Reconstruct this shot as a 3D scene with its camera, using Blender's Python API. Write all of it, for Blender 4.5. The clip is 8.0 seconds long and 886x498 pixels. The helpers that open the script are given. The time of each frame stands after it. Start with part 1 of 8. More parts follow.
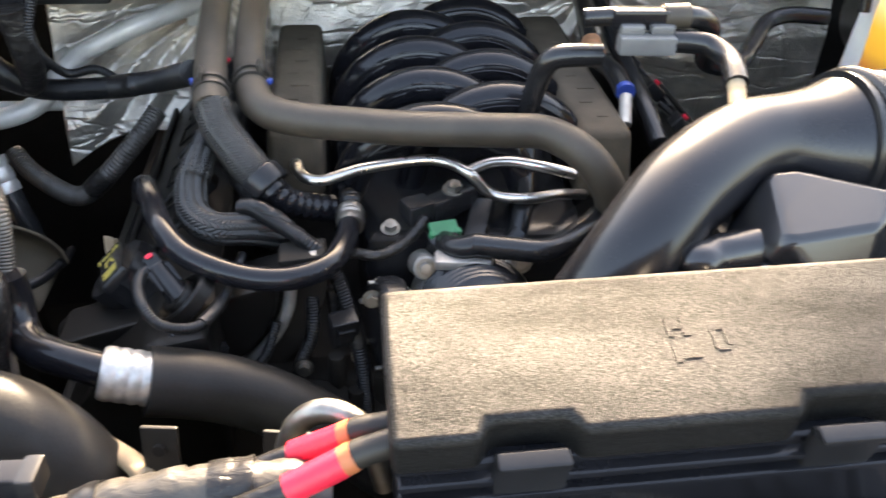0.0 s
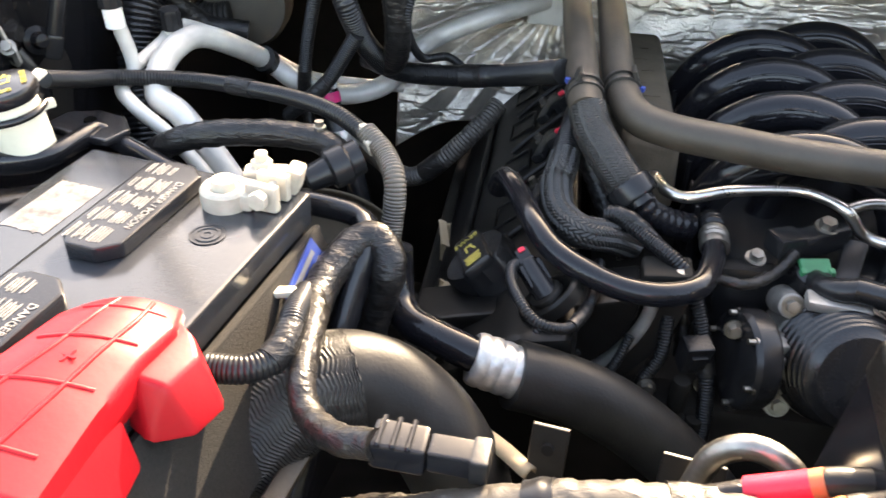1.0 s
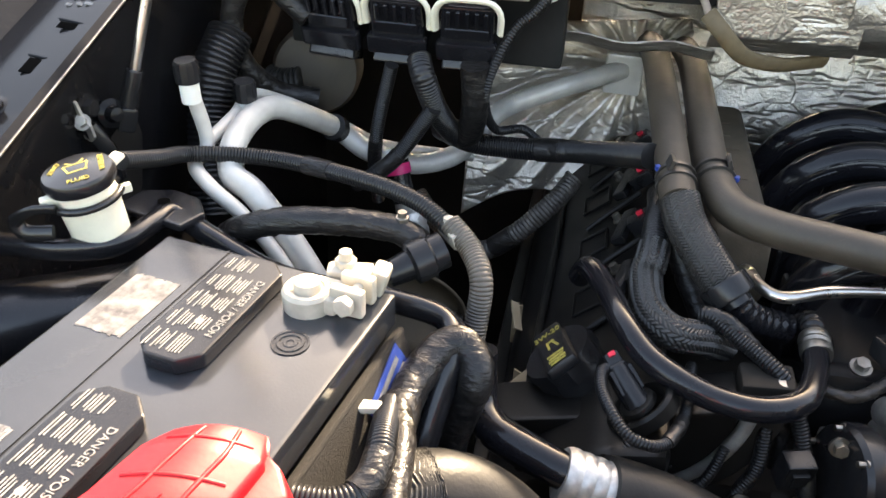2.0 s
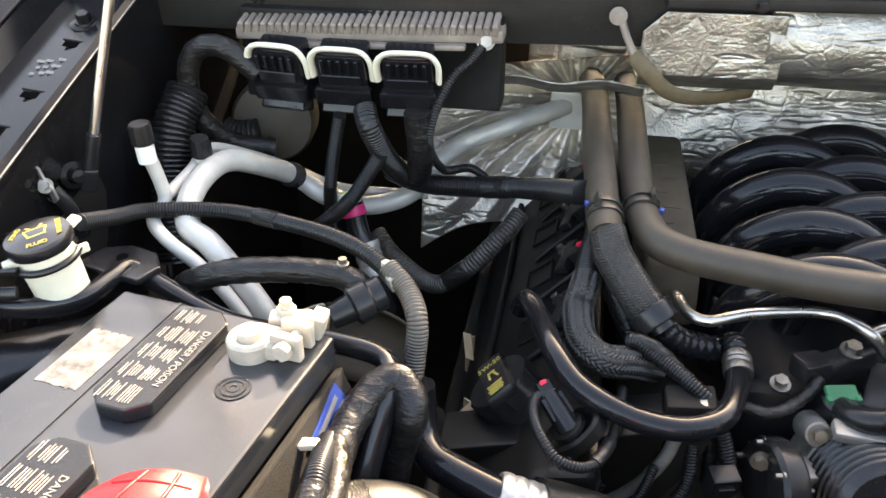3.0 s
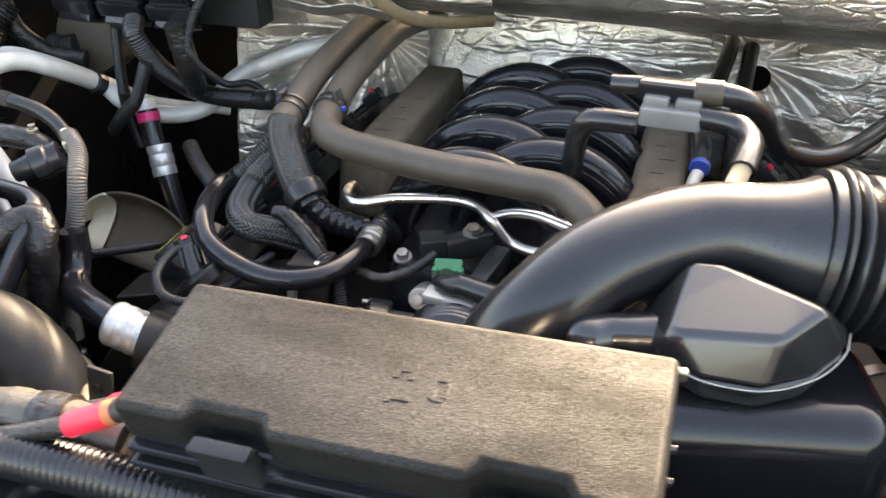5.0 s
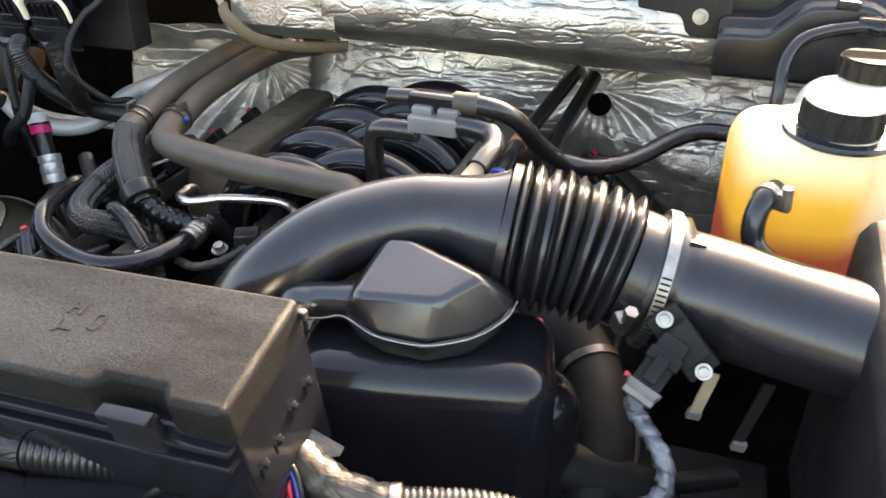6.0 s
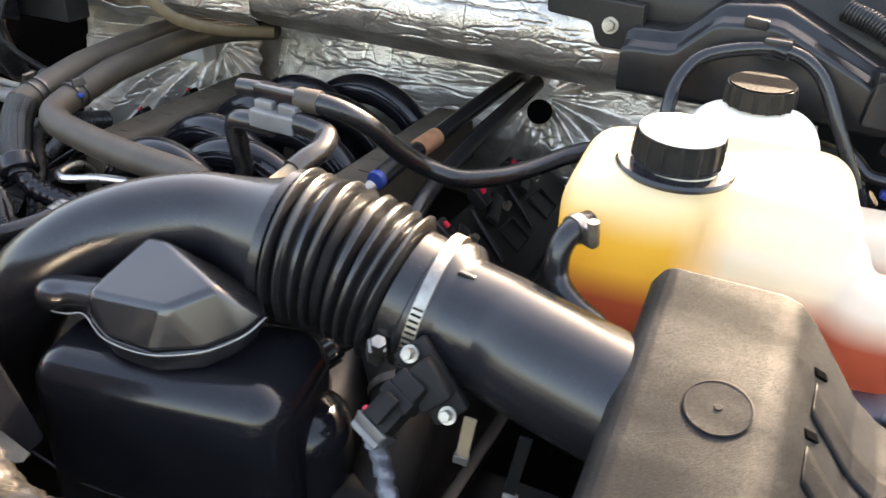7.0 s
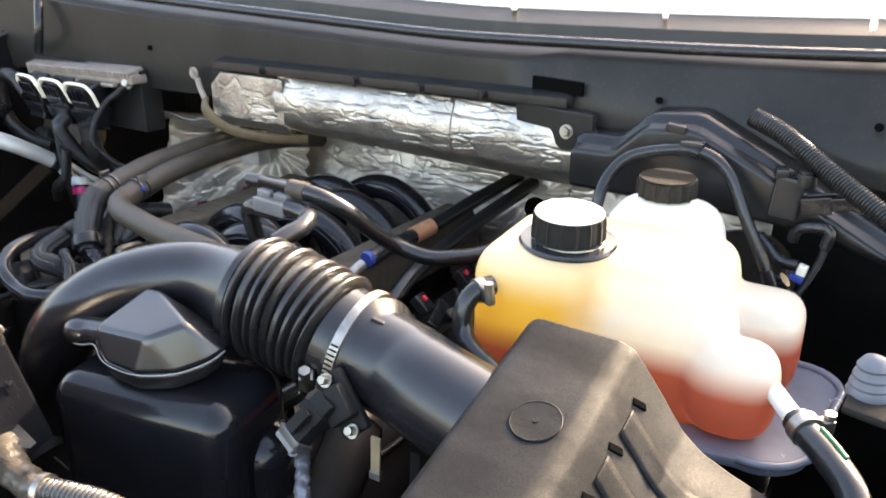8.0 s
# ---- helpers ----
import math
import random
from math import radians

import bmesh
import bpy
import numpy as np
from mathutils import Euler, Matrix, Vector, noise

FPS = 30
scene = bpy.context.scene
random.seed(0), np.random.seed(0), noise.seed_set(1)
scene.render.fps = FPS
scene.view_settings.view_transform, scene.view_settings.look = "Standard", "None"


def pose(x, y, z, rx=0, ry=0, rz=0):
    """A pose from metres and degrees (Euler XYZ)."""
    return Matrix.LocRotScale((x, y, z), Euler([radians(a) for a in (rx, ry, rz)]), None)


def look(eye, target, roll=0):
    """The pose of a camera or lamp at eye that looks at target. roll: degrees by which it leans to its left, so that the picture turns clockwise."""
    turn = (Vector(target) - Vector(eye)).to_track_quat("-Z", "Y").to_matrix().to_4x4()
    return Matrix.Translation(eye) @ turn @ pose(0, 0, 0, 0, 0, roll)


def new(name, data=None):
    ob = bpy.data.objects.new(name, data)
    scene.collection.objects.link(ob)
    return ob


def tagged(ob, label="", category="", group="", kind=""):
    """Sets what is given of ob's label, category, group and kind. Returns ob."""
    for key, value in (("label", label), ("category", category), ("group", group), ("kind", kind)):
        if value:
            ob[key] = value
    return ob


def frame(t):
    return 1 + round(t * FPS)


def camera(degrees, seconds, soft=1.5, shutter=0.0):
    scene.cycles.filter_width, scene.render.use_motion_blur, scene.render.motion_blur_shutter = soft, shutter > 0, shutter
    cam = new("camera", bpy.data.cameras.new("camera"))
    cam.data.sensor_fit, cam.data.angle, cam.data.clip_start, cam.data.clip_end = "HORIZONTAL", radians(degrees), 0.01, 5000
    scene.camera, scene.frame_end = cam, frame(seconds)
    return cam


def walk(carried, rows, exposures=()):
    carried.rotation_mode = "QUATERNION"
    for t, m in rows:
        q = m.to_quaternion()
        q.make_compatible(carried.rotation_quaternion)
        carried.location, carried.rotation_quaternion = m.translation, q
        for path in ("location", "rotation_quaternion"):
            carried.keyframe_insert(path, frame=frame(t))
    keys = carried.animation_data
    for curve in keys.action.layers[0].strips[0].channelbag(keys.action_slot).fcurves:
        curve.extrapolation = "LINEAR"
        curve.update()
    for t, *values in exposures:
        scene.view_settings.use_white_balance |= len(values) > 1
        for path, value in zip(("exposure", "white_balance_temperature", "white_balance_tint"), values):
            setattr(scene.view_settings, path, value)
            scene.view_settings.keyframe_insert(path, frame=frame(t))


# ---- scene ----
cam = camera(55.3, 8.0, shutter=0.22)
PATH = [
    (0, (-0.076, -0.068, 1.401), (0.141, 1.574, 0.279), 1.7),
    (0.5, (-0.155, -0.067, 1.396), (-0.183, 1.599, 0.289), 1.4),
    (1, (-0.228, -0.055, 1.389), (-0.433, 1.589, 0.268), 2.5),
    (1.5, (-0.268, -0.03, 1.389), (-0.542, 1.61, 0.277), 3.5),
    (2, (-0.279, -0.004, 1.413), (-0.566, 1.661, 0.344), 2.8),
    (2.2, (-0.28, -0.001, 1.414), (-0.558, 1.68, 0.367), 2.6),
    (3.3, (-0.19, -0.047, 1.465), (-0.486, 1.645, 0.441), -0.7),
    (3.5, (-0.164, -0.063, 1.467), (-0.459, 1.626, 0.438), -1.1),
    (4, (-0.075, -0.084, 1.457), (-0.367, 1.601, 0.419), 0.2),
    (4.5, (0.047, -0.087, 1.435), (-0.34, 1.572, 0.388), 1.1),
    (5, (0.195, -0.076, 1.411), (-0.305, 1.564, 0.381), -0.1),
    (5.2, (0.253, -0.067, 1.415), (-0.28, 1.563, 0.385), -1.1),
    (6.3, (0.474, -0.119, 1.415), (-0.086, 1.566, 0.493), 1.6),
    (6.5, (0.509, -0.091, 1.417), (-0.083, 1.58, 0.491), 2.0),
    (7, (0.62, 0.023, 1.414), (-0.108, 1.615, 0.448), 2.7),
    (7.5, (0.712, 0.061, 1.422), (-0.157, 1.589, 0.468), 1.6),
    (8, (0.828, -0.032, 1.445), (-0.192, 1.523, 0.709), 0.4),
]
walk(cam, [(t, look(eye, target, roll)) for t, eye, target, roll in PATH], [(0.0, 3.38, 8500, 14), (0.5, 3.52, 8600, 14), (1.5, 3.05, 8600, 13), (2.0, 3.0, 8700, 13), (3.5, 3.33, 9000, 13), (5.0, 3.50, 9000, 14), (6.5, 3.28, 8700, 15), (7.5, 3.2, 8400, 15), (8.0, 3.25, 8300, 15)])

# ---- world, sun, exposure ----
SUN = Vector((0.18, 0.85, 0.50)).normalized()          # towards the sun
world = bpy.data.worlds.new("world")
scene.world = world
world.use_nodes = True
sky = world.node_tree.nodes.new("ShaderNodeTexSky")
sky.sky_type = "NISHITA"
sky.sun_disc = False
sky.dust_density = 3.0
sky.sun_elevation = math.asin(SUN.z)
sky.sun_rotation = math.atan2(SUN.x, SUN.y)
world.node_tree.links.new(sky.outputs[0], world.node_tree.nodes["Background"].inputs[0])
world.node_tree.nodes["Background"].inputs[1].default_value = 0.140
lamp = bpy.data.lights.new("sun", "SUN")
lamp.energy, lamp.angle, lamp.color = 3.0, radians(0.55), (1.0, 0.91, 0.78)
sun = new("sun", lamp)
sun.matrix_world = look(SUN * 20, (0, 0, 0))

# ---- materials ----
def material(name, base, rough=0.5, metal=0.0, vary=0.25, scale=40.0, bump=0.15, bump_scale=300.0, dust=None, dust_amount=0.0,
             dust_scale=12.0, coat=0.0, sss=0.0, alpha=1.0):
    m = bpy.data.materials.new(name)
    m.use_nodes = True
    nt = m.node_tree
    b = nt.nodes["Principled BSDF"]
    co = nt.nodes.new("ShaderNodeTexCoord")

    def noise_tex(s, detail=5.0):
        n = nt.nodes.new("ShaderNodeTexNoise")
        n.inputs["Scale"].default_value, n.inputs["Detail"].default_value = s, detail
        nt.links.new(co.outputs["Object"], n.inputs["Vector"])
        return n.outputs["Fac"]

    def ramp(fac, stops):
        r = nt.nodes.new("ShaderNodeValToRGB")
        while len(r.color_ramp.elements) < len(stops):
            r.color_ramp.elements.new(0.5)
        for e, (p, c) in zip(r.color_ramp.elements, stops):
            e.position, e.color = p, (*c, 1)
        nt.links.new(fac, r.inputs[0])
        return r.outputs[0]

    def mix(fac, a, c):
        x = nt.nodes.new("ShaderNodeMix")
        x.data_type = "RGBA"
        nt.links.new(fac, x.inputs[0])
        for k, v in ((6, a), (7, c)):
            if isinstance(v, tuple):
                x.inputs[k].default_value = (*v, 1)
            else:
                nt.links.new(v, x.inputs[k])
        return x.outputs[2]

    lo = tuple(v * (1 - vary) for v in base)
    hi = tuple(min(1.0, v * (1 + vary)) for v in base)
    col = ramp(noise_tex(scale), [(0.3, lo), (0.7, hi)])
    if dust:
        d = dust_amount
        patch = ramp(noise_tex(dust_scale, 8.0), [(0.62 - 0.4 * d, (0, 0, 0)), (0.95 - 0.35 * d, (d, d, d))])
        col = mix(patch, col, dust)
        grain = ramp(noise_tex(bump_scale * 2.2, 2.0), [(0.58, (0, 0, 0)), (0.74, (d * 0.45,) * 3)])
        col = mix(grain, col, dust)
        rr = nt.nodes.new("ShaderNodeMapRange")
        nt.links.new(patch, rr.inputs[0])
        rr.inputs[3].default_value, rr.inputs[4].default_value = rough, min(1.0, rough + 0.3)
        nt.links.new(rr.outputs[0], b.inputs["Roughness"])
    else:
        rr = nt.nodes.new("ShaderNodeMapRange")
        nt.links.new(noise_tex(scale * 1.7), rr.inputs[0])
        rr.inputs[3].default_value, rr.inputs[4].default_value = max(0.03, rough - 0.09), min(1.0, rough + 0.09)
        nt.links.new(rr.outputs[0], b.inputs["Roughness"])
    nt.links.new(col, b.inputs["Base Color"])
    b.inputs["Metallic"].default_value = metal
    if coat:
        b.inputs["Coat Weight"].default_value, b.inputs["Coat Roughness"].default_value = coat, 0.12
    if sss:
        b.inputs["Subsurface Weight"].default_value, b.inputs["Subsurface Radius"].default_value = sss, (0.02, 0.012, 0.006)
        b.inputs["Subsurface Scale"].default_value = 1.0
    if bump:
        bp = nt.nodes.new("ShaderNodeBump")
        bp.inputs["Strength"].default_value, bp.inputs["Distance"].default_value = bump, 0.001
        nt.links.new(noise_tex(bump_scale, 3.0), bp.inputs["Height"])
        nt.links.new(bp.outputs[0], b.inputs["Normal"])
    return m


def extend_bump(m, kind, scale, strength, distance=0.002):
    """Adds a second relief to a material: 'crease' (crumpled sheet), 'fold', 'wrinkle' or 'weave' (woven cloth)."""
    nt = m.node_tree
    b = nt.nodes["Principled BSDF"]
    co = nt.nodes.new("ShaderNodeTexCoord")
    bp = nt.nodes.new("ShaderNodeBump")
    bp.inputs["Strength"].default_value, bp.inputs["Distance"].default_value = strength, distance
    if kind == "crease":
        n = nt.nodes.new("ShaderNodeTexNoise")
        n.inputs["Scale"].default_value = scale * 0.35
        nt.links.new(co.outputs["Object"], n.inputs["Vector"])
        sc = nt.nodes.new("ShaderNodeVectorMath")
        sc.operation = "SCALE"
        sc.inputs["Scale"].default_value = 3.0 / scale
        nt.links.new(n.outputs["Color"], sc.inputs[0])
        add = nt.nodes.new("ShaderNodeVectorMath")
        nt.links.new(co.outputs["Object"], add.inputs[0])
        nt.links.new(sc.outputs[0], add.inputs[1])
        v = nt.nodes.new("ShaderNodeTexVoronoi")
        v.feature = "DISTANCE_TO_EDGE"
        v.inputs["Scale"].default_value = scale
        nt.links.new(add.outputs[0], v.inputs["Vector"])
        mr = nt.nodes.new("ShaderNodeMapRange")
        mr.inputs[2].default_value = 0.07
        nt.links.new(v.outputs["Distance"], mr.inputs[0])
        nt.links.new(mr.outputs[0], bp.inputs["Height"])
    elif kind == "fold":      # thin sharp valleys between flat stretches
        mp = nt.nodes.new("ShaderNodeMapping")
        mp.inputs["Scale"].default_value = (0.35, 1.0, 1.3)
        mp.inputs["Rotation"].default_value = (0, 0.25 if scale < 15 else -0.12, 0)
        nt.links.new(co.outputs["Object"], mp.inputs[0])
        n = nt.nodes.new("ShaderNodeTexNoise")
        n.inputs["Scale"].default_value, n.inputs["Detail"].default_value, n.inputs["Roughness"].default_value = scale, 3.0, 0.6
        nt.links.new(mp.outputs[0], n.inputs["Vector"])
        s = nt.nodes.new("ShaderNodeMath")
        s.operation = "SUBTRACT"
        s.inputs[1].default_value = 0.5
        nt.links.new(n.outputs["Fac"], s.inputs[0])
        a = nt.nodes.new("ShaderNodeMath")
        a.operation = "ABSOLUTE"
        nt.links.new(s.outputs[0], a.inputs[0])
        mr = nt.nodes.new("ShaderNodeMapRange")
        mr.inputs[2].default_value = 0.035
        nt.links.new(a.outputs[0], mr.inputs[0])
        nt.links.new(mr.outputs[0], bp.inputs["Height"])
    elif kind == "wrinkle":
        mp = nt.nodes.new("ShaderNodeMapping")
        mp.inputs["Scale"].default_value = (0.45, 1.0, 1.6)
        mp.inputs["Rotation"].default_value = (0, 0.35, 0)
        nt.links.new(co.outputs["Object"], mp.inputs[0])
        n = nt.nodes.new("ShaderNodeTexNoise")
        n.inputs["Scale"].default_value, n.inputs["Detail"].default_value, n.inputs["Distortion"].default_value = scale, 4.0, 1.2
        nt.links.new(mp.outputs[0], n.inputs["Vector"])
        nt.links.new(n.outputs["Fac"], bp.inputs["Height"])
    else:
        c = nt.nodes.new("ShaderNodeTexChecker")
        c.inputs["Scale"].default_value = scale
        mp = nt.nodes.new("ShaderNodeMapping")
        mp.inputs["Rotation"].default_value = (0.6, 0.5, 0.785)
        nt.links.new(co.outputs["Object"], mp.inputs[0])
        nt.links.new(mp.outputs[0], c.inputs["Vector"])
        nt.links.new(c.outputs["Fac"], bp.inputs["Height"])
    old = [l for l in nt.links if l.to_node == b and l.to_socket.name == "Normal"]
    if old:
        nt.links.new(old[0].from_socket, bp.inputs["Normal"])
    nt.links.new(bp.outputs[0], b.inputs["Normal"])
    return m


TAN = (0.30, 0.24, 0.17)
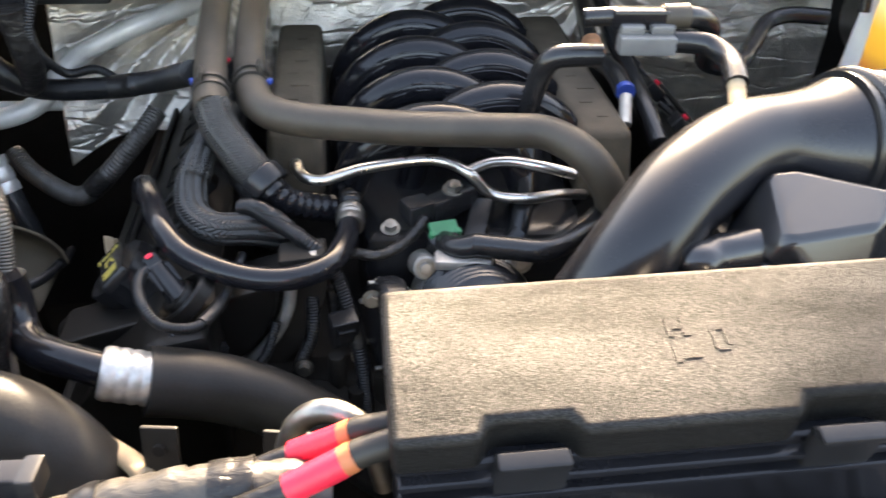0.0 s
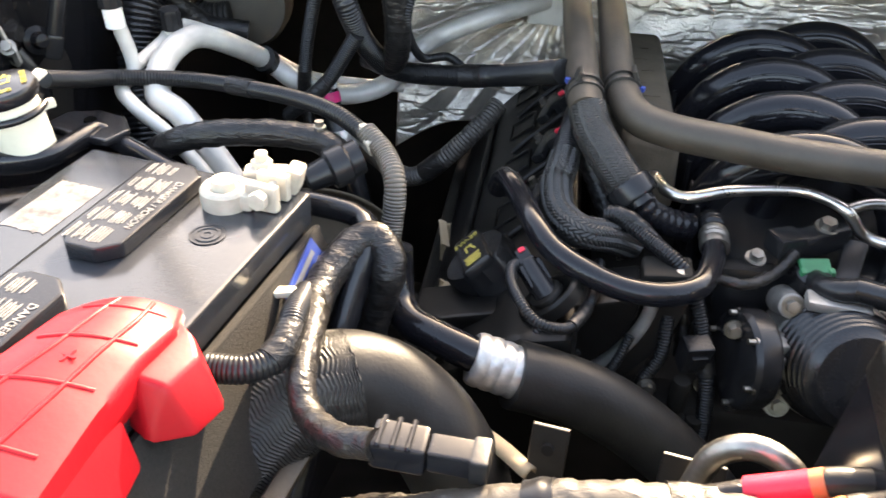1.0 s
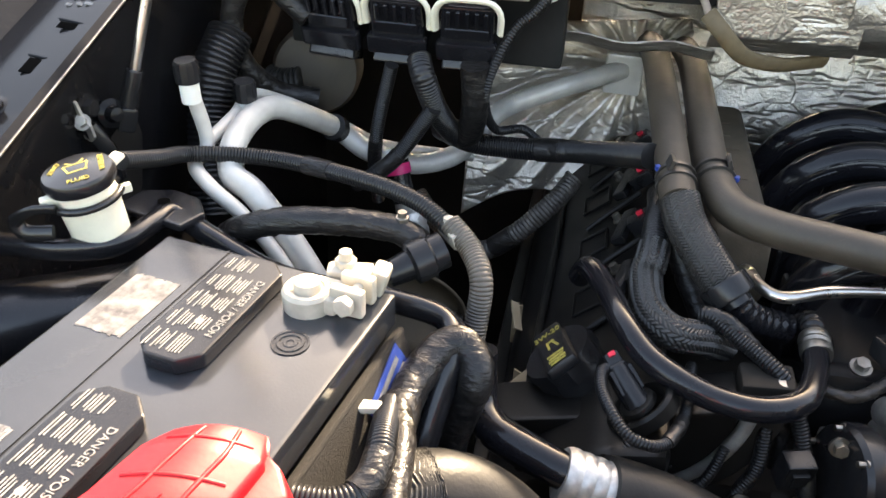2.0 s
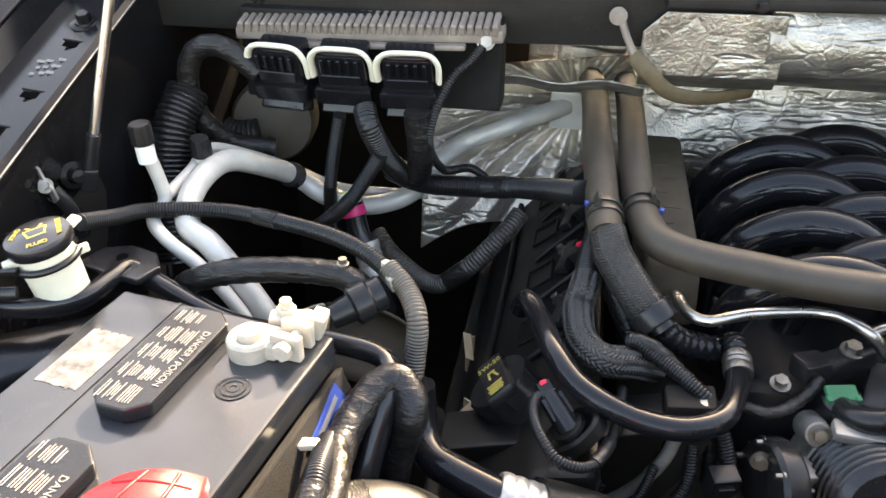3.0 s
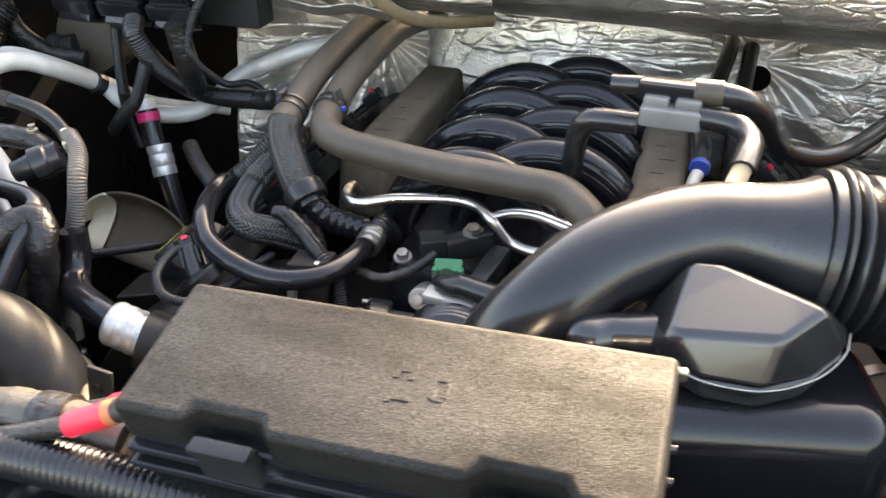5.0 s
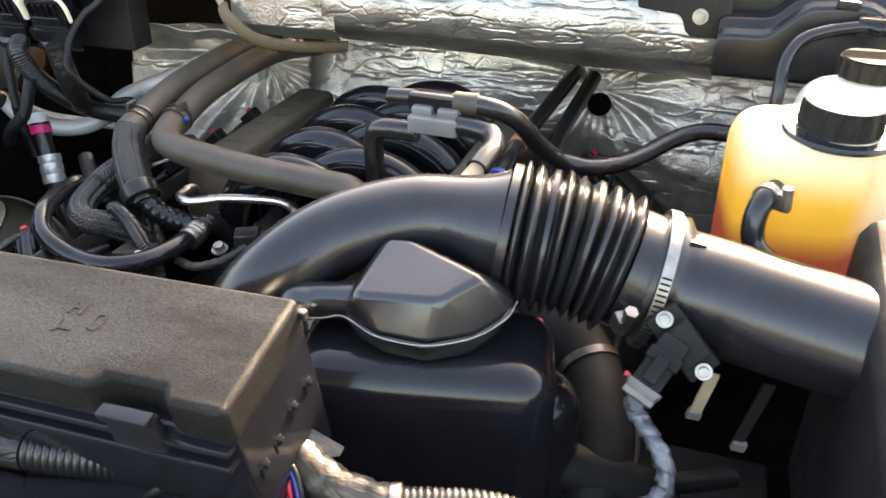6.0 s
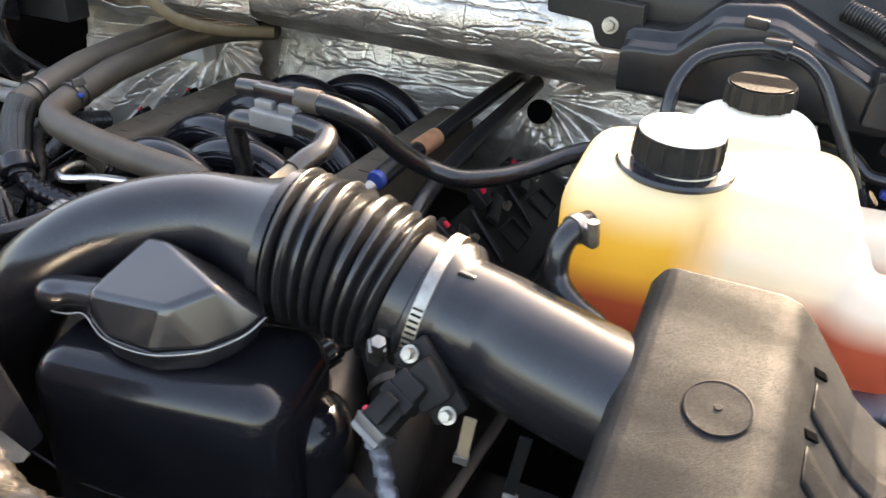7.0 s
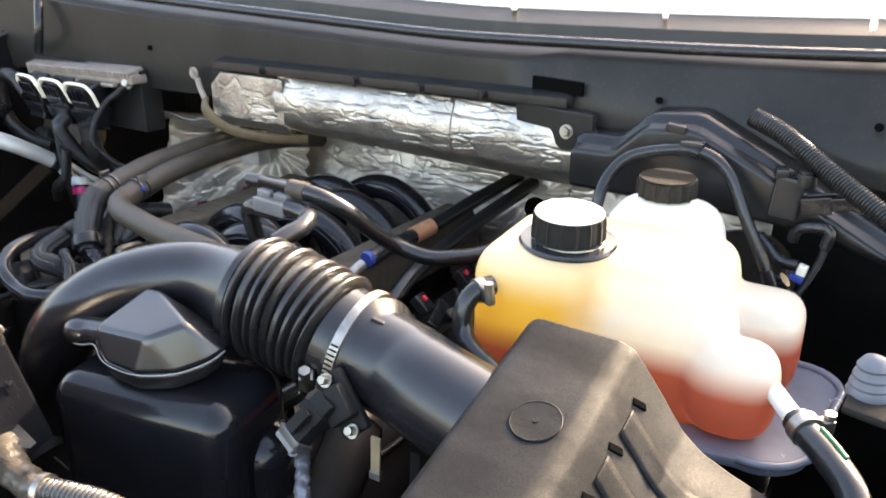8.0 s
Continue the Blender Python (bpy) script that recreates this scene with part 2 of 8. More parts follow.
M = {
    "asphalt": material("asphalt", (0.09, 0.087, 0.083), 0.9, vary=0.4, scale=8, bump=0.5, bump_scale=120),
    "black": material("black_plastic", (0.014, 0.014, 0.015), 0.26, vary=0.3, scale=25, bump=0.1, bump_scale=500, dust=TAN, dust_amount=0.05),
    "black_dusty": material("dusty_black_plastic", (0.016, 0.0145, 0.013), 0.42, vary=0.3, scale=25, bump=0.15, bump_scale=700, dust=TAN, dust_amount=0.12),
    "gloss": material("glossy_black_plastic", (0.009, 0.009, 0.011), 0.16, vary=0.2, scale=20, bump=0.03, bump_scale=200, dust=TAN, dust_amount=0.02),
    "duct": material("satin_black_plastic", (0.010, 0.010, 0.012), 0.23, vary=0.25, scale=15, bump=0.06, bump_scale=250, dust=TAN, dust_amount=0.05),
    "grained": material("grained_black_plastic", (0.013, 0.0125, 0.012), 0.38, vary=0.7, scale=1700, bump=0.45, bump_scale=1700, dust=(0.30, 0.24, 0.17), dust_amount=0.05, dust_scale=9),
    "airbox": material("matt_grained_black_plastic", (0.013, 0.013, 0.0135), 0.44, vary=0.5, scale=1700, bump=0.35, bump_scale=1800, dust=TAN, dust_amount=0.03, dust_scale=10),
    "pebbled": material("pebbled_black_plastic", (0.004, 0.004, 0.004), 0.6, vary=0.5, scale=400, bump=1.0, bump_scale=340),
    "greyclip": material("grey_clip_plastic", (0.13, 0.13, 0.13), 0.4, vary=0.15, scale=40, bump=0.1, dust=TAN, dust_amount=0.15),
    "greyclip_dark": material("dark_grey_plastic", (0.07, 0.07, 0.07), 0.3, vary=0.3, scale=40, bump=0.3, bump_scale=120, dust=TAN, dust_amount=0.1),
    "bumper": material("blue_grey_rubber", (0.11, 0.12, 0.14), 0.5, vary=0.2, scale=40, bump=0.15, dust=TAN, dust_amount=0.15),
    "shroud": material("matt_black_shroud", (0.012, 0.012, 0.012), 0.6, vary=0.4, scale=20, bump=0.2, bump_scale=200),
    "void": material("dark_hollow", (0.004, 0.004, 0.004), 0.9, vary=0.1, scale=20, bump=0.0),
    "cover": material("dusty_valve_cover", (0.009, 0.0083, 0.0077), 0.36, vary=0.35, scale=18, bump=0.12, bump_scale=500, dust=(0.13, 0.10, 0.07), dust_amount=0.08, dust_scale=14),
    "strap": material("tan_sleeve", (0.115, 0.083, 0.045), 0.7, vary=0.2, scale=60, bump=0.2, bump_scale=300),
    "rubber": material("black_rubber", (0.012, 0.012, 0.013), 0.25, vary=0.25, scale=30, bump=0.15, bump_scale=400, dust=TAN, dust_amount=0.05),
    "rubber_matt": material("matt_black_rubber", (0.018, 0.017, 0.016), 0.42, vary=0.3, scale=30, bump=0.2, bump_scale=350, dust=TAN, dust_amount=0.03),
    "rubber_dusty": material("dusty_rubber", (0.044, 0.034, 0.024), 0.55, vary=0.25, scale=30, bump=0.15, bump_scale=300, dust=(0.14, 0.105, 0.07), dust_amount=0.25),
    "foam": material("tan_dusty_foam", (0.075, 0.056, 0.037), 0.85, vary=0.25, scale=35, bump=0.4, bump_scale=400, dust=(0.14, 0.11, 0.075), dust_amount=0.3),
    # dusty loom, lightened further for sun and gleam on its ridges
    "loom_dusty_lit": material("dusty_grey_loom_lit", (0.055, 0.050, 0.045), 0.34, vary=0.45, scale=60, bump=0.2, bump_scale=400, dust=(0.42, 0.33, 0.24), dust_amount=0.30, dust_scale=16),
    "loom": material("black_loom", (0.012, 0.012, 0.013), 0.28, vary=0.3, scale=60, bump=0.1, bump_scale=500, dust=TAN, dust_amount=0.06),
    "tape": extend_bump(material("black_tape", (0.014, 0.013, 0.013), 0.28, vary=0.35, scale=80, bump=0.3, bump_scale=180, dust=TAN, dust_amount=0.14), "wrinkle", 130, 0.45, 0.004),
    "braid": material("braided_sleeve", (0.024, 0.023, 0.022), 0.42, vary=0.4, scale=300, bump=0.2, bump_scale=900, dust=TAN, dust_amount=0.08),
    "alu": material("dull_aluminium", (0.60, 0.57, 0.52), 0.46, metal=0.2, vary=0.12, scale=40, bump=0.15, bump_scale=300),
    "cast": material("cast_aluminium", (0.42, 0.40, 0.37), 0.55, metal=0.75, vary=0.3, scale=50, bump=0.5, bump_scale=260, dust=TAN, dust_amount=0.2),
    "sink": material("dull_pinkish_alloy", (0.26, 0.215, 0.185), 0.6, metal=0.3, vary=0.2, scale=50, bump=0.3, bump_scale=260, dust=TAN, dust_amount=0.2),
    "crimp": material("bright_crimped_alloy", (0.50, 0.48, 0.45), 0.36, metal=0.6, vary=0.3, scale=120, bump=0.5, bump_scale=160),
    "dark_steel": material("dark_spring_steel", (0.10, 0.095, 0.09), 0.35, metal=0.8, vary=0.3, scale=80, bump=0.2),
    "chrome_dull": material("worn_pale_flash", (0.32, 0.31, 0.29), 0.4, metal=0.2, vary=0.3, scale=90, bump=0.1),
    "lobe": material("sheened_black_plastic", (0.012, 0.012, 0.0135), 0.24, vary=0.25, scale=15, bump=0.08, bump_scale=250, dust=TAN, dust_amount=0.06),
    "chrome": material("bright_steel", (0.60, 0.57, 0.53), 0.3, metal=1.0, vary=0.1, scale=60, bump=0.05),
    "zinc": material("zinc_steel", (0.30, 0.28, 0.25), 0.4, metal=1.0, vary=0.35, scale=60, bump=0.3),
    "foil": extend_bump(extend_bump(extend_bump(material("foil_insulation", (0.42, 0.39, 0.35), 0.35, metal=0.85, vary=0.3, scale=30, bump=1.0, bump_scale=300, dust=TAN, dust_amount=0.14, dust_scale=14), "fold", 16, 0.7, 0.0014), "crease", 22, 0.5, 0.0009), "wrinkle", 42, 0.16, 0.003),
    "foil_old": extend_bump(extend_bump(extend_bump(material("dulled_foil_insulation", (0.68, 0.61, 0.53), 0.31, metal=0.74, vary=0.3, scale=26, bump=1.0, bump_scale=300, dust=TAN, dust_amount=0.20, dust_scale=14), "fold", 13, 0.8, 0.0018), "crease", 18, 0.55, 0.0012), "wrinkle", 30, 0.18, 0.004),
    "wing": material("glossy_black_paint", (0.010, 0.010, 0.011), 0.15, vary=0.3, scale=8, bump=0.04, bump_scale=60, dust=TAN, dust_amount=0.06),
    "bay": material("black_body_paint", (0.024, 0.0225, 0.021), 0.32, vary=0.3, scale=8, bump=0.08, bump_scale=120, dust=TAN, dust_amount=0.07, coat=0.08),
    # near-black colour that holds the shade of parts deep in the bay
    "shade": material("shade_dark_metal", (0.024, 0.021, 0.018), 0.7, vary=0.4, scale=15, bump=0.3, bump_scale=90),
    "white": material("white_plastic", (0.80, 0.78, 0.72), 0.4, vary=0.08, scale=30, bump=0.1, sss=0.2, dust=TAN, dust_amount=0.12),
    "cream": material("cream_plastic", (0.78, 0.74, 0.60), 0.45, vary=0.1, scale=40, bump=0.15, dust=TAN, dust_amount=0.18),
    "red": material("red_plastic", (0.40, 0.006, 0.012), 0.40, vary=0.12, scale=14, bump=0.12, bump_scale=200, dust=(0.75, 0.40, 0.32), dust_amount=0.02, dust_scale=9),
    "redtape": material("red_tape", (0.75, 0.02, 0.05), 0.4, vary=0.15, scale=60, bump=0.2),
    "orange": material("orange_tape", (0.45, 0.13, 0.05), 0.5, vary=0.15, scale=60, bump=0.2),
    "pink": material("pink_tape", (0.80, 0.03, 0.18), 0.45, vary=0.1, scale=60, bump=0.1),
    "blue": material("blue_plastic", (0.015, 0.05, 0.26), 0.4, vary=0.15, scale=60, bump=0.1),
    "green": material("green_plastic", (0.015, 0.17, 0.07), 0.45, vary=0.15, scale=60, bump=0.1),
    "yellow": material("yellow_print", (0.40, 0.33, 0.07), 0.7, vary=0.25, scale=200, bump=0.0),
    "print": material("pale_print", (0.20, 0.195, 0.19), 0.7, vary=0.2, scale=150, bump=0.0),
    "faint_print": material("worn_pale_print", (0.13, 0.13, 0.135), 0.6, vary=0.6, scale=120, bump=0.0),
    "lead": material("oxidised_lead", (0.47, 0.43, 0.36), 0.6, metal=0.15, vary=0.15, scale=90, bump=0.5, bump_scale=220),
    "battery": material("battery_case", (0.012, 0.0125, 0.015), 0.19, vary=0.2, scale=10, bump=0.05, bump_scale=500, dust=(0.30, 0.28, 0.26), dust_amount=0.11, dust_scale=7),
    "lid": material("dusty_battery_lid", (0.024, 0.026, 0.030), 0.17, vary=0.3, scale=9, bump=0.05, bump_scale=500, dust=(0.18, 0.165, 0.15), dust_amount=0.12, dust_scale=6),
    "fabric": extend_bump(material("woven_jacket", (0.0075, 0.0063, 0.005), 0.9, vary=0.45, scale=400, bump=0.5, bump_scale=900, dust=TAN, dust_amount=0.06), "weave", 300, 1.0),
    "copper": material("copper_sleeve", (0.55, 0.26, 0.14), 0.5, metal=0.4, vary=0.2, scale=90, bump=0.2),
    "tan": material("tan_card", (0.36, 0.27, 0.17), 0.8, vary=0.2, scale=30, bump=0.2),
    # one liner twice: cream for its sunlit side, brown for its shaded side
    "liner_lit": material("sunlit_dusty_liner", (0.60, 0.52, 0.38), 0.6, vary=0.15, scale=20, bump=0.15, dust=TAN, dust_amount=0.2),
    "liner_shaded": material("shaded_dusty_liner", (0.085, 0.062, 0.038), 0.75, vary=0.3, scale=18, bump=0.2, dust=TAN, dust_amount=0.08),
    "pale": material("pale_painted_panel", (0.78, 0.76, 0.70), 0.35, vary=0.06, scale=6, bump=0.05, dust=TAN, dust_amount=0.10),
    "dusty_tape": extend_bump(material("dust_caked_tape", (0.045, 0.040, 0.034), 0.42, vary=0.4, scale=60, bump=0.4, bump_scale=160, dust=(0.20, 0.165, 0.12), dust_amount=0.14, dust_scale=18), "wrinkle", 90, 0.5, 0.003),
    "silver_tape": extend_bump(material("grey_foil_tape", (0.13, 0.135, 0.15), 0.3, metal=0.3, vary=0.3, scale=60, bump=0.3, bump_scale=160), "wrinkle", 110, 0.5, 0.004),
    "tan_tape": extend_bump(material("crumpled_tan_tape", (0.060, 0.050, 0.038), 0.36, vary=0.5, scale=40, bump=0.4, bump_scale=120, dust=(0.32, 0.26, 0.19), dust_amount=0.10, dust_scale=20), "wrinkle", 70, 0.6, 0.004),
    "loom_bright": material("silvery_loom", (0.05, 0.048, 0.044), 0.26, metal=0.1, vary=0.35, scale=60, bump=0.2, bump_scale=400, dust=TAN, dust_amount=0.2),
    "clear": material("cloudy_plastic_tray", (0.17, 0.18, 0.21), 0.25, vary=0.1, scale=30, bump=0.05),
}

for k in ("bay", "rubber_matt", "black", "gloss", "loom", "tape", "black_dusty", "shade"):
    M[k].node_tree.nodes["Principled BSDF"].inputs["Specular IOR Level"].default_value = 0.36

M["lobe"].node_tree.nodes["Principled BSDF"].inputs["Specular IOR Level"].default_value = 0.8
M["shroud"].node_tree.nodes["Principled BSDF"].inputs["Specular IOR Level"].default_value = 0.15
M["red"].node_tree.nodes["Principled BSDF"].inputs["Specular IOR Level"].default_value = 0.3
M["lid"].node_tree.nodes["Principled BSDF"].inputs["Specular IOR Level"].default_value = 0.6
M["rubber_matt"].node_tree.nodes["Principled BSDF"].inputs["Specular IOR Level"].default_value = 0.2
M["shade"].node_tree.nodes["Principled BSDF"].inputs["Specular IOR Level"].default_value = 0.12
M["cover"].node_tree.nodes["Principled BSDF"].inputs["Specular IOR Level"].default_value = 0.22
M["void"].node_tree.nodes["Principled BSDF"].inputs["Specular IOR Level"].default_value = 0.0
M["bay"].node_tree.nodes["Principled BSDF"].inputs["Specular IOR Level"].default_value = 0.12


def speckle(m, low, high, scale):
    """Grains that glint singly: the gloss varies from grain to grain."""
    nt = m.node_tree
    co = nt.nodes.new("ShaderNodeTexCoord")
    n = nt.nodes.new("ShaderNodeTexNoise")
    n.inputs["Scale"].default_value, n.inputs["Detail"].default_value = scale, 2.0
    nt.links.new(co.outputs["Object"], n.inputs["Vector"])
    r = nt.nodes.new("ShaderNodeMapRange")
    for k, v in ((1, 0.42), (2, 0.68), (3, low), (4, high)):
        r.inputs[k].default_value = v
    nt.links.new(n.outputs["Fac"], r.inputs[0])
    mp = nt.nodes.new("ShaderNodeMapping")          # wiped and dusty streaks over it
    mp.inputs["Scale"].default_value, mp.inputs["Rotation"].default_value = (0.35, 1.0, 1.0), (0, 0, 0.5)
    nt.links.new(co.outputs["Object"], mp.inputs[0])
    w = nt.nodes.new("ShaderNodeTexNoise")
    w.inputs["Scale"].default_value, w.inputs["Detail"].default_value = 26.0, 6.0
    nt.links.new(mp.outputs[0], w.inputs["Vector"])
    k = nt.nodes.new("ShaderNodeMapRange")
    for i, v in ((1, 0.38), (2, 0.62), (3, 0.35), (4, 1.15)):
        k.inputs[i].default_value = v
    nt.links.new(w.outputs["Fac"], k.inputs[0])
    x = nt.nodes.new("ShaderNodeMath")
    x.operation = "MULTIPLY"
    nt.links.new(r.outputs[0], x.inputs[0])
    nt.links.new(k.outputs[0], x.inputs[1])
    nt.links.new(x.outputs[0], nt.nodes["Principled BSDF"].inputs["Specular IOR Level"])


speckle(M["airbox"], 0.05, 0.30, 1600)
speckle(M["grained"], 0.05, 0.52, 1500)
M["pebbled"].node_tree.nodes["Principled BSDF"].inputs["Specular IOR Level"].default_value = 0.06
M["battery"].node_tree.nodes["Principled BSDF"].inputs["Specular IOR Level"].default_value = 0.34
M["wing"].node_tree.nodes["Principled BSDF"].inputs["Specular IOR Level"].default_value = 0.16


# ---- mesh helpers ----
def thing(name, at, label, category, group="", kind=""):
    ob = new(name)
    ob.location = at
    ob.empty_display_size = 0.02
    return tagged(ob, label, category, group, kind)


def place(ob, parent):
    """Parents ob without moving it."""
    ob.parent = parent
    m = Matrix.Identity(4)
    p = parent
    while p:
        m = p.matrix_basis @ m if p.parent is None else p.parent.matrix_basis @ p.matrix_parent_inverse @ p.matrix_basis
        break
    ob.matrix_parent_inverse = m.inverted()
    return ob


def finish(name, mesh, mat, parent=None, label="", smooth=35):
    ob = new(name, mesh)
    mesh.materials.append(M[mat] if isinstance(mat, str) else mat)
    if smooth:
        mesh.shade_smooth()
        mesh.set_sharp_from_angle(angle=radians(smooth))
    if parent:
        place(ob, parent)
    if label:
        tagged(ob, label)
    return ob


def part(name, bm, mat, parent=None, label="", smooth=35):
    me = bpy.data.meshes.new(name)
    bmesh.ops.recalc_face_normals(bm, faces=bm.faces)
    bm.to_mesh(me)
    bm.free()
    ob = finish(name, me, mat, parent, label, smooth)
    if smooth:                  # keeps broad faces flat between their rounded edges
        w = ob.modifiers.new("flat_faces", "WEIGHTED_NORMAL")
        w.keep_sharp, w.weight = True, 50
    return ob


def box(bm, size, m, bevel=0.0, seg=2, top=1.0, top_y=None, shift=(0, 0)):
    """A bevelled box centred at the pose m; top: how much narrower its upper face is."""
    made = bmesh.ops.create_cube(bm, size=1.0)["verts"]
    ty = top if top_y is None else top_y
    for v in made:
        k, j, sx, sy = (top, ty, *shift) if v.co.z > 0 else (1, 1, 0, 0)
        v.co = Vector((v.co.x * size[0] * k + sx, v.co.y * size[1] * j + sy, v.co.z * size[2]))
    if bevel:
        es = list({e for v in made for e in v.link_edges})
        r = bmesh.ops.bevel(bm, geom=es, offset=bevel, segments=seg, affect="EDGES", profile=0.5, clamp_overlap=True)
        made = list({v for f in r["faces"] for v in f.verts} | {v for v in made if v.is_valid})
    bmesh.ops.transform(bm, matrix=m, verts=made)
    return bm


def cyl(bm, r1, r2, h, m, seg=24, bevel=0.0):
    made = bmesh.ops.create_cone(bm, cap_ends=True, segments=seg, radius1=r1, radius2=r2, depth=h)["verts"]
    if bevel:
        es = [e for e in {e for v in made for e in v.link_edges} if len(e.link_faces) == 2 and e.calc_face_angle(0) > 0.9]
        r = bmesh.ops.bevel(bm, geom=es, offset=bevel, segments=2, affect="EDGES", profile=0.5, clamp_overlap=True)
        made = list({v for f in r["faces"] for v in f.verts} | {v for v in made if v.is_valid})
    bmesh.ops.transform(bm, matrix=m, verts=made)
    return bm


def ball(bm, r, m, seg=16):
    made = bmesh.ops.create_uvsphere(bm, u_segments=seg, v_segments=seg // 2, radius=r)["verts"]
    bmesh.ops.transform(bm, matrix=m, verts=made)
    return bm


def prism(bm, outline, depth, m, bevel=0.0, seg=2):
    """A flat outline in the xy plane of m, pushed depth along its z."""
    vs = [bm.verts.new((x, y, 0)) for x, y in outline]
    f = bm.faces.new(vs)
    r = bmesh.ops.extrude_face_region(bm, geom=[f])
    up = [g for g in r["geom"] if isinstance(g, bmesh.types.BMVert)]
    bmesh.ops.translate(bm, vec=(0, 0, depth), verts=up)
    made = vs + up
    if bevel:
        es = list({e for v in made for e in v.link_edges})
        q = bmesh.ops.bevel(bm, geom=es, offset=bevel, segments=seg, affect="EDGES", profile=0.5, clamp_overlap=True)
        made = list({v for g in q["faces"] for v in g.verts} | {v for v in made if v.is_valid})
    bmesh.ops.transform(bm, matrix=m, verts=made)
    return bm


def lathe(bm, profile, m, seg=32, flute=None):
    """Turns (radius, height) pairs round the z axis of m; flute: (count, depth, from height, to height)."""
    rings = []
    for r, h in profile:
        ring = []
        for i in range(seg):
            a = 2 * math.pi * i / seg
            rr = r
            if flute and flute[2] <= h <= flute[3]:
                rr = r - flute[1] * (1 - abs(math.cos(a * flute[0] / 2)) ** 14)
            ring.append(bm.verts.new(m @ Vector((rr * math.cos(a), rr * math.sin(a), h))))
        rings.append(ring)
    for a, b in zip(rings, rings[1:]):
        for i in range(seg):
            j = (i + 1) % seg
            bm.faces.new((a[i], a[j], b[j], b[i]))
    for ring in (rings[0], rings[-1]):
        bm.faces.new(ring)
    return bm


def smooth_path(pts, step):
    p = [Vector(q) for q in pts]
    p = [p[0] * 2 - p[1]] + p + [p[-1] * 2 - p[-2]]
    fine = []
    for i in range(1, len(p) - 2):
        a, b, c, d = p[i - 1:i + 3]
        for k in range(24):
            t = k / 24
            fine.append(0.5 * (2 * b + (c - a) * t + (2 * a - 5 * b + 4 * c - d) * t * t + (3 * b - a - 3 * c + d) * t ** 3))
    fine.append(p[-2])
    s = [0.0]
    for a, b in zip(fine, fine[1:]):
        s.append(s[-1] + (b - a).length)
    n = max(2, round(s[-1] / step))
    arr = np.array([tuple(v) for v in fine])
    at = np.linspace(0, s[-1], n + 1)
    return [Vector(q) for q in np.stack([np.interp(at, s, arr[:, k]) for k in range(3)], 1)], s[-1]


def tube(pts, r, seg=14, step=0.006, ridge=None, radius=None, tape=None, flat=1.0, weave=None):
    """A hose along pts. ridge: (pitch, depth) of corrugation; weave: (strands, pitch, depth, slant) of a braid; tape: (pitch, depth) of a wound band; radius: f(0..1)."""
    if ridge:
        step = ridge[0] / 4
    if tape:
        step = min(step, tape[0] / 6)
    path, length = smooth_path(pts, step)
    n = len(path)
    tan = [(path[min(i + 1, n - 1)] - path[max(i - 1, 0)]).normalized() for i in range(n)]
    up = tan[0].orthogonal().normalized()
    verts, faces = [], []
    for i in range(n):
        up = (up - tan[i] * up.dot(tan[i])).normalized()
        side = tan[i].cross(up)
        s = length * i / (n - 1)
        rr = radius(i / (n - 1)) if radius else r
        if ridge:
            rr += ridge[1] * (0.5, 1.0, 0.5, -0.6)[i % 4]
        for k in range(seg):
            a = 2 * math.pi * k / seg
            q = rr
            if weave:
                c = k * weave[0] / seg
                f = c - math.floor(c)
                q += weave[2] * (math.sin(2 * math.pi * (s / weave[1] + (f if math.floor(c) % 2 else -f) * weave[3])) - 0.5 * (f < 0.17))
            if tape:
                q += tape[1] * ((s / tape[0] + k / seg) % 1.0 - 0.5) + tape[1] * 0.8 * noise.noise(path[i] * 220 + Vector((math.cos(a), math.sin(a), 0)) * 2)
            verts.append(path[i] + up * math.cos(a) * q + side * math.sin(a) * q * flat)
    for i in range(n - 1):
        for k in range(seg):
            j = (k + 1) % seg
            faces.append((i * seg + k, i * seg + j, (i + 1) * seg + j, (i + 1) * seg + k))
    faces.append(tuple(range(seg))[::-1])
    faces.append(tuple((n - 1) * seg + k for k in range(seg)))
    me = bpy.data.meshes.new("hose")
    me.from_pydata([tuple(v) for v in verts], [], faces)
    me.update()
    return me


def hose(name, pts, r, mat, label, category="hose", parent=None, **kw):
    me = tube(pts, r, **kw)
    if parent:
        return finish(name, me, mat, parent, label, smooth=60)
    ob = finish(name, me, mat, None, "", smooth=60)
    path, length = smooth_path(pts, 0.004)
    if "ridge" in kw and length > 0.10 and r < 0.015:          # tape wound over a stretch of split loom
        k = int(len(path) * 0.58)
        span = path[k - 3:k + 5]
        finish("tape_wrap", tube([span[0], span[len(span) // 2], span[-1]], r + 0.0014, seg=14, step=0.003), "tape", ob, smooth=60)
    return tagged(ob, label, category)


def sheet(f, nu, nv, thick=0.0015):
    verts = [tuple(f(i / nu, j / nv)) for j in range(nv + 1) for i in range(nu + 1)]
    faces = [(j * (nu + 1) + i, j * (nu + 1) + i + 1, (j + 1) * (nu + 1) + i + 1, (j + 1) * (nu + 1) + i) for j in range(nv) for i in range(nu)]
    me = bpy.data.meshes.new("sheet")
    me.from_pydata(verts, [], faces)
    me.update()
    return me


def thicken(ob, t):
    s = ob.modifiers.new("thickness", "SOLIDIFY")
    s.thickness, s.offset = t, 0
    return ob


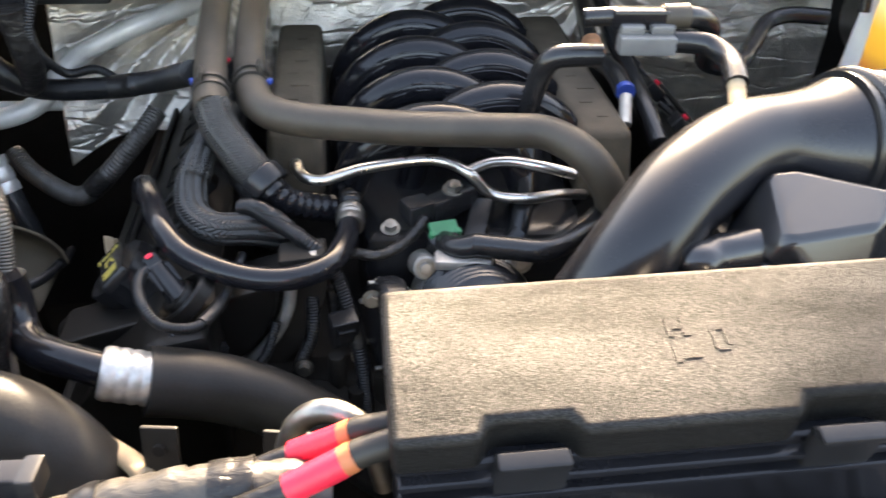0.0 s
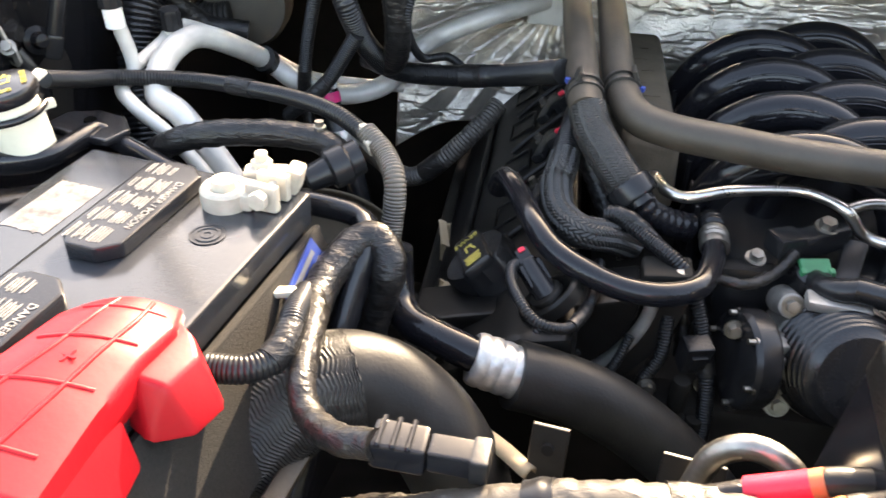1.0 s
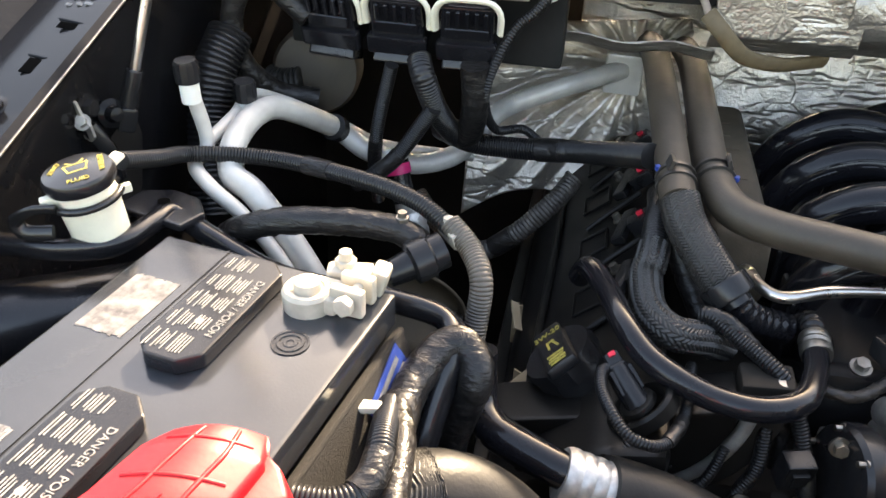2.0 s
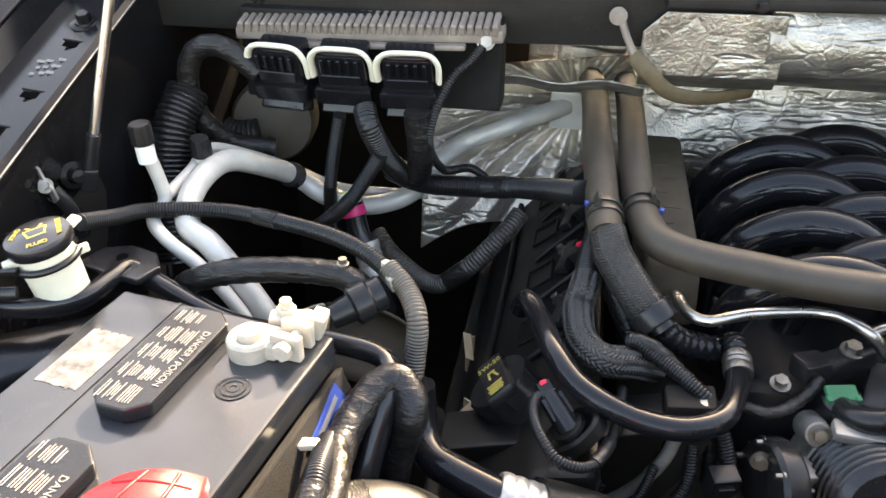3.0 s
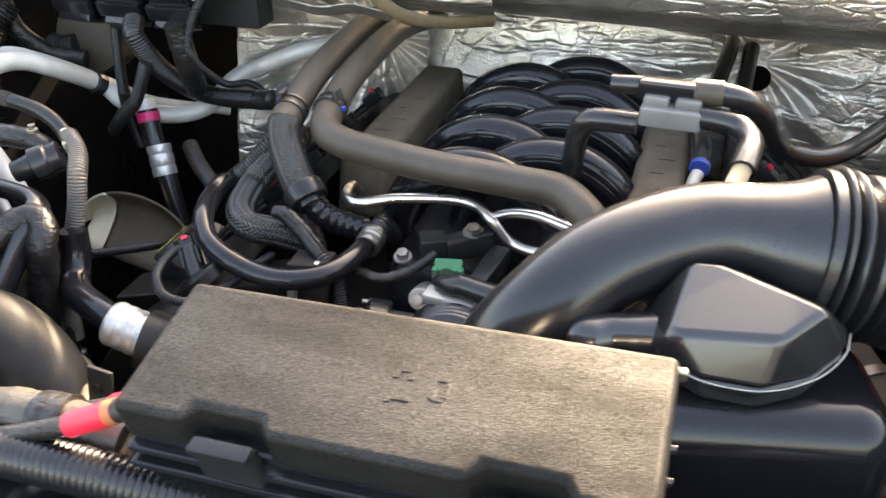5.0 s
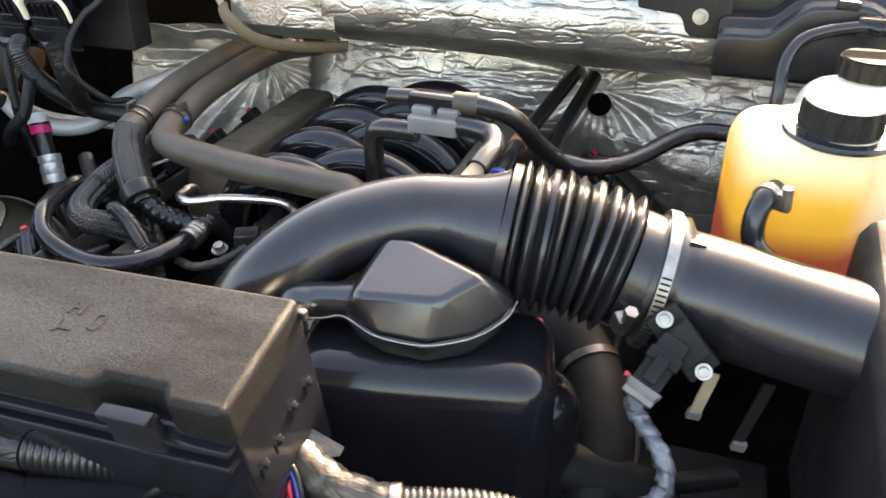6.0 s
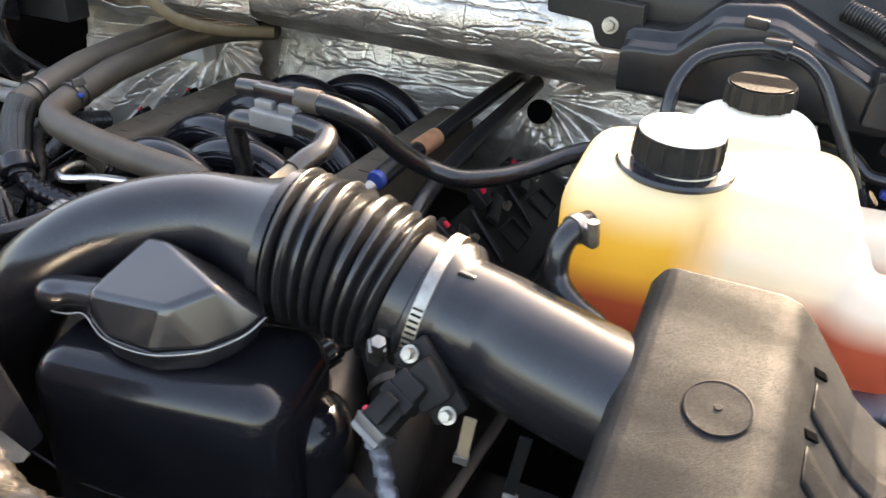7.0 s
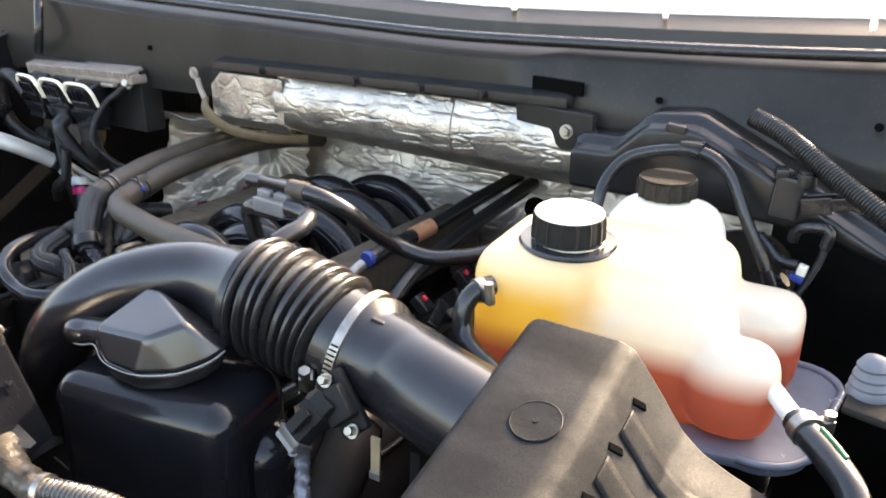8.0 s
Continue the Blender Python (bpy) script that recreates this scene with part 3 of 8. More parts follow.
def moulded(ob, voxel=0.004, rounds=6):
    """Fuses a part's overlapping shapes into one smooth blown shell."""
    r = ob.modifiers.new("fuse", "REMESH")
    r.mode, r.voxel_size, r.use_smooth_shade = "VOXEL", voxel, True
    s = ob.modifiers.new("soften", "SMOOTH")
    s.factor, s.iterations = 0.5, rounds
    return ob


def frame_of(origin, along, up=(0, 0, 1)):
    """A pose whose x runs along 'along' and whose z is near 'up'."""
    x = Vector(along).normalized()
    y = Vector(up).cross(x).normalized()
    z = x.cross(y)
    m = Matrix((x, y, z)).transposed().to_4x4()
    m.translation = Vector(origin)
    return m


def axis_at(origin, axis):
    """A pose whose z runs along axis."""
    m = Vector(axis).to_track_quat("Z", "Y").to_matrix().to_4x4()
    m.translation = Vector(origin)
    return m


def writing(name, text, size, m, mat, parent, label=""):
    cu = bpy.data.curves.new(name, "FONT")
    cu.body, cu.size, cu.extrude, cu.align_x, cu.align_y = text, size, 0.0004, "CENTER", "CENTER"
    tmp = new(name, cu)
    me = bpy.data.meshes.new_from_object(tmp)
    bpy.data.objects.remove(tmp)
    bpy.data.curves.remove(cu)
    me.transform(m)
    me.materials.clear()
    return finish(name, me, mat, parent, label, smooth=0)


def bolt(parent, at, axis=(0, 0, 1), r=0.006, mat="zinc", name="bolt"):
    bm = bmesh.new()
    m = axis_at(at, axis)
    cyl(bm, r * 1.45, r * 1.45, 0.002, m, 20)
    cyl(bm, r, r, 0.007, m @ pose(0, 0, 0.004), 6, 0.0006)
    return part(name, bm, mat, parent)


# ---- the setting: ground, bay walls, cowl ----
def ground():
    bm = bmesh.new()
    bmesh.ops.create_grid(bm, x_segments=40, y_segments=40, size=60)
    ob = part("ground", bm, "asphalt", smooth=0)
    tagged(ob, "grey asphalt of a parking place under the truck", "ground", kind="structure")


def slab(name, size, at, mat, label, bevel=0.004, rot=(0, 0, 0)):
    bm = bmesh.new()
    box(bm, size, pose(*at, *rot), bevel)
    return tagged(part(name, bm, mat), label, name.split("_")[0], kind="structure")


def along_x(bm, profile, x0, x1):
    """A (y, z) outline drawn out along x."""
    prism(bm, profile, x1 - x0, Matrix(((0, 0, 1, x0), (1, 0, 0, 0), (0, 1, 0, 0), (0, 0, 0, 1))))
    return bm


def along_y(bm, profile, y0, y1, bevel=0.0):
    """An (x, z) outline drawn out along y."""
    prism(bm, profile, y1 - y0, Matrix(((1, 0, 0, 0), (0, 0, 1, y0), (0, 1, 0, 0), (0, 0, 0, 1))), bevel)
    return bm


def cowl_y(x):
    """How far the cowl and its foil stand back; nearest the front on the battery side."""
    return -0.045 + 0.093 * (min(max(x, -0.35), 0.42) + 0.17)


def bay():
    slab("floor_undertray", (1.9, 1.5, 0.02), (0.05, 0.55, 0.42), "shade", "black splash tray under the engine, coloured for deep shade")
    slab("wall_firewall", (1.7, 0.03, 0.75), (0.05, 1.245, 0.80), "bay", "black painted firewall behind the engine")
    def swept(bm):           # the cowl rises and falls back towards the tank side
        for x in [-0.35] + list(np.linspace(0.0, 0.9, 13)) + [0.42]:
            bmesh.ops.bisect_plane(bm, geom=bm.verts[:] + bm.edges[:] + bm.faces[:], plane_co=(x, 0, 0), plane_no=(1, 0, 0))
        for v in bm.verts:
            v.co.y += cowl_y(v.co.x)
            v.co.z += 0.012
            if v.co.z > 1.247:
                k = max(0.0, v.co.x - 0.2) / 0.55
                v.co.z += 0.018 + 0.016 * max(0.0, 0.2 - v.co.x) / 0.4 + 0.012 * k * k
                v.co.y += 0.045 * k * k
        return bm
    bm = bmesh.new()
    along_x(bm, [(0.906, 1.170), (0.900, 1.21), (0.905, 1.245), (0.935, 1.262), (0.96, 1.262), (0.965, 1.245), (1.25, 1.245), (1.25, 1.170)], -0.80, 0.92)
    tagged(part("wall_cowl", swept(bm), "bay", smooth=50), "black painted cowl under the windscreen", "cowl", kind="structure")
    seal = [(x, cowl_y(x) + 0.922 + 0.045 * (max(0.0, x - 0.2) / 0.55) ** 2, 1.299 + 0.016 * max(0.0, 0.2 - x) / 0.4 + 0.012 * (max(0.0, x - 0.2) / 0.55) ** 2) for x in np.linspace(-0.80, 0.90, 24)]
    hose("trim_hood_seal", seal, 0.007, "rubber", "black rubber hood seal along the cowl", "seal", step=0.03)["kind"] = "structure"
    bm = bmesh.new()
    along_x(bm, [(0.946, 1.262), (0.947, 1.269), (0.951, 1.2695), (0.954, 1.262)], -0.80, 0.92)
    tagged(part("trim_cowl_edge", swept(bm), "lead"), "bright worn metal edge of the cowl", "edge", kind="structure")
    bm = bmesh.new()
    along_x(bm, [(0.962, 1.25), (0.968, 1.285), (1.0, 1.300), (1.0, 1.25)], -0.85, 1.0)
    tagged(part("trim_cowl_grille", swept(bm), "black_dusty"), "grey dusty cowl grille strip", "grille", kind="structure")
    bm = bmesh.new()
    along_x(bm, [(1.0, 1.25), (1.0, 1.302), (1.24, 1.345), (1.24, 1.25)], -0.95, 1.1)
    tagged(part("backdrop_windscreen_base", swept(bm), "pale"), "pale sunlit panel below the windscreen", "panel", kind="structure")
    # inner wings
    bm = bmesh.new()
    along_y(bm, [(-0.705, 0.42), (-0.692, 1.162), (-0.686, 1.178), (-0.693, 1.183), (-0.706, 1.162), (-0.796, 1.150), (-0.812, 1.172), (-0.90, 1.192), (-0.90, 0.42)], -0.10, 1.24)
    for v in bm.verts:
        if v.co.z > 1.0:
            v.co.z += (v.co.y - 0.63) * 0.30
    tagged(part("wall_inner_wing_battery_side", bm, "wing", smooth=25), "glossy black inner wing beside the battery", "wing", kind="structure")
    bm = bmesh.new()
    along_y(bm, [(0.86, 0.42), (0.85, 1.08), (0.87, 1.10), (1.02, 1.13), (1.02, 0.42)], -0.10, 1.24)
    tagged(part("wall_inner_wing_tank_side", bm, "bay", smooth=25), "glossy black inner wing beside the coolant tank", "wing", kind="structure")
    # front: radiator support and shroud
    bm = bmesh.new()
    along_x(bm, [(-0.10, 0.42), (-0.10, 0.94), (0.05, 0.95), (0.13, 0.945), (0.17, 0.90), (0.175, 0.42)], -0.90, 1.02)
    tagged(part("wall_radiator_support", bm, "black", smooth=30), "black plastic radiator support and shroud", "support", kind="structure")


def crumple(p, amount):
    """Folds with sharp ridges, finer ones across them, and faint level ripples."""
    q = p + 0.022 * Vector((noise.noise(p * 8), noise.noise(p * 8 + Vector((3, 3, 3))), noise.noise(p * 8 + Vector((7, 1, 5)))))
    n = 0.0
    for k, (a, s, stretch, h) in enumerate(((0.2, 0.15, 2.2, 1.0), (-0.35, 0.075, 2.8, 0.45), (0.9, 0.042, 2.4, 0.14))):
        x, z = q.x * math.cos(a) + q.z * math.sin(a), q.z * math.cos(a) - q.x * math.sin(a)
        n += h * facet(x / (s * stretch), z / s, k)
    return amount * n


def facet(x, z, seed):
    """Height of a sheet of flat triangles between corners of chance height."""
    i, j = math.floor(x), math.floor(z)
    u, v = x - i, z - j
    def h(a, b):
        return noise.cell(Vector((i + a + 0.5, j + b + 0.5, seed * 7 + 0.5)))
    if u + v < 1:
        return h(0, 0) + u * (h(1, 0) - h(0, 0)) + v * (h(0, 1) - h(0, 0)) - 0.5
    return h(1, 1) + (1 - u) * (h(0, 1) - h(1, 1)) + (1 - v) * (h(1, 0) - h(1, 1)) - 0.5


def foil(name, f, nu, nv, label, amount=0.010, pleat=None, patches=(), group="foil sheets on the firewall", mat="foil"):
    def g(u, v):
        p = Vector(f(u, v))
        k = crumple(p, amount)
        if pleat:           # folds that fan out from one gathered point
            d = Vector((p.x - pleat[0], p.z - pleat[1]))
            near = max(0.0, 1 - d.length / pleat[2])
            a = math.atan2(d.y, d.x)
            k += pleat[3] * near ** 0.5 * min(1, d.length / 0.04) * (1 - 2 * abs((a * pleat[4] + 0.6 * noise.noise(p * 8)) % 1.0 - 0.5) - 0.5)
        return (p.x + 0.2 * k, p.y - k, p.z + 0.4 * k)
    ob = finish(name, sheet(g, nu, nv), mat, smooth=0)
    ob.data.shade_smooth()
    thicken(ob, 0.0015)
    for u0, u1, v0, v1 in patches:       # strips and squares glued over it
        p = finish("foil_patch", sheet(lambda u, v: Vector(g(lerp(u0, u1, u), lerp(v0, v1, v))) + Vector((0, -0.0022, 0.0006)), 24, 24), mat, ob, smooth=0)
        p.data.shade_smooth()
        thicken(p, 0.0008)
    return tagged(ob, label, "insulation", group)


def lerp(a, b, t):
    return a + (b - a) * t


def foils():
    def upper(u, v):      # the roll that hangs over the cowl's lower lip
        x = lerp(-0.045, 0.425, u)
        top = lerp(1.220, 1.212, u)
        a = v * 2.0
        y = 0.893 - 0.014 * math.sin(min(a, 1) * math.pi) + (max(0, a - 0.85) ** 1.5) * 0.19
        z = lerp(top, 1.125 - 0.02 * u, min(1, v * 1.6)) - max(0, v - 0.62) * 0.07
        return x, y + cowl_y(x), z + 0.010
    foil("foil_insulation", upper, 260, 80, "crumpled silver foil insulation rolled under the cowl lip", 0.0060, None, ((0.60, 0.612, 0.02, 0.72),))

    def patch(u, v):      # flatter end of the roll, with a cut corner
        x = lerp(-0.170 + 0.022 * max(0, 1 - v * 4), -0.030, u)
        return x, 0.890 + cowl_y(x) - 0.006 * u + 0.016 * max(0, v - 0.8) / 0.2, lerp(1.224, 1.142, v)
    foil("foil_insulation", patch, 70, 50, "flat silver foil patch glued to the cowl", 0.0022)

    def lower(u, v):      # leans back at the top, then falls to the bulkhead
        x = lerp(-0.30, 0.62, u)
        z = lerp(1.135, 0.74, v)
        return x, 1.056 + 0.34 * max(0, z - 0.985) + 0.25 * max(0, 0.95 - z) - 0.08 * max(0, u - 0.72), z
    foil("foil_insulation", lower, 340, 150, "crumpled silver foil insulation covering the firewall", 0.010, (0.275, 1.050, 0.30, 0.009, 2.2), ((0.56, 0.68, 0.12, 0.22), (0.78, 0.79, 0.05, 0.5)), mat="foil_old")

    def side(u, v):
        x = lerp(-0.415, -0.165, u)
        z = lerp(1.115, 0.885 + 0.03 * math.sin(u * 5), v)
        return x, lerp(0.950, 0.905, v) + 0.10 * u, z
    foil("foil_insulation", side, 90, 90, "crumpled silver foil sheet round the coolant pipes", 0.011, (-0.225, 1.06, 0.24, 0.020, 2.9), ((0.05, 0.35, 0.05, 0.2),), mat="foil_old")
    foil("trim_foil_lip", lambda u, v: (lerp(-0.42, -0.16, u), 0.862 + 0.012 * v, 1.140 - 0.014 * v + 0.003 * math.sin(u * 17)), 60, 8, "dull folded foil lip under the cowl", 0.002)
    gr = thing("foil_hole", (0.279, 1.055, 1.033), "round dark hole in the foil", "hole")
    bm = bmesh.new()
    cyl(bm, 0.0165, 0.0165, 0.006, axis_at((0.279, 1.058, 1.033), (0, -1, 0.3)), 30)
    part("recess", bm, "void", gr)


# ---- engine ----
def engine():
    th = thing("engine", (0.03, 0.75, 0.43), "black dusty truck engine with two plastic valve covers", "engine")
    bm = bmesh.new()
    box(bm, (0.42, 0.62, 0.40), pose(0.042, 0.825, 0.680), 0.02)
    box(bm, (0.62, 0.55, 0.25), pose(0.042, 0.805, 0.560), 0.02)
    part("engine_block", bm, "shade", th)
    bm = bmesh.new()
    box(bm, (0.46, 0.04, 0.42), pose(0.042, 0.504, 0.680), 0.012)
    lathe(bm, [(0.0, 0), (0.085, 0), (0.088, 0.01), (0.075, 0.02), (0, 0.022)], axis_at((-0.123, 0.488, 0.802), (0, -1, 0.1)), 40)
    part("timing_cover", bm, "shade", th, "dark timing cover")
    for side in (-1, 1):
        def X(x):
            return 0.040 + side * x
        bm = bmesh.new()
        prof = [(0.225, 0.980), (0.275, 0.970), (0.325, 0.930), (0.358, 0.890), (0.365, 0.83), (0.225, 0.83)]
        pts = [(X(a), b) for a, b in prof]
        along_y(bm, pts if side > 0 else pts[::-1], 0.445, 1.03, 0.012)
        cover = part("valve_cover", bm, "cover", th, "black plastic valve cover with dust")
        n = Vector((side * 0.66, 0, 0.75)).normalized()
        def S(x, y, up=0.0):     # a place on the sloping top
            k = (x - 0.275) / 0.05
            return Vector((X(x), y, 0.970 - 0.04 * k)) + n * up
        # flange along the outer edge, ribs and coil wells
        bm = bmesh.new()
        box(bm, (0.016, 0.60, 0.012), pose(X(0.368), 0.738, 0.862), 0.004)
        part("cover_flange", bm, "cover", cover)
        # round well at the front with its upright coil
        bm = bmesh.new()
        foot = S(0.251, 0.483, 0.0)
        m = axis_at(foot, n)
        lathe(bm, [(0.0, -0.008), (0.020, -0.008), (0.022, 0.0), (0.0235, 0.0022), (0.0255, 0.0022), (0.028, 0.0), (0.028, -0.01), (0, -0.01)], m @ Matrix.Diagonal((0.8, 1.0, 1.0, 1.0)), 36)
        lathe(bm, [(0.0100, 0.0), (0.0150, 0.0), (0.0140, 0.004), (0.0110, 0.0045)], m, 28)
        part("coil_well", bm, "cover", cover)
        tip = Vector((side * 0.022, 0.024, 0.018))
        c = frame_of(foot + tip * 0.5, tip, (0, -0.5, 0.8))
        bm = bmesh.new()
        cyl(bm, 0.0105, 0.0090, 0.034, axis_at(foot + tip * 0.40, tip), 20, 0.001)
        box(bm, (0.020, 0.015, 0.013), c @ pose(0.006, 0, 0), 0.003)
        box(bm, (0.010, 0.012, 0.010), c @ pose(0.020, 0, 0), 0.002)
        for dz in (-0.006, 0.0, 0.006):
            box(bm, (0.020, 0.0190, 0.0016), c @ pose(0.001, 0, dz), 0.0006, 1)
        coil = part("ignition_coil", bm, "black", cover)
        bm = bmesh.new()
        box(bm, (0.004, 0.006, 0.004), c @ pose(0.023, 0, 0.005), 0.001)
        part("lock_tab", bm, "redtape", coil, "small red lock tab")
        # coils in a row behind it: bolted foot, latch with a red tab, rimmed panel
        for i, y in enumerate((0.645, 0.742, 0.838, 0.934)):
            m = axis_at(S(0.252, y, 0.0), n) @ pose(0, 0, 0, 0, 0, 0)
            bm = bmesh.new()
            box(bm, (0.050, 0.016, 0.010), axis_at(S(0.262, y + 0.012, 0.004), n) @ pose(0, 0, 0, 0, 0, 20 * side), 0.003)
            box(bm, (0.020, 0.026, 0.016), axis_at(S(0.246, y, 0.007), n), 0.003)
            coil = part("ignition_coil", bm, "black", cover)
            bm = bmesh.new()
            box(bm, (0.005, 0.007, 0.004), axis_at(S(0.243, y, 0.017), n), 0.001)
            part("lock_tab", bm, "redtape", coil, "small red lock tab")
            bolt(cover, S(0.268, y + 0.034, 0.004), n, 0.0045)
            bm = bmesh.new()
            for dx, dy, sx, sy in ((0, 0.016, 0.040, 0.0022), (0, -0.016, 0.040, 0.0022), (0.019, 0, 0.0022, 0.032), (-0.019, 0, 0.0022, 0.032)):
                box(bm, (sx, sy, 0.004), axis_at(S(0.292, y + 0.012, 0.001), n) @ pose(dx, dy, 0), 0.0008, 1)
            part("panel_rim", bm, "cover", cover)
            finish("cover_rib", tube([S(0.300, y - 0.045, 0.001), S(0.285, y - 0.040, 0.003), S(0.262, y - 0.030, 0.003), S(0.250, y - 0.022, 0.002)], 0.0032, seg=8), "cover", cover, smooth=60)
        finish("cover_edge", tube([S(0.330, 0.46, 0.002), S(0.333, 0.60, 0.002), S(0.330, 0.80, 0.002), S(0.330, 1.02, 0.002)], 0.0040, seg=8), "cover", cover, smooth=60)
        if side < 0:
            m = axis_at(S(0.296, 0.548, -0.006), n)
            bm = bmesh.new()
            lathe(bm, [(0.0, -0.01), (0.03, -0.01), (0.03, 0.018), (0, 0.018)], m, 30)
            neck = part("oil_filler_neck", bm, "black", cover)
            bm = bmesh.new()
            mm = m @ pose(0, 0, 0.027, 0, 0, 20)
            lathe(bm, [(0.0, -0.01), (0.031, -0.01), (0.033, -0.004), (0.033, 0.006), (0.030, 0.009), (0, 0.009)], mm, 40, (12, 0.003, -0.005, 0.007))
            box(bm, (0.066, 0.028, 0.012), mm @ pose(0, 0, 0.010), 0.004)
            cap = part("oil_filler_cap", bm, "black", cover, "black oil filler cap with yellow print")
            writing("oil_grade_print", "5W-20", 0.009, mm @ pose(-0.018, 0, 0.0166, 0, 0, 90), "yellow", cap)
            bm = bmesh.new()
            for k in range(4):
                box(bm, (0.0022, 0.016 - 0.002 * (k % 2), 0.0006), mm @ pose(0.016 + 0.004 * k, 0.0, 0.0165), 0)
            box(bm, (0.010, 0.002, 0.0006), mm @ pose(0.002, 0.004, 0.0165, 0, 0, 20), 0)
            box(bm, (0.009, 0.002, 0.0006), mm @ pose(0.001, -0.003, 0.0165), 0)
            box(bm, (0.002, 0.008, 0.0006), mm @ pose(-0.005, 0.0, 0.0165), 0)
            part("oil_can_print", bm, "yellow", cap, smooth=0)
    # rounded cast end below the valve cover, with its pale machined rim and hanging bolts
    c = Vector((-0.236, 0.504, 0.989))
    def arc(r, a0, a1, n, y):
        return [(c.x + r * math.cos(a), y, c.z + r * math.sin(a)) for a in np.linspace(a0, a1, n)]
    bm = bmesh.new()
    prism(bm, [(0.10 * math.cos(a), 0.10 * math.sin(a)) for a in np.linspace(-2.6, 0.0, 22)], 0.05, Matrix(((1, 0, 0, c.x), (0, 0, 1, c.y - 0.01), (0, 1, 0, c.z), (0, 0, 0, 1))), 0.004)
    part("cover_end", bm, "cover", th)
    bm = bmesh.new()
    ring = np.linspace(-1.9, 0.1, 24)
    prism(bm, [(0.100 * math.cos(a), 0.100 * math.sin(a)) for a in ring] + [(0.140 * math.cos(a), 0.140 * math.sin(a)) for a in ring[::-1]], 0.03, Matrix(((1, 0, 0, c.x), (0, 0, 1, c.y + 0.008), (0, 1, 0, c.z), (0, 0, 0, 1))), 0.003)
    part("cast_flange", bm, "shade", th, "dark brown cast flange")
    finish("machined_rim", tube(arc(0.110, -1.9, 0.0, 20, 0.503), 0.0060, seg=10, flat=0.7), "cast", th, "pale machined rim", smooth=60)
    finish("outer_rim", tube(arc(0.132, -1.9, 0.1, 20, 0.520), 0.0055, seg=10), "cast", th, smooth=60)
    for x, y, z in ((-0.097, 0.472, 0.862), (-0.076, 0.472, 0.886), (-0.123, 0.472, 0.822), (-0.092, 0.478, 0.921)):
        bm = bmesh.new()
        cyl(bm, 0.008, 0.0075, 0.03, pose(x, y + 0.01, z - 0.02), 20, 0.002)
        cyl(bm, 0.0055, 0.0055, 0.02, pose(x, y + 0.01, z - 0.044), 6, 0.001)
        part("boss_bolt", bm, "shade", th)
    # plug with a red tab on the cover's lower edge, wires and small fittings on the front
    bm = bmesh.new()
    box(bm, (0.022, 0.030, 0.018), pose(-0.300, 0.505, 0.905, 20, 15, -30), 0.003)
    box(bm, (0.016, 0.018, 0.024), pose(-0.292, 0.488, 0.893, 20, 15, -30), 0.003)
    plug = part("sensor_plug", bm, "black", th)
    bm = bmesh.new()
    box(bm, (0.007, 0.010, 0.005), pose(-0.307, 0.514, 0.917, 20, 15, -30), 0.001)
    part("lock_tab", bm, "redtape", plug, "small red lock tab")
    bm = bmesh.new()
    lathe(bm, [(0, -0.05), (0.010, -0.05), (0.011, -0.01), (0.016, -0.008), (0.016, 0.0), (0.010, 0.004), (0.007, 0.010), (0, 0.012)], axis_at((-0.348, 0.610, 0.865), (-0.2, -0.4, 1)), 22)
    part("oil_level_plug", bm, "shade", th)
    for pts, r in (([(-0.205, 0.470, 0.960), (-0.190, 0.468, 0.945), (-0.196, 0.474, 0.925), (-0.215, 0.478, 0.905), (-0.225, 0.480, 0.880)], 0.0035),
                   ([(-0.140, 0.495, 0.950), (-0.150, 0.485, 0.925), (-0.165, 0.480, 0.905), (-0.170, 0.482, 0.870), (-0.160, 0.485, 0.840)], 0.0040),
                   ([(-0.110, 0.515, 0.960), (-0.112, 0.500, 0.930), (-0.125, 0.492, 0.900), (-0.128, 0.490, 0.860)], 0.0055),
                   ([(-0.060, 0.520, 0.950), (-0.045, 0.505, 0.930), (-0.050, 0.495, 0.900), (-0.040, 0.490, 0.860), (-0.045, 0.485, 0.820)], 0.0045)):
        finish("wire", tube(pts, r, seg=10, step=0.003, ridge=(0.0026, 0.0004)), "loom", th, smooth=60)
    for at, size, rot in (((-0.205, 0.472, 0.962), (0.020, 0.014, 0.012), (10, 20, 15)), ((-0.190, 0.476, 0.935), (0.016, 0.012, 0.020), (0, 25, 30)),
                          ((-0.085, 0.500, 0.935), (0.024, 0.018, 0.030), (10, 0, 15))):
        bm = bmesh.new()
        box(bm, size, pose(*at, *rot), 0.002)
        box(bm, (size[0] * 0.6, size[1] * 1.3, size[2] * 0.5), pose(*at, *rot), 0.0015)
        part("wire_connector", bm, "black", th)
    for at in ((-0.120, 0.486, 0.905), (-0.150, 0.490, 0.872), (-0.215, 0.488, 0.872), (-0.060, 0.500, 0.965), (-0.072, 0.498, 0.905)):
        bolt(th, at, (0, -1, 0.25), 0.0055)
    # lower front: pulley shapes seen in the gap
    bm = bmesh.new()
    lathe(bm, [(0, 0), (0.06, 0), (0.062, 0.006), (0.052, 0.012), (0.062, 0.018), (0.06, 0.03), (0.02, 0.035), (0, 0.035)], axis_at((0.05, 0.46, 0.62), (0, -1, 0)), 40)
    part("crank_pulley", bm, "shade", th)
    return th


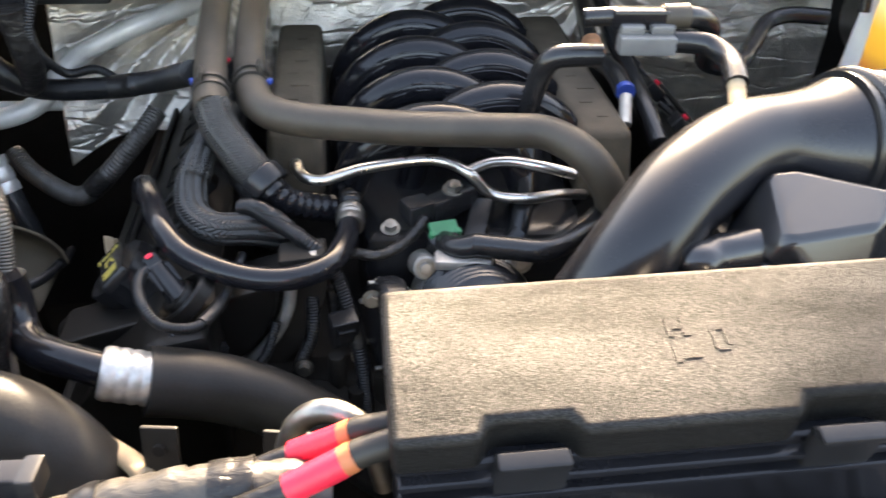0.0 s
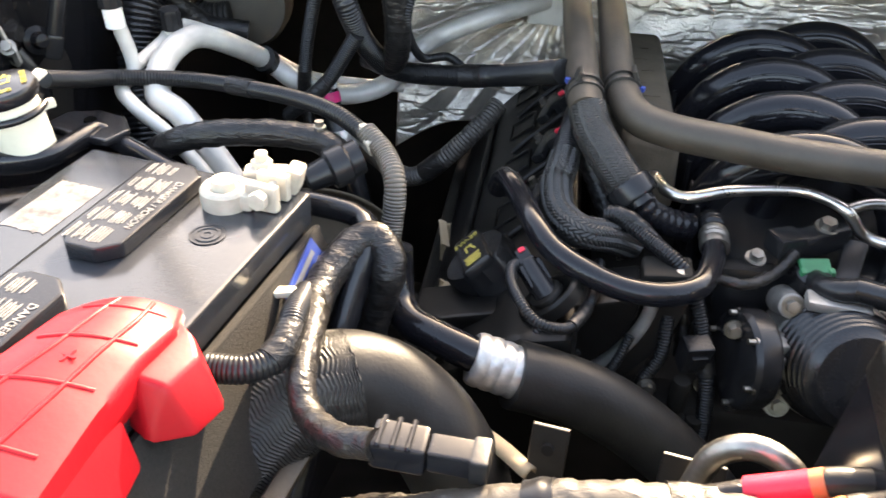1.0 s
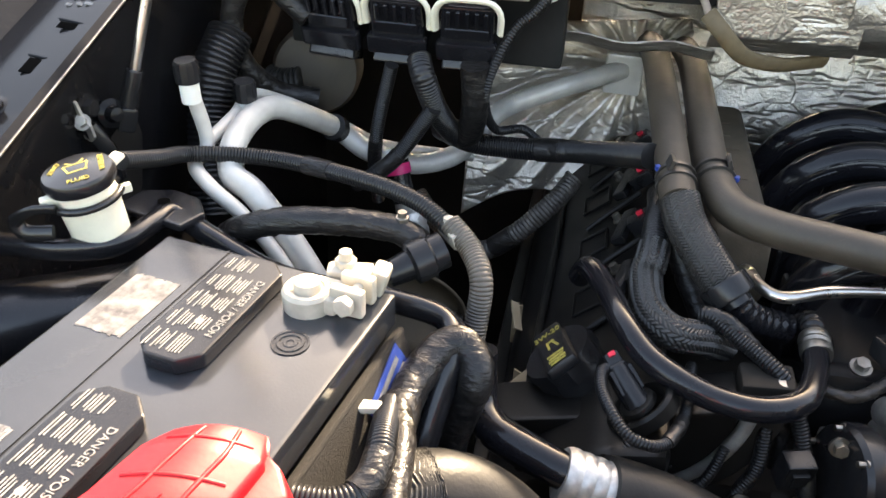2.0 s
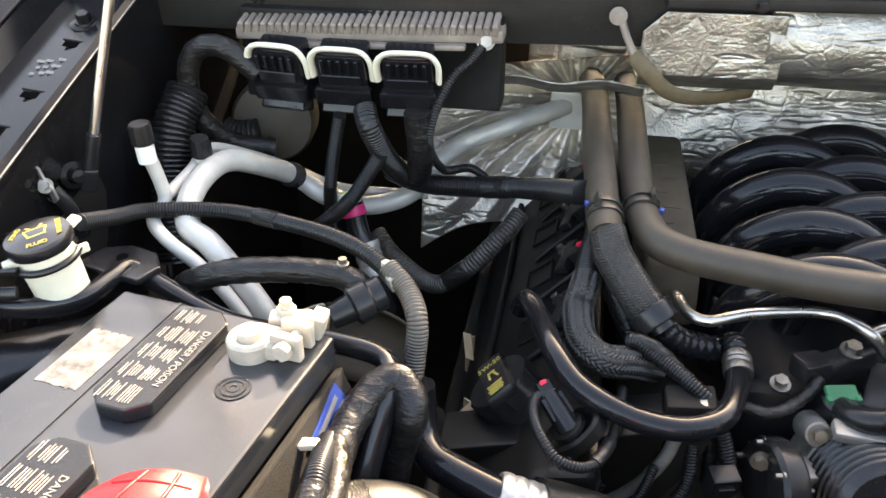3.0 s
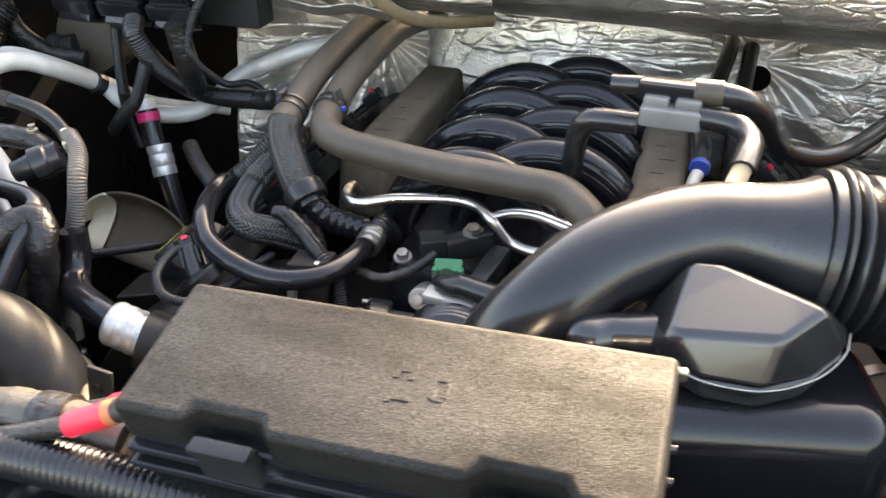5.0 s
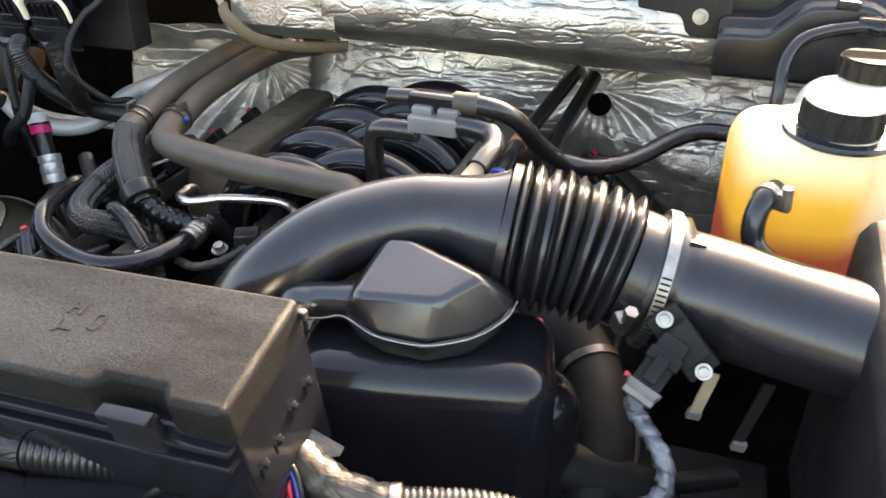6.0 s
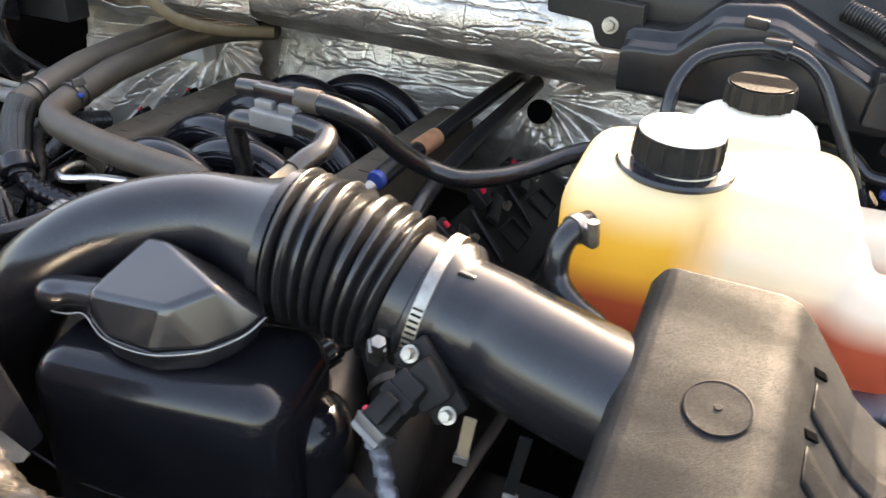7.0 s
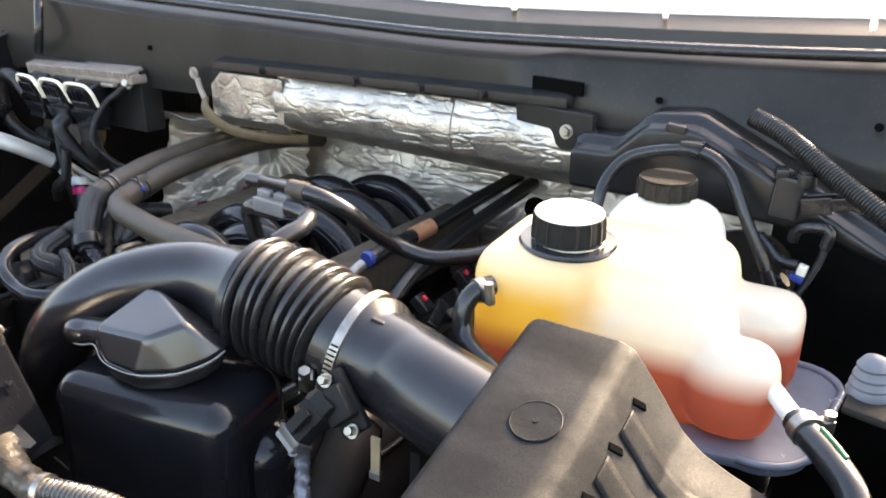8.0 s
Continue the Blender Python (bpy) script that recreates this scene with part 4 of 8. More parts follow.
def intake():
    th = thing("intake_manifold", (0.042, 0.785, 0.860), "glossy black plastic intake manifold with eight arched runners", "manifold")
    bm = bmesh.new()
    box(bm, (0.22, 0.46, 0.09), pose(0.042, 0.805, 0.930), 0.02)
    part("plenum", bm, "black", th)
    for k in range(4):
        for side, y in ((-1, 0.917 - 0.087 * k), (1, 0.962 - 0.087 * k)):
            arc = [(0.118, 0.935), (0.118, 0.985), (0.095, 1.03), (0.05, 1.056), (0.0, 1.052), (-0.04, 1.02), (-0.06, 0.96)]
            pts = [(0.042 + side * a, y - 0.004 * i, z) for i, (a, z) in enumerate(arc)]
            me = tube(pts, 0.02, seg=20, step=0.006, radius=lambda t: 0.0150 + 0.0045 * math.sin(math.pi * min(1, t * 1.1)))
            runner = finish("runner", me, "gloss", th, smooth=60)
            for turn in (0.15, 0.48):
                line = []
                for i, (x, py, z) in enumerate(pts[1:6]):
                    r = 0.0150 + 0.0045 * math.sin(math.pi * min(1, (i + 1) / 6 * 1.1))
                    out = Vector((x - 0.042 - side * 0.03, 0, z - 0.955)).normalized()
                    line.append(Vector((x, py, z)) + (Vector((0, -math.cos(turn), 0)) + out * math.sin(turn)) * (r + 0.0002))
                finish("moulded_ridge", tube(line, 0.0012, seg=6, step=0.006), "gloss", runner, smooth=60)
            bm = bmesh.new()
            box(bm, (0.006, 0.052, 0.05), pose(0.042 + side * 0.124, y, 0.975), 0.003)
            part("runner_flange", bm, "black", th)
    for side, x, y0, y1 in ((-1, -0.126, 0.670, 1.000), (1, 0.180, 0.645, 1.02)):
        bm = bmesh.new()
        box(bm, (0.058, y1 - y0, 0.07), pose(x, (y0 + y1) / 2, 1.000), 0.009, 3, top=0.92)
        rail = part("rail_cover", bm, "foam", th, "tan dust-covered foam cover over the injector rail")
        for i in range(7):
            bm = bmesh.new()
            box(bm, (0.010 + 0.004 * (i % 3), 0.005, 0.0008), pose(x + 0.004 * (-1) ** i, y0 + 0.05 + 0.035 * i, 1.0354), 0)
            part("moulded_mark", bm, "foam", rail, smooth=0)
    return th


def throttle():
    th = thing("throttle_body", (0.032, 0.504, 0.880), "cast alloy throttle body with black ribbed rubber mouth", "throttle")
    ax = Vector((0.03, -0.90, 0.42))
    bm = bmesh.new()
    m = axis_at((0.031, 0.515, 0.934), ax)
    lathe(bm, [(0, -0.05), (0.050, -0.05), (0.054, -0.045), (0.054, 0.0), (0.051, 0.004), (0, 0.004)], m, 36)
    for a in (45, 135, 225, 315):
        q = m @ pose(0.060 * math.cos(radians(a)), 0.060 * math.sin(radians(a)), -0.012)
        cyl(bm, 0.013, 0.011, 0.03, q, 18, 0.002)
    box(bm, (0.035, 0.06, 0.05), m @ pose(-0.07, -0.01, -0.02), 0.006)
    body = part("housing", bm, "cast", th)
    for a in (45, 135, 225, 315):
        bolt(body, m @ Vector((0.060 * math.cos(radians(a)), 0.060 * math.sin(radians(a)), 0.003)), ax, 0.006)
    bm = bmesh.new()
    prof = [(0.0, 0.0)]
    for k in range(7):           # a boot of rolled ribs that narrows towards the duct
        r, h = 0.0525 - 0.0016 * k, 0.0075 * k
        prof += [(r - 0.0035, h), (r, h + 0.0012), (r + 0.0006, h + 0.0034), (r - 0.0008, h + 0.0054), (r - 0.0042, h + 0.0066)]
    lathe(bm, prof + [(0.034, 0.056), (0.0, 0.057)], m, 56)
    part("rubber_mouth", bm, "rubber", th)
    bm = bmesh.new()
    k = axis_at((-0.046, 0.500, 0.937), (-1, -0.25, 0.1))
    lathe(bm, [(0, -0.012), (0.040, -0.012), (0.042, -0.008), (0.042, 0.006), (0.039, 0.010), (0.03, 0.012), (0, 0.012)], k, 36)
    motor = part("actuator_cover", bm, "black", th)
    for a in range(0, 360, 60):
        bolt(motor, k @ Vector((0.037 * math.cos(radians(a)), 0.037 * math.sin(radians(a)), 0.008)), (-1, -0.25, 0.1), 0.0028, "zinc")
    bm = bmesh.new()       # cast webs between actuator and flange
    box(bm, (0.030, 0.026, 0.014), pose(-0.026, 0.508, 0.950, 0, 12, 20), 0.003)
    box(bm, (0.022, 0.016, 0.040), pose(-0.022, 0.500, 0.925, 0, -8, 10), 0.003)
    box(bm, (0.050, 0.020, 0.010), pose(0.020, 0.522, 0.985, 0, 0, -6), 0.003)
    part("cast_web", bm, "cast", th)
    return th


# ---- battery corner ----
BU, BV = Vector((-0.986, 0.164, 0)), Vector((-0.164, -0.986, 0))      # across the battery, and along it to the front
BAT = Matrix(((-BU.x, -BV.x, 0, -0.39), (-BU.y, -BV.y, 0, 0.45), (0, 0, 1, 1.08), (0, 0, 0, 1)))


def B(x, y, z=0.0, *rot):
    """A pose on the battery: x from its engine-side edge to the wing (minus), y to the front (minus), z above its top."""
    return BAT @ pose(x, y, z, *rot)


def battery():
    th = thing("car_battery", B(-0.09, -0.15, -0.19).translation, "black truck battery with two vent covers, dusty top", "battery")
    bm = bmesh.new()
    box(bm, (0.176, 0.296, 0.165), B(-0.09, -0.15, -0.1085), 0.006)
    part("case", bm, "battery", th)
    bm = bmesh.new()
    box(bm, (0.184, 0.304, 0.026), B(-0.09, -0.15, -0.013), 0.003)
    lid = part("lid", bm, "lid", th)
    bm = bmesh.new()
    box(bm, (0.0012, 0.300, 0.0012), B(-0.128, -0.15, 0.0004), 0)
    part("mould_line", bm, "lid", lid, smooth=0)
    for k, y in enumerate((-0.070, -0.216)):
        bm = bmesh.new()
        c = 0.012
        w, h = 0.0225, 0.058
        out = [(-w + c, -h), (w - c, -h), (w, -h + c), (w, h - c), (w - c, h), (-w + c, h), (-w, h - c), (-w, -h + c)]
        prism(bm, out, 0.012, B(-0.0925, y, 0.0), 0.0025)
        cov = part("vent_cover", bm, "battery", th)
        writing("cover_print", "DANGER / POISON", 0.0074, B(-0.0775, y, 0.0122, 0, 0, -90), "print", cov)
        bm = bmesh.new()
        random.seed(5 + k)
        for col in range(5):
            for row in range(13):
                if row in (5, 10) or (col == 4 and row < 3):
                    continue
                ln = random.uniform(0.010, 0.0185)
                box(bm, (0.0009, ln, 0.0006), B(-0.0838 - 0.0021 * row, y - 0.043 + 0.0215 * col, 0.0122), 0)
        part("small_print", bm, "print", cov, smooth=0)
        bm = bmesh.new()
        cyl(bm, 0.0028, 0.0028, 0.0007, B(-0.0905, y - 0.02, 0.0122), 20)
        part("warning_sign_print", bm, "print", cov, smooth=0)
    bm = bmesh.new()
    lathe(bm, [(0, 0), (0.0118, 0), (0.0122, 0.0008), (0.0108, 0.0008), (0.0104, 0.0003), (0.009, 0.0003), (0.0086, 0.0011), (0.0072, 0.0011), (0.0068, 0.0004), (0.0048, 0.0004), (0.0044, 0.0009), (0.0026, 0.0009), (0.002, 0.0003), (0, 0.0003)], B(-0.037, -0.074, 0.0), 36)
    part("indicator_plug", bm, "battery", th)
    bm = bmesh.new()
    random.seed(9)
    for i in range(15):
        box(bm, (0.0021, random.uniform(0.061, 0.064), 0.0006), B(-0.136 - 0.0023 * i, -0.080 + random.uniform(-0.0006, 0.0006), 0.0002), 0)
    part("stamped_print", bm, "faint_print", th, smooth=0)
    bm = bmesh.new()
    for i in range(12):
        box(bm, (0.0020, random.uniform(0.055, 0.058), 0.0006), B(-0.136 - 0.0023 * i, -0.225 + random.uniform(-0.0006, 0.0006), 0.0002), 0)
    part("stamped_print", bm, "faint_print", th, smooth=0)
    # negative clamp
    cl = thing("battery_clamp", B(-0.036, -0.028, 0.0).translation, "white oxidised lead clamp on the negative battery post", "clamp")
    bm = bmesh.new()
    m = B(-0.046, -0.034, 0.0)
    lathe(bm, [(0.0, 0.0), (0.0165, 0.0), (0.0170, 0.012), (0.0150, 0.0145), (0.0115, 0.0145), (0.0105, 0.012), (0.0095, 0.012), (0.0085, 0.0195), (0.004, 0.021), (0, 0.021)], m, 32)
    box(bm, (0.026, 0.026, 0.013), m @ pose(0.010, 0.006, 0.0068), 0.003)
    part("post_ring", bm, "lead", cl)
    bm = bmesh.new()
    for dy in (-0.0085, 0.0085):
        box(bm, (0.024, 0.0075, 0.020), B(-0.0180, -0.024 + dy, 0.0105), 0.002)
    box(bm, (0.012, 0.024, 0.008), B(-0.0250, -0.024, 0.005), 0.002)
    part("clamp_jaw", bm, "lead", cl)
    bm = bmesh.new()
    cyl(bm, 0.0038, 0.0038, 0.034, B(-0.0160, -0.024, 0.013, 90, 0, 0), 14)
    cyl(bm, 0.0070, 0.0070, 0.007, B(-0.0160, -0.042, 0.013, 90, 0, 0), 6, 0.0008)
    part("clamp_bolt", bm, "lead", cl)
    bm = bmesh.new()
    box(bm, (0.032, 0.015, 0.012), B(-0.030, -0.003, 0.010, 0, 0, 20), 0.003)
    cyl(bm, 0.0050, 0.0045, 0.014, B(-0.034, -0.002, 0.020), 16, 0.001)
    cyl(bm, 0.0078, 0.0078, 0.006, B(-0.034, -0.002, 0.0175), 6, 0.0008)
    box(bm, (0.012, 0.018, 0.020), B(-0.010, 0.000, 0.010, 0, 15, 10), 0.003)
    part("clamp_strap", bm, "lead", cl)
    # red terminal cover: ribbed hood that steps down to the engine side
    rc = thing("terminal_cover", B(-0.03, -0.19, 0.0).translation, "bright red plastic cover over the positive battery terminal", "terminal cover")
    left = [(-0.462, 0.282, 1.100), (-0.471, 0.264, 1.102), (-0.480, 0.229, 1.103), (-0.499, 0.193, 1.104), (-0.545, 0.150, 1.104)]
    right = [(-0.421, 0.300, 1.087), (-0.414, 0.276, 1.092), (-0.419, 0.246, 1.094), (-0.423, 0.205, 1.093), (-0.425, 0.150, 1.090)]

    def along(row, v):
        k = min(max(v, 0.0), 0.9999) * (len(row) - 1)
        i = int(k)
        return Vector(row[i]).lerp(Vector(row[i + 1]), k - i)

    def cover(u, v):          # the domed top, with skirts past its edges
        uu, vv = min(max(u, 0), 1), min(max(v, 0), 1)
        p = along(left, vv).lerp(along(right, vv), uu)
        p.z += 0.006 * math.sin(uu * math.pi) - 0.003 * (1 - vv) ** 4
        over = max(0.0, -u, u - 1, -v)
        out = Vector((u - uu, vv - v, 0)) * 0.010
        return p + out - Vector((0, 0, 0.26 * over))
    ob = finish("cover_top", sheet(lambda a, c: cover(-0.08 + 1.16 * a, -0.08 + 1.08 * c), 40, 36), "red", rc, smooth=60)
    thicken(ob, 0.0022)

    def block(name, pts, bevel):
        bm = bmesh.new()
        for p in pts:
            bm.verts.new(p)
        bmesh.ops.convex_hull(bm, input=bm.verts)
        for v in [v for v in bm.verts if not v.link_faces]:
            bm.verts.remove(v)
        es = [e for e in bm.edges if e.is_manifold and e.calc_face_angle(0) > 0.25]
        bmesh.ops.bevel(bm, geom=es, offset=bevel, segments=2, affect="EDGES", profile=0.6, clamp_overlap=True)
        return part(name, bm, "red", rc, smooth=50)
    block("engine_side_flap", [(-0.418, 0.290, 1.086), (-0.421, 0.240, 1.089), (-0.406, 0.281, 1.085), (-0.397, 0.266, 1.083), (-0.404, 0.240, 1.084), (-0.382, 0.261, 1.053), (-0.391, 0.238, 1.052), (-0.412, 0.226, 1.054), (-0.430, 0.285, 1.060), (-0.430, 0.235, 1.060)], 0.003)
    block("front_flap", [(-0.424, 0.225, 1.088), (-0.426, 0.155, 1.087), (-0.410, 0.215, 1.050), (-0.410, 0.155, 1.045), (-0.440, 0.21, 1.05), (-0.440, 0.155, 1.05)], 0.003)
    for v in (0.16, 0.42, 0.66, 0.88):
        finish("cover_rib", tube([cover(u, v) + Vector((0, 0, 0.0008)) for u in np.linspace(0.12, 0.9, 7)], 0.0014, seg=8, step=0.004), "red", rc, smooth=60)
    for u in (0.36, 0.72):
        finish("cover_rib", tube([cover(u, v) + Vector((0, 0, 0.0008)) for v in np.linspace(0.04, 0.96, 9)], 0.0014, seg=8, step=0.004), "red", rc, smooth=60)
    top = frame_of(cover(0.54, 0.54) + Vector((0, 0, 0.0012)), (-0.30, -0.95, 0.0))
    writing("plus_sign", "+", 0.020, top, "red", rc)
    # woven jacket with a blue tag on the engine side, and the tray
    jk = thing("battery_jacket", B(0.012, -0.15, -0.19).translation, "brown-black woven heat jacket round the battery", "jacket")
    lean = 25.0

    def side(x, y, z, *rot):           # a place on the jacket's outer face; z down its slope
        return B(0.005, 0, -0.024, 0, -lean, 0) @ pose(x, y, z, *rot)
    bm = bmesh.new()
    box(bm, (0.010, 0.296, 0.085), side(0.0, -0.152, -0.043), 0.004)
    part("jacket_wall", bm, "fabric", jk)
    bm = bmesh.new()
    box(bm, (0.0075, 0.298, 0.005), side(0.0012, -0.152, -0.0025), 0.002)
    part("jacket_hem", bm, "fabric", jk, "stitched dark hem")
    bm = bmesh.new()
    box(bm, (0.0016, 0.056, 0.020), side(0.0058, -0.046, -0.018, 14, 0, 0), 0.0006)
    tag = part("sewn_tag", bm, "blue", jk, "blue sewn tag with white bars")
    bm = bmesh.new()
    for l, z in ((0.040, 0.004), (0.046, -0.005)):
        box(bm, (0.0008, l, 0.004), side(0.0068, -0.046, -0.018, 14, 0, 0) @ pose(0, 0, z), 0)
    part("tag_print", bm, "print", tag, smooth=0)
    tray = thing("battery_tray", B(-0.09, -0.15, -0.21).translation, "black plastic battery tray with a curled rim", "tray")
    bm = bmesh.new()
    box(bm, (0.25, 0.36, 0.02), B(-0.085, -0.15, -0.205), 0.006)
    box(bm, (0.03, 0.36, 0.05), B(0.03, -0.16, -0.18), 0.008)
    part("tray_floor", bm, "black", tray)
    me = tube([(-0.760, 0.440, 1.068), (-0.688, 0.452, 1.070), (-0.643, 0.457, 1.070), (-0.608, 0.473, 1.070), (-0.597, 0.507, 1.070), (-0.590, 0.530, 1.068), (-0.555, 0.520, 1.058), B(-0.10, 0.026, -0.03).translation, B(-0.01, 0.026, -0.026).translation, B(0.032, 0.022, -0.028).translation,
               B(0.046, 0.0, -0.036).translation, B(0.044, -0.03, -0.066).translation, B(0.042, -0.08, -0.12).translation, B(0.042, -0.14, -0.18).translation], 0.0085, seg=20, flat=1.5)
    finish("tray_rim", me, "duct", tray, smooth=60)
    bm = bmesh.new()
    prism(bm, [(-0.035, -0.03), (0.03, -0.03), (0.034, -0.005), (0.016, 0.012), (-0.012, 0.014), (-0.034, 0.0)], 0.007, pose(-0.592, 0.538, 1.069, 0, 0, -14), 0.0025)
    part("tray_ear", bm, "duct", tray)
    bm = bmesh.new()
    cyl(bm, 0.005, 0.005, 0.0016, pose(-0.598, 0.532, 1.0766), 20)
    part("ear_hole", bm, "void", tray)
    # dusty shelf below the jacket
    bm = bmesh.new()
    box(bm, (0.014, 0.25, 0.012), B(0.056, -0.17, -0.104, 0, 20, 0), 0.004)
    part("tray_ledge", bm, "rubber_dusty", tray)


def steering_reservoir():
    th = thing("fluid_reservoir", (-0.624, 0.478, 1.029), "cream plastic fluid reservoir with a black lettered cap", "reservoir")
    m = axis_at((-0.621, 0.478, 1.080), (-0.12, -0.10, 1)) @ pose(0, 0, 0, 0, 0, 90) @ Matrix.Diagonal((0.72, 0.72, 0.82, 1))
    bm = bmesh.new()
    lathe(bm, [(0, -0.012), (0.028, -0.012), (0.029, 0.0), (0.030, 0.025), (0.032, 0.028), (0.032, 0.034), (0.030, 0.036), (0.030, 0.048), (0, 0.048)], m, 36)
    box(bm, (0.018, 0.010, 0.008), m @ pose(0.034, 0.0, 0.030), 0.002)
    box(bm, (0.020, 0.016, 0.005), m @ pose(0.036, 0.018, 0.052, 0, -12, 28), 0.002)
    box(bm, (0.018, 0.010, 0.008), m @ pose(-0.034, -0.006, 0.044), 0.002)
    part("reservoir_body", bm, "cream", th)
    bm = bmesh.new()
    lathe(bm, [(0, 0.048), (0.034, 0.048), (0.036, 0.052), (0.036, 0.058), (0.034, 0.061), (0.012, 0.064), (0, 0.064)], m, 40)
    cap = part("cap", bm, "duct", th, "domed black cap with yellow lettering")
    for word, a in (("fluid", -95), ("washer", -5), ("only", 150)):
        writing("cap_print", word.upper(), 0.0082, m @ pose(0, 0, 0, 0, 0, a + 90) @ pose(0, -0.024, 0.0627, 4, 0, 0), "yellow", cap)
    bm = bmesh.new()
    for x, y, w, h, a in ((0, -0.009, 0.020, 0.002, 0), (-0.010, -0.002, 0.002, 0.016, 14), (0.010, -0.002, 0.002, 0.016, -14), (0, 0.006, 0.024, 0.002, 0), (-0.006, 0.010, 0.002, 0.008, 40), (0.006, 0.010, 0.002, 0.008, -40)):
        box(bm, (w, h, 0.0006), m @ pose(x, y, 0.0640, 0, 0, a), 0)
    part("cap_marks", bm, "yellow", cap, smooth=0)
    me = tube([m @ Vector((0.034 * math.cos(a), 0.034 * math.sin(a), 0.036)) for a in np.linspace(0.3, 6.0, 14)], 0.003, seg=8)
    finish("strap", me, "rubber", th, smooth=60)
    finish("strap_loop", tube([(-0.634, 0.452, 1.108), (-0.650, 0.447, 1.107), (-0.664, 0.446, 1.098), (-0.660, 0.447, 1.088), (-0.640, 0.451, 1.088)], 0.0030, seg=10, step=0.003, flat=2.0), "rubber", th, "black strap loop", smooth=60)
    # dark body added to close the shaded hollow below the tray rim
    hose("gap_filler", [(-0.815, 0.385, 0.999), (-0.712, 0.415, 1.012), (-0.640, 0.470, 1.004), (-0.580, 0.540, 0.986), (-0.557, 0.575, 0.948)], 0.034, "duct", "smooth black body added to fill the dark gap under the fluid reservoir", "tank", seg=20)


def corner_fittings():
    # bonnet prop and its ball stud
    th = thing("gas_strut", (-0.687, 0.705, 1.099), "black gas strut with a bright rod holding the hood", "strut")
    a, b = Vector((-0.676, 0.624, 1.100)), Vector((-0.630, 0.660, 1.290))
    finish("rod", tube([a, (a + b) / 2, b], 0.0045, seg=14, step=0.05), "chrome", th, smooth=60)
    d = (b - a).normalized()
    bm = bmesh.new()
    cyl(bm, 0.009, 0.0075, 0.05, axis_at(a + d * 0.02, d), 18, 0.002)
    box(bm, (0.020, 0.016, 0.024), axis_at(a, d), 0.004)
    part("end_fitting", bm, "black", th)
    bm = bmesh.new()
    cyl(bm, 0.012, 0.012, 0.16, axis_at(b + d * 0.06, d), 20, 0.002)
    part("cylinder", bm, "black", th)
    def rail(x, y):           # a place on the wing rail's floor
        return Vector((x, y, 1.150 + 0.012 * (x + 0.796) / 0.09 + (y - 0.63) * 0.30))
    tilt = math.degrees(math.atan(0.30))
    for x, y in ((-0.745, 0.545), (-0.742, 0.775), (-0.748, 0.95)):
        wb = thing("wing_bolt", rail(x, y), "black flanged bolt on the wing rail", "bolt", "bolts on the wing rail")
        m = pose(*rail(x, y), tilt, 0, 0)
        bm = bmesh.new()
        lathe(bm, [(0, -0.002), (0.016, -0.002), (0.016, 0.001), (0.011, 0.002), (0.010, 0.004), (0, 0.004)], m, 24)
        cyl(bm, 0.008, 0.0075, 0.009, m @ pose(0, 0, 0.008), 6, 0.001)
        part("bolt_head", bm, "wing", wb)
    for x, y, w, h in ((-0.736, 0.655, 0.022, 0.009), (-0.742, 0.60, 0.012, 0.020), (-0.736, 0.735, 0.020, 0.008), (-0.738, 0.86, 0.020, 0.009)):
        sl = thing("rail_slot", rail(x, y), "small dark slot pressed into the wing rail", "slot", "slots in the wing rail")
        bm = bmesh.new()
        box(bm, (w, h, 0.0016), pose(*rail(x, y), tilt, 6, 0) @ pose(0, 0, 0.0006), 0.0006, 1)
        part("recess", bm, "void", sl)
        bm = bmesh.new()
        box(bm, (w + 0.006, 0.0022, 0.003), pose(*rail(x, y), tilt, 6, 0) @ pose(0, h / 2 + 0.002, 0.001), 0.0008, 1)
        part("pressed_lip", bm, "wing", sl)
    for off in (-0.815, -0.850):
        hose("trim_seam", [rail(-0.796, y) + Vector((off + 0.796, 0, 0.024 + 0.23 * (-0.815 - off))) for y in (0.0, 0.3, 0.6, 0.9, 1.2)], 0.0022, "wing", "black sealer bead along the wing edge", "seam", seg=8, step=0.03)["kind"] = "structure"
    bm = bmesh.new()
    random.seed(3)
    for i in range(9):
        box(bm, (random.uniform(0.004, 0.010), 0.004, 0.0008), pose(*rail(-0.757 + 0.011 * (i % 3) + random.uniform(-0.002, 0.002), 0.690 + 0.010 * (i // 3)), tilt, 6, 0) @ pose(0, 0, 0.0008), 0)
    # thin bright tube drawn as the highlight on the rail's lip
    hose("trim_lip_highlight", [Vector((-0.6865, y, 1.1795 + (y - 0.63) * 0.30)) for y in (0.0, 0.3, 0.6, 0.9, 1.2)], 0.0011, "zinc", "bright line drawn as the highlight along the wing rail's lip", "edge", seg=8, step=0.03)["kind"] = "structure"
    mk = thing("paint_mark", rail(-0.75, 0.70), "smudged pale paint marks on the wing rail", "marks")
    part("mark", bm, "print", mk, smooth=0)
    hb = thing("strut_bracket", (-0.727, 0.725, 1.059), "small black bracket with a bolt on the wing", "bracket")
    bm = bmesh.new()
    prism(bm, [(-0.05, 0.05), (0.02, 0.045), (0.035, 0.0), (0.02, -0.05), (-0.01, -0.07), (-0.05, -0.02)], 0.006, axis_at((-0.700, 0.640, 1.06), (1, 0, 0.0)), 0.002)
    part("plate", bm, "bay", hb)
    bolt(hb, (-0.690, 0.590, 1.122), (1, 0, 0), 0.008, "black")
